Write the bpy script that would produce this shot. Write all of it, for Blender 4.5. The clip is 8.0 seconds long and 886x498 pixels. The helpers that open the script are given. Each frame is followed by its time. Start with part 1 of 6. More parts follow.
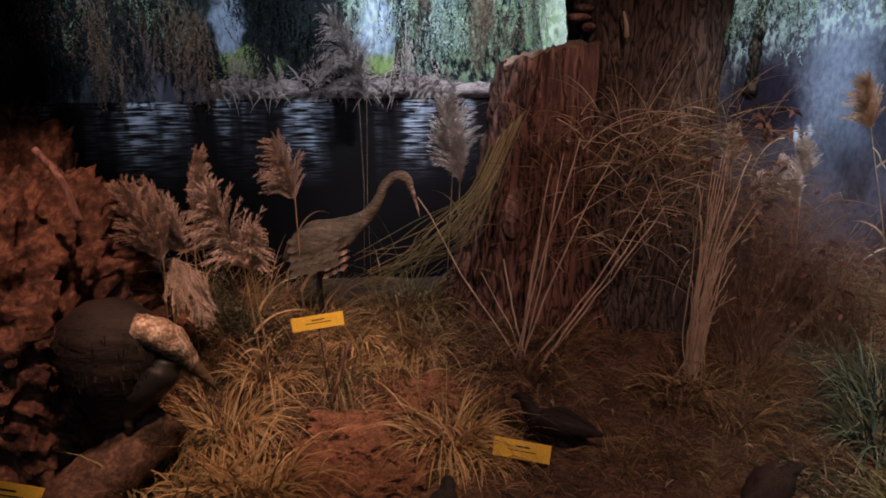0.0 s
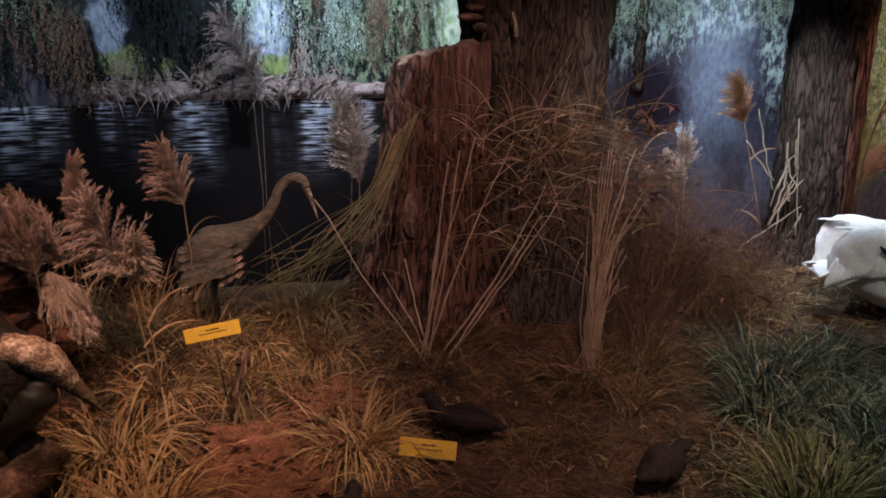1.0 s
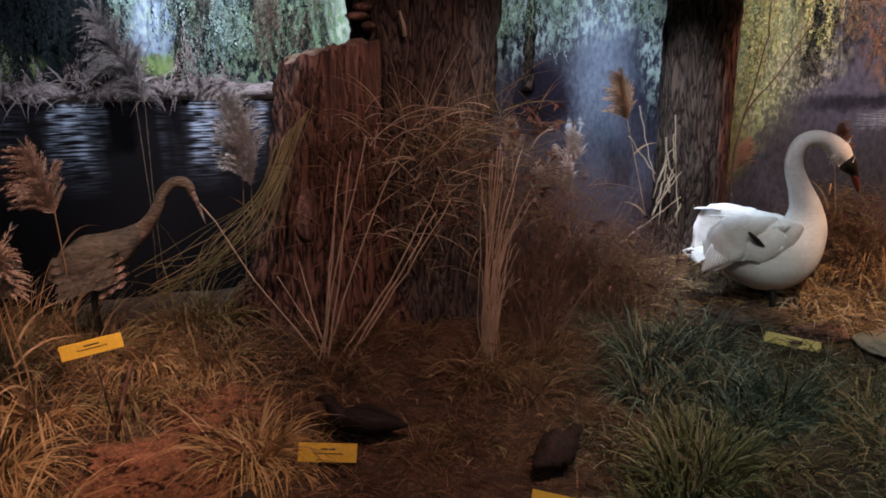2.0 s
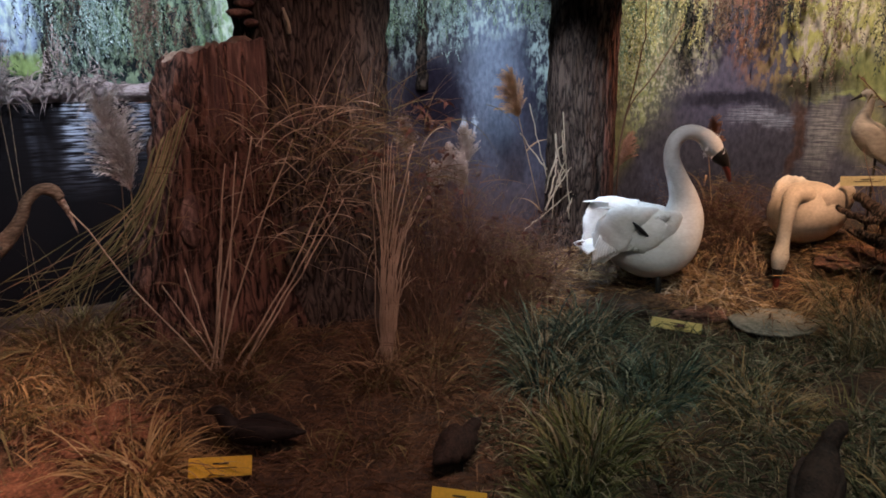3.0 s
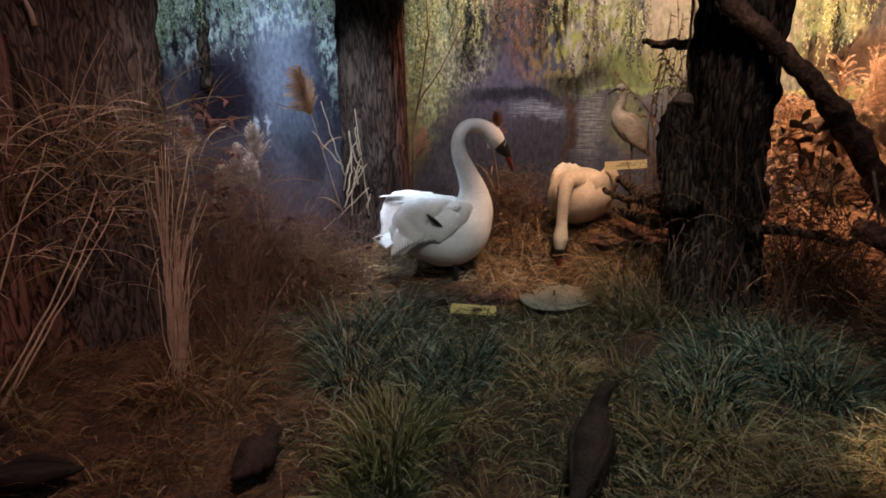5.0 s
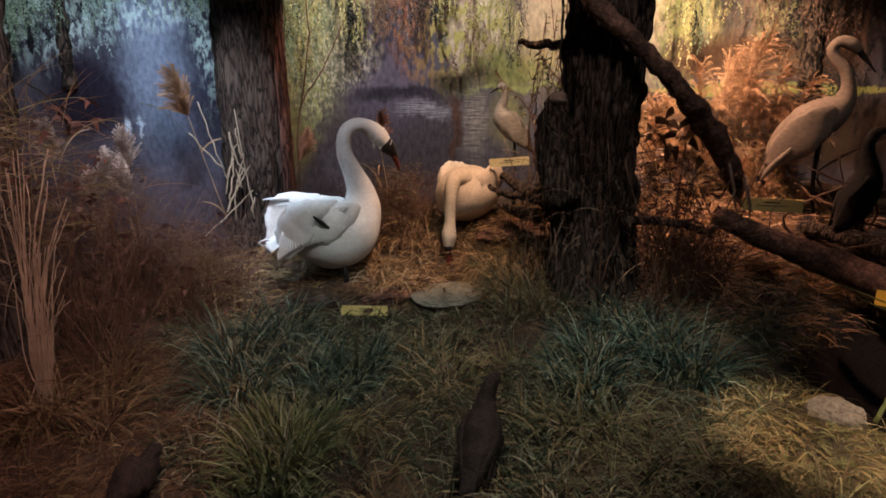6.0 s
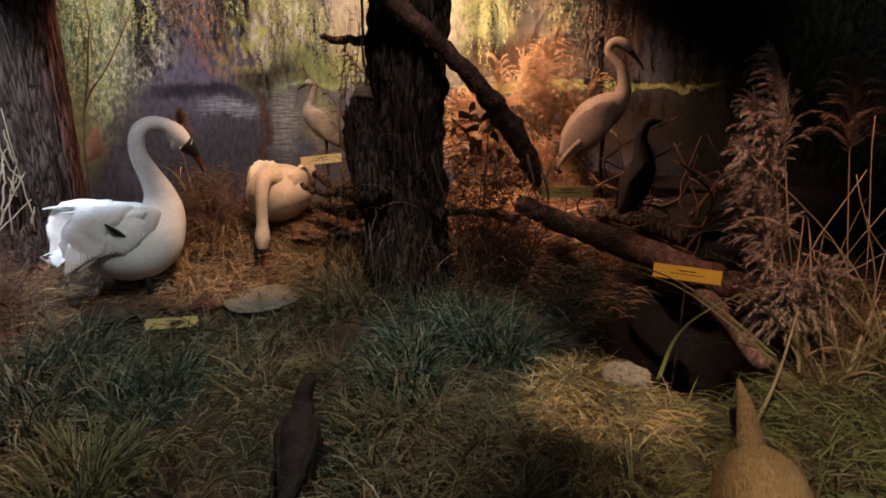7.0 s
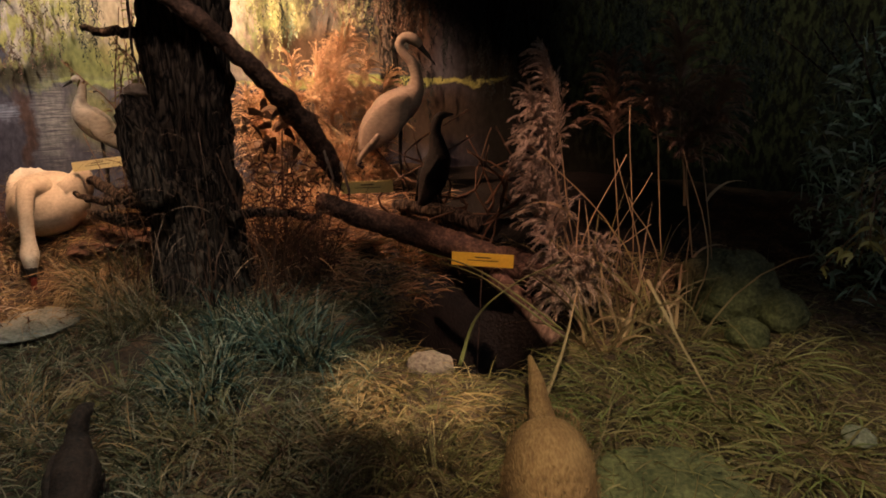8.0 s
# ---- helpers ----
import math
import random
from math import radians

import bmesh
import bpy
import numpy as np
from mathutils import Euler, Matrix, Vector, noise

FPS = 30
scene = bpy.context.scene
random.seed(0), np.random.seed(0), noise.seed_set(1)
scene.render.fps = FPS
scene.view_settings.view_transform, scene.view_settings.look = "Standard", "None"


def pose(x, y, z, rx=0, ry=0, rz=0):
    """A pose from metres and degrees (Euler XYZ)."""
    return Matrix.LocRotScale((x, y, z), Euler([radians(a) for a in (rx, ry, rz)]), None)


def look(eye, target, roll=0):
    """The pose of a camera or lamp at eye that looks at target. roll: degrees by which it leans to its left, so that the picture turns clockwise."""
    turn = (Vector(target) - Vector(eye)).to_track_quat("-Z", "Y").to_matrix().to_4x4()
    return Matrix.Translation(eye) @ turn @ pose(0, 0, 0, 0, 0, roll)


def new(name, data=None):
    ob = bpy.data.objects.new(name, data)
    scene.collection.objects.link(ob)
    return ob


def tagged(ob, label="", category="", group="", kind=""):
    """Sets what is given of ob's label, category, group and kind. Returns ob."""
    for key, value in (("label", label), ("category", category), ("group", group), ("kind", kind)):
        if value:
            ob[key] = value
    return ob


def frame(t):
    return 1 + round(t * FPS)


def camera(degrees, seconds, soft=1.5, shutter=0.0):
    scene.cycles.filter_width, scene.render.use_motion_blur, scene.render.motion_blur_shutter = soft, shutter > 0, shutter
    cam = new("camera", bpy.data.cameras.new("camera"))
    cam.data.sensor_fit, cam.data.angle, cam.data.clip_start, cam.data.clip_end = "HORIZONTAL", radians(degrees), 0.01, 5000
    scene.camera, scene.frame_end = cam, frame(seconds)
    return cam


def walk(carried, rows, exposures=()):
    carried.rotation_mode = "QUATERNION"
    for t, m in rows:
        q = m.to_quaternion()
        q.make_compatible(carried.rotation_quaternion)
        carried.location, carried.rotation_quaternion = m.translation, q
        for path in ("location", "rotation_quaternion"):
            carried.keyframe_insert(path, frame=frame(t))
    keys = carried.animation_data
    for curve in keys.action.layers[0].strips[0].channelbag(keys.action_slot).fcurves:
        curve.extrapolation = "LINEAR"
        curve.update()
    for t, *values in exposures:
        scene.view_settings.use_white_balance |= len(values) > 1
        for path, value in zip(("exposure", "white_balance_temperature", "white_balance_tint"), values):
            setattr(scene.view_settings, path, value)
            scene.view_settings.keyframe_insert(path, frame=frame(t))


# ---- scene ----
cam = camera(67.5, 8.0, 1.8)
METRES, EYE, TILT, LEAN, TURN = 0.60, 1.57, -14.0, 0.0, 0.0
ROWS = [
    (0.0, 0.0, 0.0, 0.0, 0.0, 0.0, -0.0),
    (0.5, 0.0637, 0.0065, -0.0051, -3.79, 0.01, 1.14),
    (1.0, 0.0987, 0.0184, -0.0174, -7.55, 0.01, 2.27),
    (1.5, 0.1529, 0.004, -0.025, -11.41, -0.17, 3.38),
    (3.0, 0.3364, -0.0089, -0.066, -23.17, -1.05, 6.61),
    (3.5, 0.3837, -0.0221, -0.0817, -27.26, -1.54, 7.65),
    (4.0, 0.4365, -0.0395, -0.1045, -31.33, -2.08, 8.57),
    (4.5, 0.4841, -0.0647, -0.118, -35.37, -2.72, 9.53),
    (6.0, 0.5978, -0.1418, -0.1387, -47.92, -5.19, 11.96),
    (6.5, 0.6458, -0.1862, -0.1761, -55.24, -6.76, 12.89),
    (7.0, 0.6914, -0.2237, -0.2006, -63.21, -8.62, 13.77),
    (7.5, 0.743, -0.2972, -0.2244, -71.2, -10.74, 14.57),
    (8.0, 0.812, -0.3774, -0.2572, -79.25, -12.94, 15.05),
]
walk(cam, [(t, pose(0, 0, EYE, TILT, LEAN, TURN) @ pose(METRES * x, METRES * y, METRES * z, 90 + pitch, roll, yaw)) for t, x, y, z, yaw, pitch, roll in ROWS], [(0.0, 2.05, 5800, 13), (2.5, 1.98, 5700, 14), (5.0, 1.99, 5620, 14), (6.8, 2.04, 5680, 14), (8.0, 2.16, 6200, 14)])

# ---- light ----
world = bpy.data.worlds.new("dim_hall")
world.use_nodes = True
world.node_tree.nodes["Background"].inputs[0].default_value = (0.5, 0.55, 0.65, 1)
world.node_tree.nodes["Background"].inputs[1].default_value = 0.02
scene.world = world


def polar(az, r, z):
    a = radians(az)
    return Vector((r * math.sin(a), r * math.cos(a), z))


def spot(name, eye, target, watts, colour, size, blend=0.6, radius=0.06):
    data = bpy.data.lights.new(name, "SPOT")
    data.energy, data.color, data.spot_size, data.spot_blend, data.shadow_soft_size = watts, colour, radians(size), blend, radius
    ob = new(name, data)
    ob.matrix_world = look(eye, target)
    return ob


# ceiling spots over the scene
spot("spot_amber", (-0.7, 1.4, 2.85), (-1.15, 2.75, 0.7), 50, (1.0, 0.48, 0.30), 46)
spot("spot_straw", (0.0, 1.1, 2.85), (-0.6, 2.4, 0.1), 37, (1.0, 0.61, 0.34), 38)
spot("spot_heron", (0.0, 2.0, 2.85), (-0.6, 3.3, 0.8), 17, (1.0, 0.90, 0.82), 52)
spot("spot_pale_plumes", (0.1, 2.9, 2.85), (0.0, 3.9, 1.4), 28, (0.92, 0.96, 1.0), 44)
spot("spot_rust", (0.8, 0.9, 2.85), (0.85, 3.05, 0.68), 44, (1.0, 0.57, 0.44), 64)
spot("spot_thicket", (1.8, 2.0, 2.85), (2.0, 3.7, 1.1), 28, (1.0, 0.86, 0.80), 54)
spot("spot_dry_grass", (1.8, 2.9, 2.85), (2.65, 3.8, 0.9), 50, (0.92, 0.95, 1.0), 44)
spot("spot_swan", (1.95, 3.4, 2.85), (2.72, 3.20, 0.55), 34, (0.62, 0.86, 1.0), 24)
spot("spot_swan_neck", (2.05, 2.15, 2.85), (3.02, 2.95, 0.85), 15, (1.0, 0.90, 0.82), 24)
spot("spot_trunk_flank", (4.0, 3.0, 2.85), (3.12, 3.85, 1.2), 22, (1.0, 0.48, 0.28), 32)
spot("spot_nest", (3.3, 1.9, 2.85), (3.75, 2.75, 0.45), 64, (1.0, 0.55, 0.29), 42)
spot("spot_green", (1.9, 0.7, 2.85), (2.4, 1.8, 0.1), 33, (1.0, 0.95, 0.76), 60)
spot("spot_teal", (1.8, 1.4, 2.85), (2.4, 2.35, 0.2), 9, (0.74, 0.96, 0.96), 34)
spot("spot_teal_east", (2.1, 0.5, 2.85), (3.0, 1.02, 0.3), 9, (0.84, 1.0, 0.90), 26)
spot("spot_dead_tree", (2.6, 0.9, 2.85), (3.5, 1.5, 0.8), 9, (1.0, 0.78, 0.62), 52)
spot("spot_reeds", (3.9, 1.75, 2.85), (4.75, 1.25, 1.2), 120, (1.0, 0.56, 0.32), 62)
spot("spot_rust_stems", (4.45, 1.95, 2.85), (4.05, 1.20, 0.65), 36, (1.0, 0.50, 0.27), 34)
spot("spot_crane", (3.4, 0.45, 2.85), (4.6, 0.85, 1.2), 4, (1.0, 0.74, 0.50), 30)
spot("spot_straw_heap", (1.9, 0.1, 2.85), (2.80, 0.32, 0.3), 96, (1.0, 0.80, 0.48), 17)
spot("spot_moss", (1.5, -0.4, 2.85), (2.45, -0.72, 0.2), 50, (1.0, 0.90, 0.50), 46)
spot("spot_plumes", (2.4, -0.5, 2.85), (3.55, -0.24, 0.82), 50, (1.0, 0.56, 0.36), 31)
# washes on the painted wall
spot("wash_cool_west", (-1.6, 3.2, 2.85), (-1.5, 5.2, 2.1), 28, (0.84, 0.92, 1.0), 80)
spot("wash_cool", (0.0, 3.9, 2.85), (0.0, 5.4, 2.0), 56, (0.84, 0.92, 1.0), 86)
spot("wash_blue", (1.9, 3.5, 2.85), (2.62, 4.55, 1.95), 20, (0.74, 0.86, 1.0), 33)
spot("wash_pale", (1.7, 3.9, 2.85), (2.45, 4.8, 2.2), 22, (0.92, 0.96, 1.0), 74)
spot("wash_gold", (3.3, 2.8, 2.85), (4.1, 3.5, 1.95), 42, (1.0, 0.84, 0.66), 90)
spot("wash_gold_east", (4.0, 1.7, 2.85), (5.0, 2.0, 1.95), 68, (1.0, 0.76, 0.46), 88)
spot("wash_dim_east", (3.4, -0.9, 2.85), (4.9, -1.3, 2.4), 15, (0.90, 0.84, 0.52), 76)
# unseen soft fill lamps behind the camera, added to lift the dark front
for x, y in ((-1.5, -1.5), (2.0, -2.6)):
    fill_lamp = bpy.data.lights.new("unseen_fill_light", "AREA")
    fill_lamp.energy, fill_lamp.size, fill_lamp.color = 2.2, 1.2, (0.86, 0.93, 1.0)
    new("unseen_fill_light", fill_lamp).location = (x, y, 2.9)


# ---- materials ----
def nodes_of(name):
    m = bpy.data.materials.new(name)
    m.use_nodes = True
    t = m.node_tree
    return m, t, t.nodes["Principled BSDF"]


def ramp(t, stops):
    r = t.nodes.new("ShaderNodeValToRGB")
    while len(r.color_ramp.elements) < len(stops):
        r.color_ramp.elements.new(0.5)
    for e, (p, c) in zip(r.color_ramp.elements, stops):
        e.position, e.color = p, (*c, 1)
    return r


def surface(name, dark, light, scale=6.0, rough=0.85, bump=0.4, stretch=(1, 1, 1), fine=60.0, third=None):
    """Two scales of noise in colour and relief."""
    m, t, b = nodes_of(name)
    co = t.nodes.new("ShaderNodeTexCoord")
    mp = t.nodes.new("ShaderNodeMapping")
    mp.inputs["Scale"].default_value = stretch
    t.links.new(co.outputs["Object"], mp.inputs["Vector"])
    n1, n2 = t.nodes.new("ShaderNodeTexNoise"), t.nodes.new("ShaderNodeTexNoise")
    n1.inputs["Scale"].default_value, n1.inputs["Detail"].default_value = scale, 6
    n2.inputs["Scale"].default_value, n2.inputs["Detail"].default_value = fine, 4
    for n in (n1, n2):
        t.links.new(mp.outputs[0], n.inputs["Vector"])
    mix = t.nodes.new("ShaderNodeMath")
    mix.operation = "MULTIPLY_ADD"
    mix.inputs[1].default_value = 0.5
    half = t.nodes.new("ShaderNodeMath")
    half.operation = "MULTIPLY"
    half.inputs[1].default_value = 0.5
    t.links.new(n1.outputs[0], half.inputs[0])
    t.links.new(n2.outputs[0], mix.inputs[0])
    t.links.new(half.outputs[0], mix.inputs[2])
    stops = [(0.34, dark), (0.64, light)] if third is None else [(0.34, dark), (0.5, third), (0.64, light)]
    r = ramp(t, stops)
    t.links.new(mix.outputs[0], r.inputs[0])
    t.links.new(r.outputs[0], b.inputs["Base Color"])
    b.inputs["Roughness"].default_value = rough
    b.inputs["Specular IOR Level"].default_value = 0.3
    bp = t.nodes.new("ShaderNodeBump")
    bp.inputs["Strength"].default_value, bp.inputs["Distance"].default_value = bump, 0.02
    t.links.new(mix.outputs[0], bp.inputs["Height"])
    t.links.new(bp.outputs[0], b.inputs["Normal"])
    return m


def leafy(name, colours, rough=0.6, through_light=0.15):
    """Leaves and blades: each its own tint."""
    m, t, b = nodes_of(name)
    g = t.nodes.new("ShaderNodeNewGeometry")
    k = len(colours) - 1
    r = ramp(t, [(i / k, c) for i, c in enumerate(colours)])
    t.links.new(g.outputs["Random Per Island"], r.inputs[0])
    n = t.nodes.new("ShaderNodeTexNoise")
    n.inputs["Scale"].default_value = 9.0
    co = t.nodes.new("ShaderNodeTexCoord")
    t.links.new(co.outputs["Object"], n.inputs["Vector"])
    mx = t.nodes.new("ShaderNodeMix")
    mx.data_type, mx.blend_type = "RGBA", "MULTIPLY"
    mx.inputs["Factor"].default_value = 0.6
    t.links.new(r.outputs[0], mx.inputs["A"])
    nr = ramp(t, [(0.3, (0.45, 0.42, 0.4)), (0.7, (1, 1, 1))])
    t.links.new(n.outputs[0], nr.inputs[0])
    t.links.new(nr.outputs[0], mx.inputs["B"])
    t.links.new(mx.outputs["Result"], b.inputs["Base Color"])
    b.inputs["Roughness"].default_value = rough
    b.inputs["Specular IOR Level"].default_value = 0.25
    return m


def plain(name, colour, rough=0.6):
    return surface(name, [c * 0.8 for c in colour], colour, 8, rough, 0.08, fine=90)


SOIL = surface("litter_soil", (0.02, 0.013, 0.009), (0.15, 0.085, 0.045), 7, 0.95, 1.0, fine=55, third=(0.06, 0.036, 0.021))
CLAY = surface("red_clay", (0.02, 0.011, 0.008), (0.24, 0.12, 0.075), 9, 0.95, 1.0, fine=34, third=(0.085, 0.042, 0.027))
PEAT = surface("red_peat", (0.06, 0.026, 0.014), (0.29, 0.135, 0.075), 16, 0.95, 1.0, fine=70, third=(0.17, 0.072, 0.038))
def bark(name, crack, mid, ridge, scale=24.0):
    """Long cracked plates: dark furrows, paler ridges."""
    m, t, b = nodes_of(name)
    co = t.nodes.new("ShaderNodeTexCoord")
    mp = t.nodes.new("ShaderNodeMapping")
    mp.inputs["Scale"].default_value = (1, 1, 0.20)
    t.links.new(co.outputs["Object"], mp.inputs["Vector"])
    warp = t.nodes.new("ShaderNodeTexNoise")
    warp.inputs["Scale"].default_value, warp.inputs["Detail"].default_value = 6, 5
    t.links.new(mp.outputs[0], warp.inputs["Vector"])
    add = t.nodes.new("ShaderNodeVectorMath")
    add.operation = "MULTIPLY_ADD"
    add.inputs[1].default_value = (0.30, 0.30, 0.30)
    t.links.new(warp.outputs["Color"], add.inputs[0])
    t.links.new(mp.outputs[0], add.inputs[2])
    v = t.nodes.new("ShaderNodeTexVoronoi")
    v.feature = "DISTANCE_TO_EDGE"
    v.inputs["Scale"].default_value = scale
    t.links.new(add.outputs[0], v.inputs["Vector"])
    fine = t.nodes.new("ShaderNodeTexNoise")
    fine.inputs["Scale"].default_value, fine.inputs["Detail"].default_value = 60, 8
    t.links.new(mp.outputs[0], fine.inputs["Vector"])
    h = t.nodes.new("ShaderNodeMath")
    h.operation = "MULTIPLY_ADD"
    h.inputs[1].default_value = 1.25
    part_fine = t.nodes.new("ShaderNodeMath")
    part_fine.operation = "MULTIPLY"
    part_fine.inputs[1].default_value = 0.55
    t.links.new(fine.outputs[0], part_fine.inputs[0])
    t.links.new(v.outputs["Distance"], h.inputs[0])
    t.links.new(part_fine.outputs[0], h.inputs[2])
    r = ramp(t, [(0.24, crack), (0.34, mid), (0.52, ridge)])
    t.links.new(h.outputs[0], r.inputs[0])
    big = t.nodes.new("ShaderNodeTexNoise")
    big.inputs["Scale"].default_value, big.inputs["Detail"].default_value = 3.2, 4
    t.links.new(co.outputs["Object"], big.inputs["Vector"])
    tone = ramp(t, [(0.3, (0.5, 0.46, 0.42)), (0.7, (1, 1, 1))])
    t.links.new(big.outputs[0], tone.inputs[0])
    mx = t.nodes.new("ShaderNodeMix")
    mx.data_type, mx.blend_type = "RGBA", "MULTIPLY"
    mx.inputs["Factor"].default_value = 1.0
    t.links.new(r.outputs[0], mx.inputs["A"])
    t.links.new(tone.outputs[0], mx.inputs["B"])
    t.links.new(mx.outputs["Result"], b.inputs["Base Color"])
    b.inputs["Roughness"].default_value = 0.9
    b.inputs["Specular IOR Level"].default_value = 0.2
    bp = t.nodes.new("ShaderNodeBump")
    bp.inputs["Strength"].default_value, bp.inputs["Distance"].default_value = 1.0, 0.035
    t.links.new(h.outputs[0], bp.inputs["Height"])
    t.links.new(bp.outputs[0], b.inputs["Normal"])
    return m


BARK = bark("grey_brown_bark", (0.012, 0.009, 0.008), (0.058, 0.042, 0.034), (0.145, 0.112, 0.09))
BARK_RED = bark("red_brown_bark", (0.014, 0.008, 0.007), (0.085, 0.042, 0.031), (0.23, 0.12, 0.085), 18)
BARK_DARK = bark("dark_bark", (0.006, 0.005, 0.004), (0.035, 0.025, 0.02), (0.13, 0.095, 0.07))
WOOD = surface("weathered_wood", (0.035, 0.018, 0.014), (0.34, 0.21, 0.16), 9, 0.85, 1.0, (1, 1, 0.16), 50, third=(0.12, 0.065, 0.050))
CUT = surface("cut_wood", (0.12, 0.08, 0.055), (0.30, 0.22, 0.16), 14, 0.85, 0.5, fine=70)
LOG = surface("log_wood", (0.03, 0.017, 0.012), (0.19, 0.105, 0.07), 16, 0.8, 0.8, fine=60, third=(0.085, 0.046, 0.031))
OLIVE = leafy("olive_leaf", [(0.10, 0.10, 0.03), (0.24, 0.23, 0.08), (0.16, 0.14, 0.06), (0.34, 0.30, 0.14)])
STONE = surface("pale_stone", (0.09, 0.085, 0.062), (0.27, 0.25, 0.19), 9, 0.9, 0.6, fine=70)
ROCK = surface("pinkish_rock", (0.09, 0.055, 0.045), (0.30, 0.21, 0.175), 7, 0.9, 1.0, fine=60, third=(0.20, 0.15, 0.125))
# near-black soil: shade of hollow and rear rise put into its colour
SOIL_SHADED = surface("shaded_soil", (0.004, 0.003, 0.003), (0.018, 0.013, 0.010), 10, 0.6, 0.8, fine=60)
MOSS = surface("mossy_boulder", (0.03, 0.035, 0.015), (0.17, 0.16, 0.075), 8, 0.95, 1.0, fine=60, third=(0.09, 0.085, 0.04))
STRAW = leafy("dry_straw", [(0.24, 0.13, 0.05), (0.40, 0.27, 0.12), (0.33, 0.20, 0.09), (0.55, 0.42, 0.22)])
LITTER = leafy("brown_litter", [(0.08, 0.045, 0.025), (0.20, 0.11, 0.055), (0.13, 0.075, 0.04), (0.32, 0.20, 0.11)])
SEDGE = leafy("olive_sedge", [(0.12, 0.10, 0.04), (0.26, 0.22, 0.09), (0.18, 0.12, 0.06), (0.34, 0.26, 0.13)])
GREEN = leafy("green_grass", [(0.03, 0.045, 0.022), (0.09, 0.105, 0.05), (0.17, 0.15, 0.085), (0.46, 0.40, 0.26)])
TEAL = leafy("dark_grass", [(0.012, 0.032, 0.027), (0.035, 0.072, 0.058), (0.075, 0.115, 0.08), (0.30, 0.35, 0.24)])
FRESH = leafy("fresh_grass", [(0.09, 0.11, 0.03), (0.19, 0.20, 0.065), (0.15, 0.15, 0.055), (0.36, 0.33, 0.15)])
STALK = leafy("reed_stalk", [(0.30, 0.20, 0.11), (0.46, 0.34, 0.19), (0.38, 0.25, 0.14), (0.58, 0.46, 0.28)])
PALE_STALK = leafy("pale_reed_stalk", [(0.40, 0.29, 0.19), (0.58, 0.45, 0.31), (0.48, 0.36, 0.25), (0.66, 0.54, 0.40)])
TWIG = leafy("dry_twig", [(0.07, 0.04, 0.025), (0.17, 0.10, 0.06), (0.12, 0.06, 0.035), (0.30, 0.20, 0.13)])
BLEACHED = leafy("bleached_stick", [(0.34, 0.27, 0.18), (0.56, 0.48, 0.34), (0.44, 0.36, 0.25)])
PLUME = leafy("pale_plume", [(0.26, 0.18, 0.13), (0.44, 0.33, 0.25), (0.36, 0.26, 0.20), (0.56, 0.45, 0.36)])
PLUME_WHITE = leafy("whitish_plume", [(0.46, 0.40, 0.34), (0.62, 0.56, 0.50), (0.54, 0.48, 0.42), (0.72, 0.66, 0.60)])
# plume colour darkened so that it carries the shade itself
PLUME_SHADED = leafy("shaded_plume", [(0.16, 0.09, 0.055), (0.28, 0.17, 0.11), (0.22, 0.13, 0.085)])
PLUME_GREY = leafy("greyish_plume", [(0.13, 0.10, 0.09), (0.24, 0.19, 0.17), (0.18, 0.14, 0.12), (0.34, 0.28, 0.25)])
PLUME_RED = leafy("russet_plume", [(0.26, 0.11, 0.06), (0.42, 0.20, 0.11), (0.34, 0.16, 0.09), (0.48, 0.27, 0.17)])
PLUME_GOLD = leafy("golden_plume", [(0.40, 0.22, 0.11), (0.62, 0.38, 0.20), (0.50, 0.29, 0.14), (0.76, 0.52, 0.32)])
BROWN_LEAF = leafy("withered_leaf", [(0.05, 0.022, 0.015), (0.14, 0.06, 0.04), (0.09, 0.05, 0.035)])
WILLOW = leafy("willow_leaf", [(0.10, 0.16, 0.09), (0.24, 0.32, 0.20), (0.16, 0.22, 0.12), (0.42, 0.50, 0.38)])
WILLOW_COOL = leafy("silver_willow_leaf", [(0.14, 0.20, 0.17), (0.34, 0.44, 0.38), (0.22, 0.30, 0.25), (0.62, 0.70, 0.64)])
WILLOW_GOLD = leafy("yellow_willow_leaf", [(0.20, 0.20, 0.06), (0.46, 0.44, 0.16), (0.32, 0.28, 0.10), (0.66, 0.62, 0.34)])
WILLOW_BROWN = leafy("brown_willow_leaf", [(0.06, 0.04, 0.025), (0.17, 0.10, 0.06), (0.11, 0.07, 0.05), (0.26, 0.15, 0.09)])
BANK_TWIG = leafy("pale_bank_twig", [(0.24, 0.17, 0.15), (0.46, 0.36, 0.32), (0.34, 0.25, 0.22)])
# near-black copy of the willow leaf, foliage shade put into its colour
WILLOW_SHADED = leafy("shaded_willow_leaf", [(0.005, 0.008, 0.010), (0.016, 0.022, 0.020), (0.009, 0.013, 0.014)], 0.8, 0.03)
FEATHER_WHITE = surface("white_feathers", (0.66, 0.64, 0.60), (0.84, 0.83, 0.80), 14, 0.8, 0.14, (0.5, 1, 1), 80)
FEATHER_CREAM = surface("cream_feathers", (0.46, 0.40, 0.30), (0.68, 0.60, 0.48), 10, 0.85, 0.14, (0.5, 1, 1), 70)
FEATHER_BROWN = surface("brown_feathers", (0.05, 0.03, 0.018), (0.24, 0.16, 0.09), 16, 0.85, 0.5, (0.4, 1, 1), 90, third=(0.12, 0.08, 0.045))
FEATHER_BLACK = surface("black_feathers", (0.004, 0.003, 0.003), (0.026, 0.018, 0.014), 16, 0.75, 0.4, (0.4, 1, 1), 90)
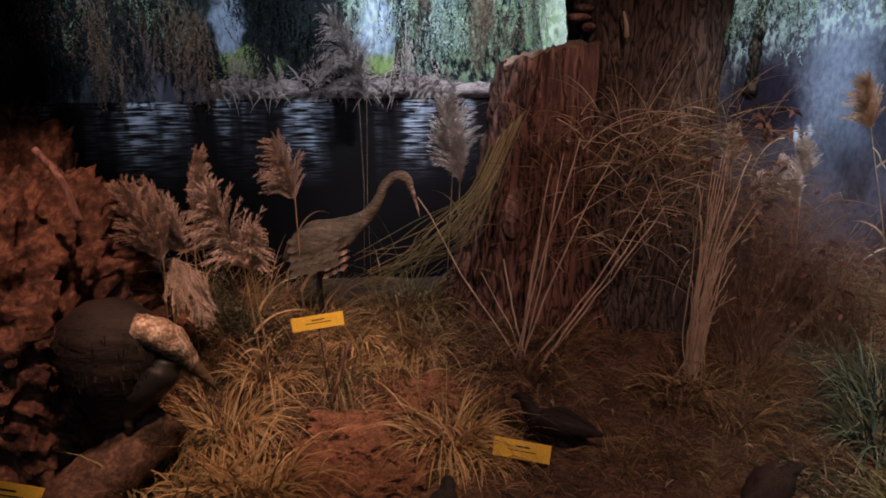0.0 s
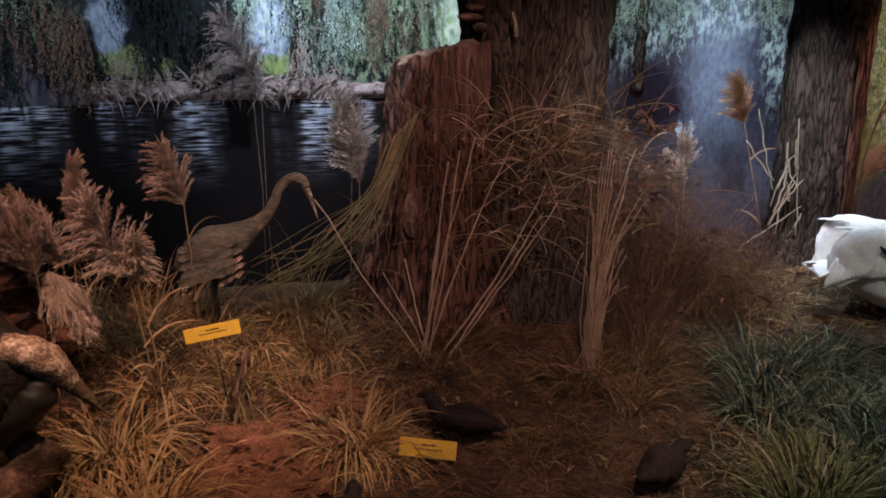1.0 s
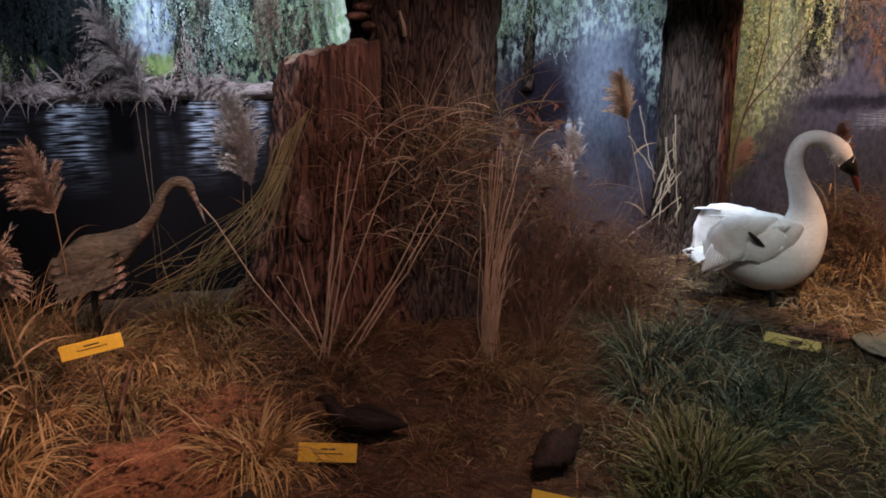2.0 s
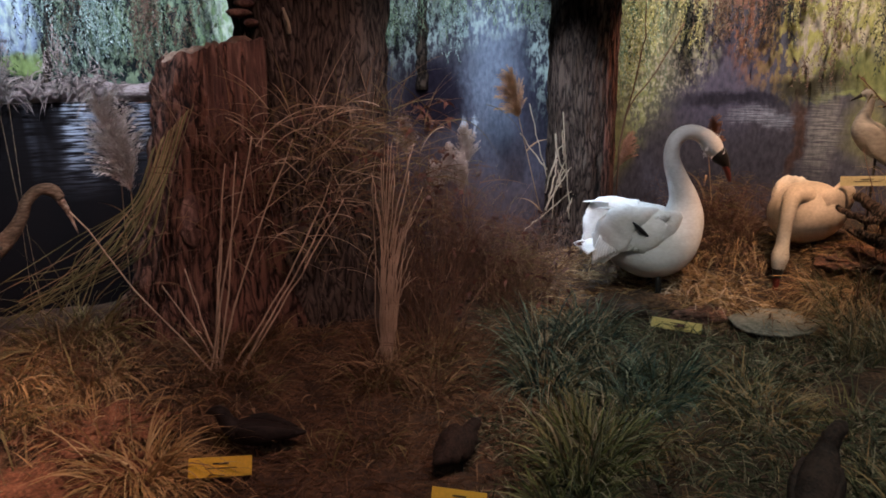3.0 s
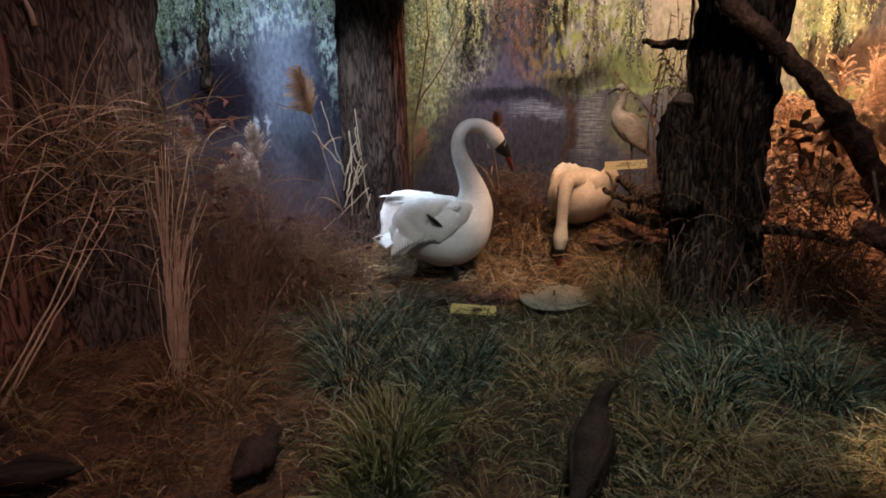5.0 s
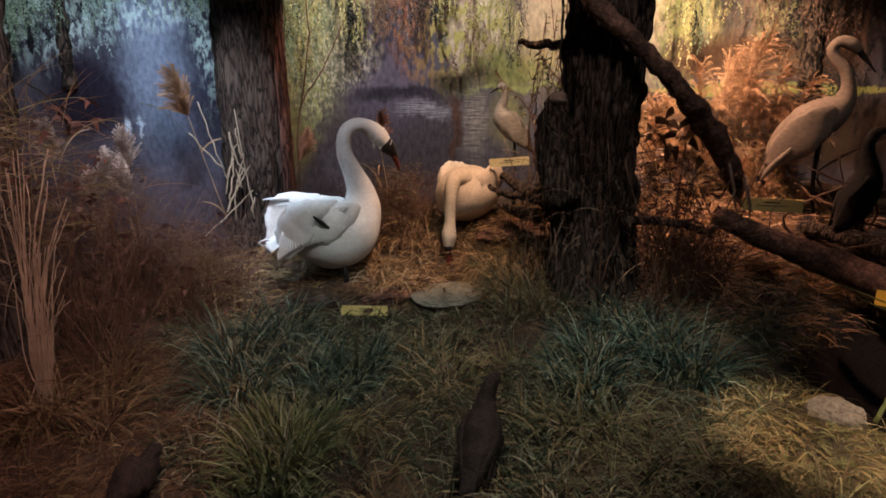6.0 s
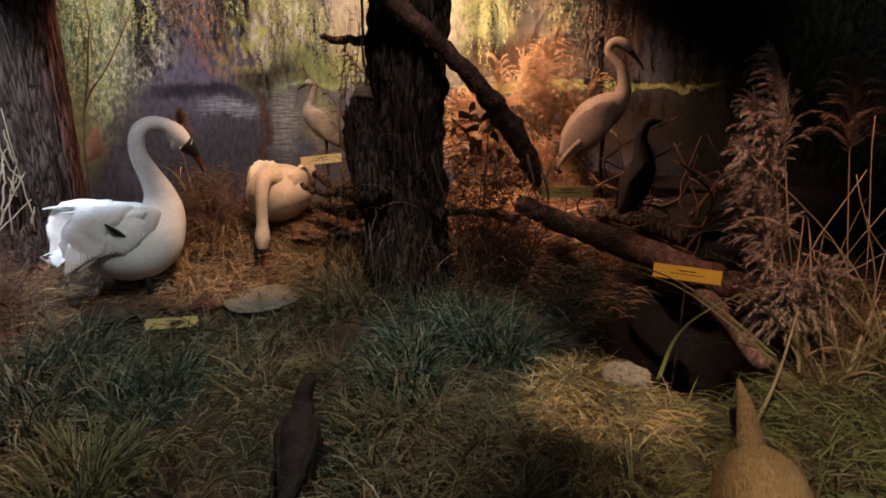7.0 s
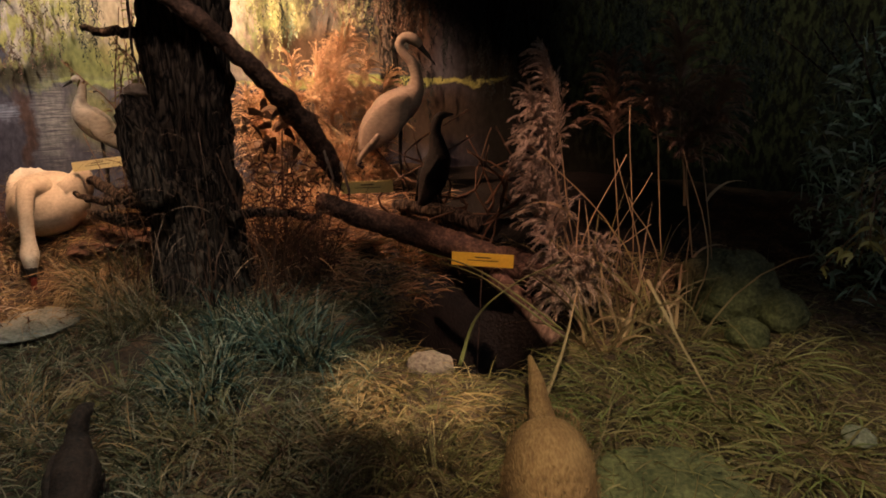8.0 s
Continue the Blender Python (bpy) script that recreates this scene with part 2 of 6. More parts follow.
FEATHER_TAWNY = surface("tawny_feathers", (0.05, 0.03, 0.02), (0.62, 0.50, 0.40), 22, 0.85, 0.5, fine=80, third=(0.24, 0.16, 0.11))
FEATHER_STREAK = surface("streaked_feathers", (0.05, 0.035, 0.022), (0.30, 0.24, 0.17), 22, 0.85, 0.6, (0.35, 1, 1), 90, third=(0.14, 0.10, 0.065))
FEATHER_SLATE = surface("slate_feathers", (0.03, 0.028, 0.024), (0.15, 0.135, 0.105), 18, 0.85, 0.7, (0.35, 1, 1), 80, third=(0.095, 0.085, 0.062))
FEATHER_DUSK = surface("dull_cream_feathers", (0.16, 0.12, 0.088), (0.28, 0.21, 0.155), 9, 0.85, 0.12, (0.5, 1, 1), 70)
FEATHER_RUST = surface("rust_brown_feathers", (0.006, 0.004, 0.003), (0.042, 0.024, 0.016), 16, 0.85, 0.5, fine=80)
FEATHER_GREY = surface("dusky_feathers", (0.15, 0.15, 0.135), (0.30, 0.295, 0.265), 10, 0.85, 0.12, (0.5, 1, 1), 70)
FUR = surface("brown_fur", (0.13, 0.065, 0.03), (0.34, 0.19, 0.09), 14, 0.85, 0.9, (0.35, 1, 1), 150, third=(0.23, 0.12, 0.055))
BEAK_ORANGE = plain("dull_red_horn", (0.17, 0.035, 0.022), 0.5)
BEAK_AND_SHADOW = plain("black_horn_and_shadow", (0.02, 0.018, 0.016), 0.4)
CARD = plain("yellow_card", (0.80, 0.52, 0.05), 0.5)
CARD_DULL = plain("dull_yellow_card", (0.74, 0.58, 0.20), 0.5)
CARD_PALE = plain("pale_yellow_card", (0.76, 0.72, 0.40), 0.5)
INK = plain("black_ink", (0.03, 0.025, 0.02), 0.6)
HALL = surface("dark_hall_paint", (0.015, 0.014, 0.014), (0.03, 0.028, 0.028), 3, 0.8, 0.1)


def mural_canvas(name, horizon, below, above):
    """A photographic mural: soft dabs of foliage, mist and light laid over one another."""
    m, t, b = nodes_of(name)
    uv = t.nodes.new("ShaderNodeUVMap")

    def grain(sx, sy, detail, seed, lo, hi):
        mp = t.nodes.new("ShaderNodeMapping")
        mp.inputs["Scale"].default_value, mp.inputs["Location"].default_value = (sx, sy, 1), (seed, seed * 0.6, 0)
        n = t.nodes.new("ShaderNodeTexNoise")
        n.inputs["Scale"].default_value, n.inputs["Detail"].default_value, n.inputs["Roughness"].default_value = 1.0, detail, 0.62
        t.links.new(uv.outputs[0], mp.inputs["Vector"])
        t.links.new(mp.outputs[0], n.inputs["Vector"])
        r = t.nodes.new("ShaderNodeMapRange")
        r.inputs["From Min"].default_value, r.inputs["From Max"].default_value = lo, hi
        t.links.new(n.outputs[0], r.inputs["Value"])
        return r.outputs[0]

    def join(op, a, c):
        n = t.nodes.new("ShaderNodeVectorMath")
        n.operation = op
        for k, q in enumerate((a, c)):
            if isinstance(q, tuple):
                n.inputs[k].default_value = q
            else:
                t.links.new(q, n.inputs[k])
        return n

    place = uv.outputs[0]
    for scale, amount in ((3.5, 0.22), (17, 0.09), (60, 0.03)):
        n = t.nodes.new("ShaderNodeTexNoise")
        n.inputs["Scale"].default_value, n.inputs["Detail"].default_value = scale, 3
        t.links.new(uv.outputs[0], n.inputs["Vector"])
        mid = join("SUBTRACT", n.outputs["Color"], (0.5, 0.5, 0.5))
        place = join("ADD", place, join("MULTIPLY", mid.outputs[0], (amount, amount, 0)).outputs[0]).outputs[0]
    masks = {"leaf": grain(26, 11, 5, 1.3, 0.46, 0.56), "dab": grain(48, 26, 4, 5.1, 0.50, 0.58), "ripple": grain(7, 95, 5, 2.2, 0.36, 0.64)}
    sep = t.nodes.new("ShaderNodeSeparateXYZ")
    t.links.new(place, sep.inputs[0])
    r = ramp(t, [(0.49, below), (0.51, above)])
    shift = t.nodes.new("ShaderNodeMath")
    shift.operation, shift.inputs[1].default_value = "ADD", 0.5 - horizon
    t.links.new(sep.outputs[1], shift.inputs[0])
    t.links.new(shift.outputs[0], r.inputs[0])
    state = [r.outputs[0]]

    def dab(az, z, half_az, half_z, colour, soft=0.4, mask=None, strength=1.0):
        off = join("SUBTRACT", place, (radians(az) * WALL_R, z, 0))
        wide = join("MULTIPLY", off.outputs[0], (1 / (radians(half_az) * WALL_R), 1 / half_z, 0))
        ln = t.nodes.new("ShaderNodeVectorMath")
        ln.operation = "LENGTH"
        t.links.new(wide.outputs[0], ln.inputs[0])
        f = t.nodes.new("ShaderNodeMapRange")
        f.interpolation_type = "SMOOTHSTEP"
        f.inputs["From Min"].default_value, f.inputs["From Max"].default_value = 1 + soft, 1 - soft
        f.inputs["To Max"].default_value = strength
        t.links.new(ln.outputs["Value"], f.inputs["Value"])
        fac = f.outputs[0]
        if mask:
            k = t.nodes.new("ShaderNodeMath")
            k.operation = "MULTIPLY"
            t.links.new(fac, k.inputs[0])
            t.links.new(masks[mask], k.inputs[1])
            fac = k.outputs[0]
        mx = t.nodes.new("ShaderNodeMix")
        mx.data_type = "RGBA"
        t.links.new(fac, mx.inputs["Factor"])
        t.links.new(state[0], mx.inputs["A"])
        mx.inputs["B"].default_value = (*colour, 1)
        state[0] = mx.outputs["Result"]

    def finish():
        mx = t.nodes.new("ShaderNodeMix")
        mx.data_type, mx.blend_type = "RGBA", "MULTIPLY"
        mx.inputs["Factor"].default_value = 0.75
        tone = ramp(t, [(0.0, (0.45, 0.45, 0.48)), (1.0, (1, 1, 1))])
        t.links.new(grain(34, 15, 6, 8.8, 0.35, 0.62), tone.inputs[0])
        t.links.new(state[0], mx.inputs["A"])
        t.links.new(tone.outputs[0], mx.inputs["B"])
        t.links.new(mx.outputs["Result"], b.inputs["Base Color"])
        b.inputs["Roughness"].default_value = 0.9
        b.inputs["Specular IOR Level"].default_value = 0.05
        return m

    return dab, finish


def mural_west():
    dab, finish = mural_canvas("mural_west_paint", 1.5, (0.02, 0.018, 0.02), (0.022, 0.028, 0.028))
    sky, meadow, night = (0.34, 0.40, 0.50), (0.26, 0.33, 0.11), (0.014, 0.015, 0.022)
    dab(-17.0, 2.0, 1.2, 0.26, sky, 0.3)
    dab(-11.6, 2.1, 0.5, 0.2, sky, 0.4)
    dab(-5.4, 1.98, 1.5, 0.22, sky, 0.4)
    dab(-15.6, 1.72, 2.4, 0.10, meadow, 0.3)
    dab(-5.0, 1.72, 1.6, 0.08, meadow, 0.4)
    dab(-10.6, 1.72, 1.0, 0.07, meadow, 0.5, "leaf")
    dab(-14.0, 2.05, 1.7, 0.24, night, 0.4, "leaf")
    dab(-14.3, 1.75, 0.5, 0.25, night, 0.4)
    dab(-9.6, 1.95, 1.5, 0.55, night, 0.3)
    dab(-8.0, 2.1, 1.4, 0.3, (0.28, 0.32, 0.30), 0.5, "leaf")
    dab(-5.5, 2.1, 1.8, 0.25, (0.50, 0.58, 0.52), 0.6, "leaf")
    dab(-1.5, 1.95, 2.8, 0.45, (0.40, 0.49, 0.36), 0.4, "leaf")
    dab(3.5, 1.95, 3.4, 0.45, (0.34, 0.42, 0.25), 0.4, "leaf")
    dab(9.6, 2.1, 2.4, 0.4, (0.60, 0.66, 0.50), 0.4)
    dab(8.0, 2.0, 1.6, 0.3, (0.30, 0.42, 0.20), 0.5, "leaf")
    dab(-24.0, 1.95, 5.0, 0.3, (0.13, 0.18, 0.14), 0.4, "leaf")
    dab(-31.0, 2.05, 4.0, 0.22, (0.09, 0.12, 0.10), 0.4, "leaf")
    dab(-21.2, 1.75, 0.9, 0.35, (0.16, 0.10, 0.07), 0.5, "leaf")
    return finish()


def mural_east():
    dab, finish = mural_canvas("mural_east_paint", 1.37, (0.10, 0.086, 0.10), (0.085, 0.082, 0.098))
    # blue mist between the trunks; the pale beam is light painted into the mural
    dab(31.5, 1.25, 4.5, 0.40, (0.13, 0.145, 0.20), 0.7)
    dab(33.5, 1.85, 1.8, 0.45, (0.05, 0.05, 0.065), 0.6)
    dab(30.2, 1.75, 1.9, 0.55, (0.34, 0.40, 0.49), 0.8, None, 0.6)
    dab(25.2, 1.45, 3.0, 0.28, (0.025, 0.02, 0.03), 0.45)
    dab(34.0, 1.3, 1.8, 0.35, (0.06, 0.06, 0.085), 0.6)
    dab(27.6, 1.2, 0.22, 0.08, (0.62, 0.72, 0.80), 0.5)
    dab(28.7, 1.22, 0.2, 0.07, (0.62, 0.72, 0.80), 0.5)
    dab(22.6, 2.05, 3.2, 0.36, (0.62, 0.74, 0.68), 0.4, "leaf")
    dab(28.5, 2.1, 4.5, 0.24, (0.50, 0.60, 0.56), 0.4, "leaf")
    dab(34.4, 1.8, 1.2, 0.45, (0.46, 0.56, 0.50), 0.5, "leaf")
    # yellow-green willow, purple shade
    dab(47.6, 1.55, 3.6, 0.40, (0.13, 0.115, 0.165), 0.6)
    dab(41.5, 1.85, 3.2, 0.60, (0.34, 0.34, 0.18), 0.5, None, 0.6)
    dab(40.8, 1.65, 2.6, 0.55, (0.46, 0.47, 0.20), 0.4, "leaf")
    dab(42.0, 1.7, 2.2, 0.40, (0.74, 0.70, 0.46), 0.5, "dab")
    dab(39.8, 1.1, 1.4, 0.32, (0.24, 0.21, 0.09), 0.6)
    dab(45.2, 1.95, 2.4, 0.35, (0.50, 0.47, 0.30), 0.5, "leaf")
    dab(44.6, 1.62, 1.8, 0.15, (0.62, 0.56, 0.46), 0.6, "dab")
    dab(50.2, 1.9, 2.4, 0.36, (0.36, 0.17, 0.11), 0.4, "leaf")
    dab(51.6, 1.62, 2.0, 0.18, (0.28, 0.19, 0.10), 0.5, "leaf")
    dab(48.8, 1.40, 3.6, 0.05, (0.045, 0.04, 0.055), 0.5)
    # pale sky and meadow beyond the water
    dab(55.6, 1.92, 2.0, 0.34, (0.60, 0.50, 0.36), 0.5)
    dab(53.4, 1.80, 0.6, 0.3, (0.55, 0.45, 0.36), 0.5)
    dab(60.5, 1.82, 2.6, 0.40, (0.32, 0.25, 0.18), 0.5)
    dab(54.5, 1.85, 3.2, 0.40, (0.44, 0.40, 0.13), 0.4, "leaf")
    dab(57.5, 1.55, 3.0, 0.14, (0.20, 0.20, 0.075), 0.5)
    dab(53.8, 1.50, 2.4, 0.07, (0.07, 0.06, 0.035), 0.5)
    dab(60.5, 1.65, 2.0, 0.16, (0.30, 0.24, 0.12), 0.4, "leaf")
    dab(58.5, 1.41, 4.2, 0.022, (0.25, 0.26, 0.10), 0.4)
    dab(51.0, 1.27, 2.3, 0.06, (0.52, 0.52, 0.60), 0.5, "ripple", 0.8)
    dab(54.8, 1.15, 1.0, 0.26, (0.50, 0.44, 0.38), 0.6, "ripple", 0.75)
    dab(57.6, 1.17, 1.4, 0.18, (0.20, 0.18, 0.085), 0.6)
    dab(53.2, 1.12, 0.45, 0.3, (0.12, 0.07, 0.055), 0.5)
    # light and thickets past the dead tree
    dab(68.0, 1.9, 1.9, 0.42, (0.66, 0.50, 0.38), 0.5)
    dab(76.0, 1.1, 11.0, 0.26, (0.06, 0.04, 0.028), 0.3)
    dab(73.0, 2.0, 3.6, 0.40, (0.46, 0.40, 0.20), 0.5)
    dab(69.9, 1.62, 2.0, 0.22, (0.40, 0.43, 0.20), 0.4, "leaf")
    dab(70.8, 1.98, 1.6, 0.22, (0.46, 0.46, 0.18), 0.5, "leaf")
    dab(74.0, 1.85, 1.2, 0.40, (0.13, 0.11, 0.09), 0.4)
    dab(77.2, 1.95, 1.8, 0.40, (0.52, 0.47, 0.22), 0.5, "leaf")
    dab(80.5, 1.85, 2.2, 0.50, (0.10, 0.055, 0.035), 0.5)
    dab(118.0, 1.5, 34.0, 3.0, (0.013, 0.012, 0.010), 0.08)
    dab(74.0, 1.58, 5.5, 0.16, (0.10, 0.06, 0.035), 0.5)
    dab(77.0, 1.375, 9.5, 0.034, (0.32, 0.33, 0.10), 0.3)
    dab(105.0, 1.45, 14.0, 0.8, (0.045, 0.05, 0.026), 0.4, "leaf")
    return finish()


WALL_R = 5.45
MURAL_WEST, MURAL_EAST = mural_west(), mural_east()


def painted_water(name, stops, low, high, fine):
    """Dark river with rippled light columns, as on the painted wall."""
    m, t, b = nodes_of(name)
    uv = t.nodes.new("ShaderNodeUVMap")

    def noise_at(sx, sy, detail, seed):
        mp = t.nodes.new("ShaderNodeMapping")
        mp.inputs["Scale"].default_value = (sx, sy, 1)
        mp.inputs["Location"].default_value = (seed, seed * 0.7, 0)
        n = t.nodes.new("ShaderNodeTexNoise")
        n.inputs["Scale"].default_value, n.inputs["Detail"].default_value = 1.0, detail
        t.links.new(uv.outputs[0], mp.inputs["Vector"])
        t.links.new(mp.outputs[0], n.inputs["Vector"])
        return n.outputs[0]

    columns, ripples = noise_at(2.6, 0.35, 3, 4.2), noise_at(5, fine, 5, 1.0)
    mul = t.nodes.new("ShaderNodeMath")
    mul.operation = "MULTIPLY"
    c = ramp(t, [(low, (0.03, 0.03, 0.03)), (high, (1, 1, 1))])
    w = ramp(t, [(0.40, (0, 0, 0)), (0.60, (1, 1, 1))])
    t.links.new(columns, c.inputs[0])
    t.links.new(ripples, w.inputs[0])
    t.links.new(c.outputs[0], mul.inputs[0])
    t.links.new(w.outputs[0], mul.inputs[1])
    # light columns fade towards the near shore
    sep = t.nodes.new("ShaderNodeSeparateXYZ")
    t.links.new(uv.outputs[0], sep.inputs[0])
    fade = t.nodes.new("ShaderNodeMapRange")
    fade.inputs["From Min"].default_value, fade.inputs["From Max"].default_value = 0.75, 1.42
    t.links.new(sep.outputs[1], fade.inputs["Value"])
    mul2 = t.nodes.new("ShaderNodeMath")
    mul2.operation = "MULTIPLY"
    t.links.new(mul.outputs[0], mul2.inputs[0])
    t.links.new(fade.outputs[0], mul2.inputs[1])
    r = ramp(t, stops)
    t.links.new(mul2.outputs[0], r.inputs[0])
    t.links.new(r.outputs[0], b.inputs["Base Color"])
    b.inputs["Roughness"].default_value = 0.9
    b.inputs["Specular IOR Level"].default_value = 0.05
    return m


WATER = painted_water("mural_water_paint", [(0.0, (0.008, 0.006, 0.006)), (0.2, (0.035, 0.032, 0.036)), (0.8, (0.52, 0.55, 0.64))], 0.44, 0.62, 70)
FAR_BANK = surface("painted_bank", (0.07, 0.05, 0.045), (0.46, 0.36, 0.33), 14, 0.9, 0.8, (1, 1, 2.5), 40, third=(0.36, 0.27, 0.25))
FAR_DARK = surface("painted_shade", (0.012, 0.012, 0.016), (0.17, 0.165, 0.19), 1.6, 0.95, 0.0, (1, 1, 0.6), fine=5, third=(0.06, 0.057, 0.072))


# ---- building helpers ----
class Geo:
    """Collects vertices and faces of one mesh."""

    def __init__(self):
        self.v, self.f, self.m = [], [], []

    def add(self, verts, faces, slot=0):
        k = len(self.v)
        self.v.extend(tuple(p) for p in verts)
        self.f.extend(tuple(i + k for i in f) for f in faces)
        self.m.extend([slot] * len(faces))

    def mesh(self, name, mats, smooth=True):
        me = bpy.data.meshes.new(name)
        me.from_pydata(self.v, [], self.f)
        for mt in mats:
            me.materials.append(mt)
        me.polygons.foreach_set("material_index", self.m)
        me.polygons.foreach_set("use_smooth", [smooth] * len(self.f))
        me.update()
        return me


def part(name, geo, mats, parent=None, label="", smooth=True):
    mats = mats if isinstance(mats, (list, tuple)) else [mats]
    ob = new(name, geo.mesh(name, mats, smooth))
    ob.parent = parent
    if label:
        ob["label"] = label
    return ob


def thing(name, at, label, category, group="", kind="", rz=0.0):
    ob = new(name)
    ob.matrix_basis = pose(*at, 0, 0, rz)
    return tagged(ob, label, category, group, kind)


def ring_frame(d):
    d = Vector(d).normalized()
    side = d.cross(Vector((0, 0, 1)))
    if side.length < 0.05:
        side = Vector((0, 1, 0))
    side.normalize()
    return side, side.cross(d).normalized()


def loft(g, pts, wide, high=None, n=14, slot=0, rough=0.0, seed=0.0):
    """A closed body along pts, with half widths and half heights."""
    high = high or wide
    pts = [Vector(p) for p in pts]
    verts, faces = [], []
    prev = None
    for i, p in enumerate(pts):
        d = pts[min(i + 1, len(pts) - 1)] - pts[max(i - 1, 0)]
        s, u = ring_frame(d)
        if prev is not None and s.dot(prev) < 0:
            s, u = -s, -u
        prev = s
        for k in range(n):
            a = 2 * math.pi * k / n
            q = 1 + (rough * noise.noise(Vector((math.cos(a) * 1.5 + seed, math.sin(a) * 1.5, i * 0.7))) if rough else 0)
            verts.append(p + s * math.cos(a) * wide[i] * q + u * math.sin(a) * high[i] * q)
    for i in range(len(pts) - 1):
        for k in range(n):
            a, b = i * n + k, i * n + (k + 1) % n
            faces.append((a, b, b + n, a + n))
    faces.append(tuple(range(n))[::-1])
    faces.append(tuple(range((len(pts) - 1) * n, len(pts) * n)))
    g.add(verts, faces, slot)


def smooth_path(pts, steps=4):
    """A rounder path through pts; each point may carry radii too."""
    pts = [np.array(p, float) for p in pts]
    ext = [2 * pts[0] - pts[1]] + pts + [2 * pts[-1] - pts[-2]]
    out = []
    for i in range(1, len(ext) - 2):
        a, b, c, d = ext[i - 1:i + 3]
        for k in range(steps):
            t = k / steps
            out.append(0.5 * (2 * b + (c - a) * t + (2 * a - 5 * b + 4 * c - d) * t * t + (3 * b - a - 3 * c + d) * t ** 3))
    out.append(pts[-1])
    return out


def body(g, rows, slot=0, n=16, steps=4, rough=0.0, seed=0.0):
    """rows: x, y, z, half width, half height."""
    q = smooth_path(rows, steps)
    loft(g, [p[:3] for p in q], [max(p[3], 0.001) for p in q], [max(p[4], 0.001) for p in q], n, slot, rough, seed)


def strand(g, p, d, length, width, droop=0.5, n=4, slot=0, rng=random, taper=True):
    """One blade: a narrow strip that bends down as it grows."""
    p, d = Vector(p), Vector(d).normalized()
    side = d.cross(Vector((rng.uniform(-1, 1), rng.uniform(-1, 1), rng.uniform(-0.3, 0.3))))
    if side.length < 1e-3:
        side = Vector((1, 0, 0))
    side.normalize()
    verts, step = [], length / n
    for i in range(n + 1):
        w = width * (1 - (i / n) ** 2 * 0.92 if taper else 1) * 0.5
        verts += [p - side * w, p + side * w]
        p = p + d * step
        d = (d + Vector((0, 0, -droop * step / max(length, 1e-3)))).normalized()
    g.add(verts, [(2 * i, 2 * i + 1, 2 * i + 3, 2 * i + 2) for i in range(n)], slot)


def stick(g, pts, r0, r1, n=5, slot=0, wobble=0.0, rng=random):
    pts = [Vector(p) for p in pts]
    if wobble:
        q = smooth_path(pts, 5)
        pts = [Vector(p) + Vector((rng.gauss(0, wobble), rng.gauss(0, wobble), rng.gauss(0, wobble))) for p in q]
    k = len(pts) - 1
    loft(g, pts, [r0 + (r1 - r0) * i / k for i in range(k + 1)], None, n, slot)


# ---- ground ----
AZ = [-70, -40, 10, 35, 50, 80, 115, 140]
RR = [0.0, 2.2, 2.7, 3.3, 3.8, 4.3, 4.7, 5.6]
HH = [
    [0.02, 0.02, 0.06, 0.42, 0.38, 0.10, -0.1, -0.1],
    [0.02, 0.02, 0.05, 0.38, 0.36, 0.10, -0.1, -0.1],
    [0.02, 0.02, 0.02, 0.30, 0.30, 0.20, 0.0, 0.0],
    [0.02, 0.03, 0.07, 0.14, 0.21, 0.32, 0.40, 0.2],
    [0.05, 0.07, 0.10, 0.15, 0.21, 0.32, 0.52, 0.55],
    [0.16, 0.18, 0.22, 0.26, 0.32, 0.55, 0.72, 0.75],
    [0.16, 0.18, 0.22, 0.26, 0.34, 0.46, 0.52, 0.6],
    [0.16, 0.18, 0.22, 0.26, 0.34, 0.46, 0.52, 0.6],
]
PIT = (3.52, 0.10)


def ground_z(x, y, fine=True):
    r, az = math.hypot(x, y), math.degrees(math.atan2(x, y))
    az, r = min(max(az, -69.9), 139.9), min(r, 5.59)
    i = max(k for k in range(len(AZ) - 1) if AZ[k] <= az)
    j = max(k for k in range(len(RR) - 1) if RR[k] <= r)
    u, w = (az - AZ[i]) / (AZ[i + 1] - AZ[i]), (r - RR[j]) / (RR[j + 1] - RR[j])
    z = (HH[i][j] * (1 - u) + HH[i + 1][j] * u) * (1 - w) + (HH[i][j + 1] * (1 - u) + HH[i + 1][j + 1] * u) * w
    d = ((x - PIT[0]) / 0.46) ** 2 + ((y - PIT[1]) / 0.34) ** 2
    z -= 0.55 * math.exp(-d * d * d)
    if fine:
        z += 0.035 * noise.noise(Vector((x * 2.3, y * 2.3, 0))) + 0.014 * noise.noise(Vector((x * 9, y * 9, 3)))
    return z


def on(x, y, up=0.0):
    return (x, y, ground_z(x, y) + up)


def build_ground():
    g = Geo()
    na, nr = 230, 110
    verts, faces = [], []
    for i in range(na + 1):
        az = -64 + 204 * i / na
        for j in range(nr + 1):
            r = 1.15 + 4.4 * j / nr
            p = polar(az, r, 0)
            verts.append((p.x, p.y, ground_z(p.x, p.y) + 0.008 * noise.noise(Vector((p.x * 26, p.y * 26, 7)))))
    for i in range(na):
        for j in range(nr):
            a = i * (nr + 1) + j
            faces.append((a, a + 1, a + nr + 2, a + nr + 1))
    g.add(verts, faces)
    # faces in the hollow and behind the log take the shade-coloured soil
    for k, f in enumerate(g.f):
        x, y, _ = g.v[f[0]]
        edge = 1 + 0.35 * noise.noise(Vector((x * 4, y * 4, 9)))
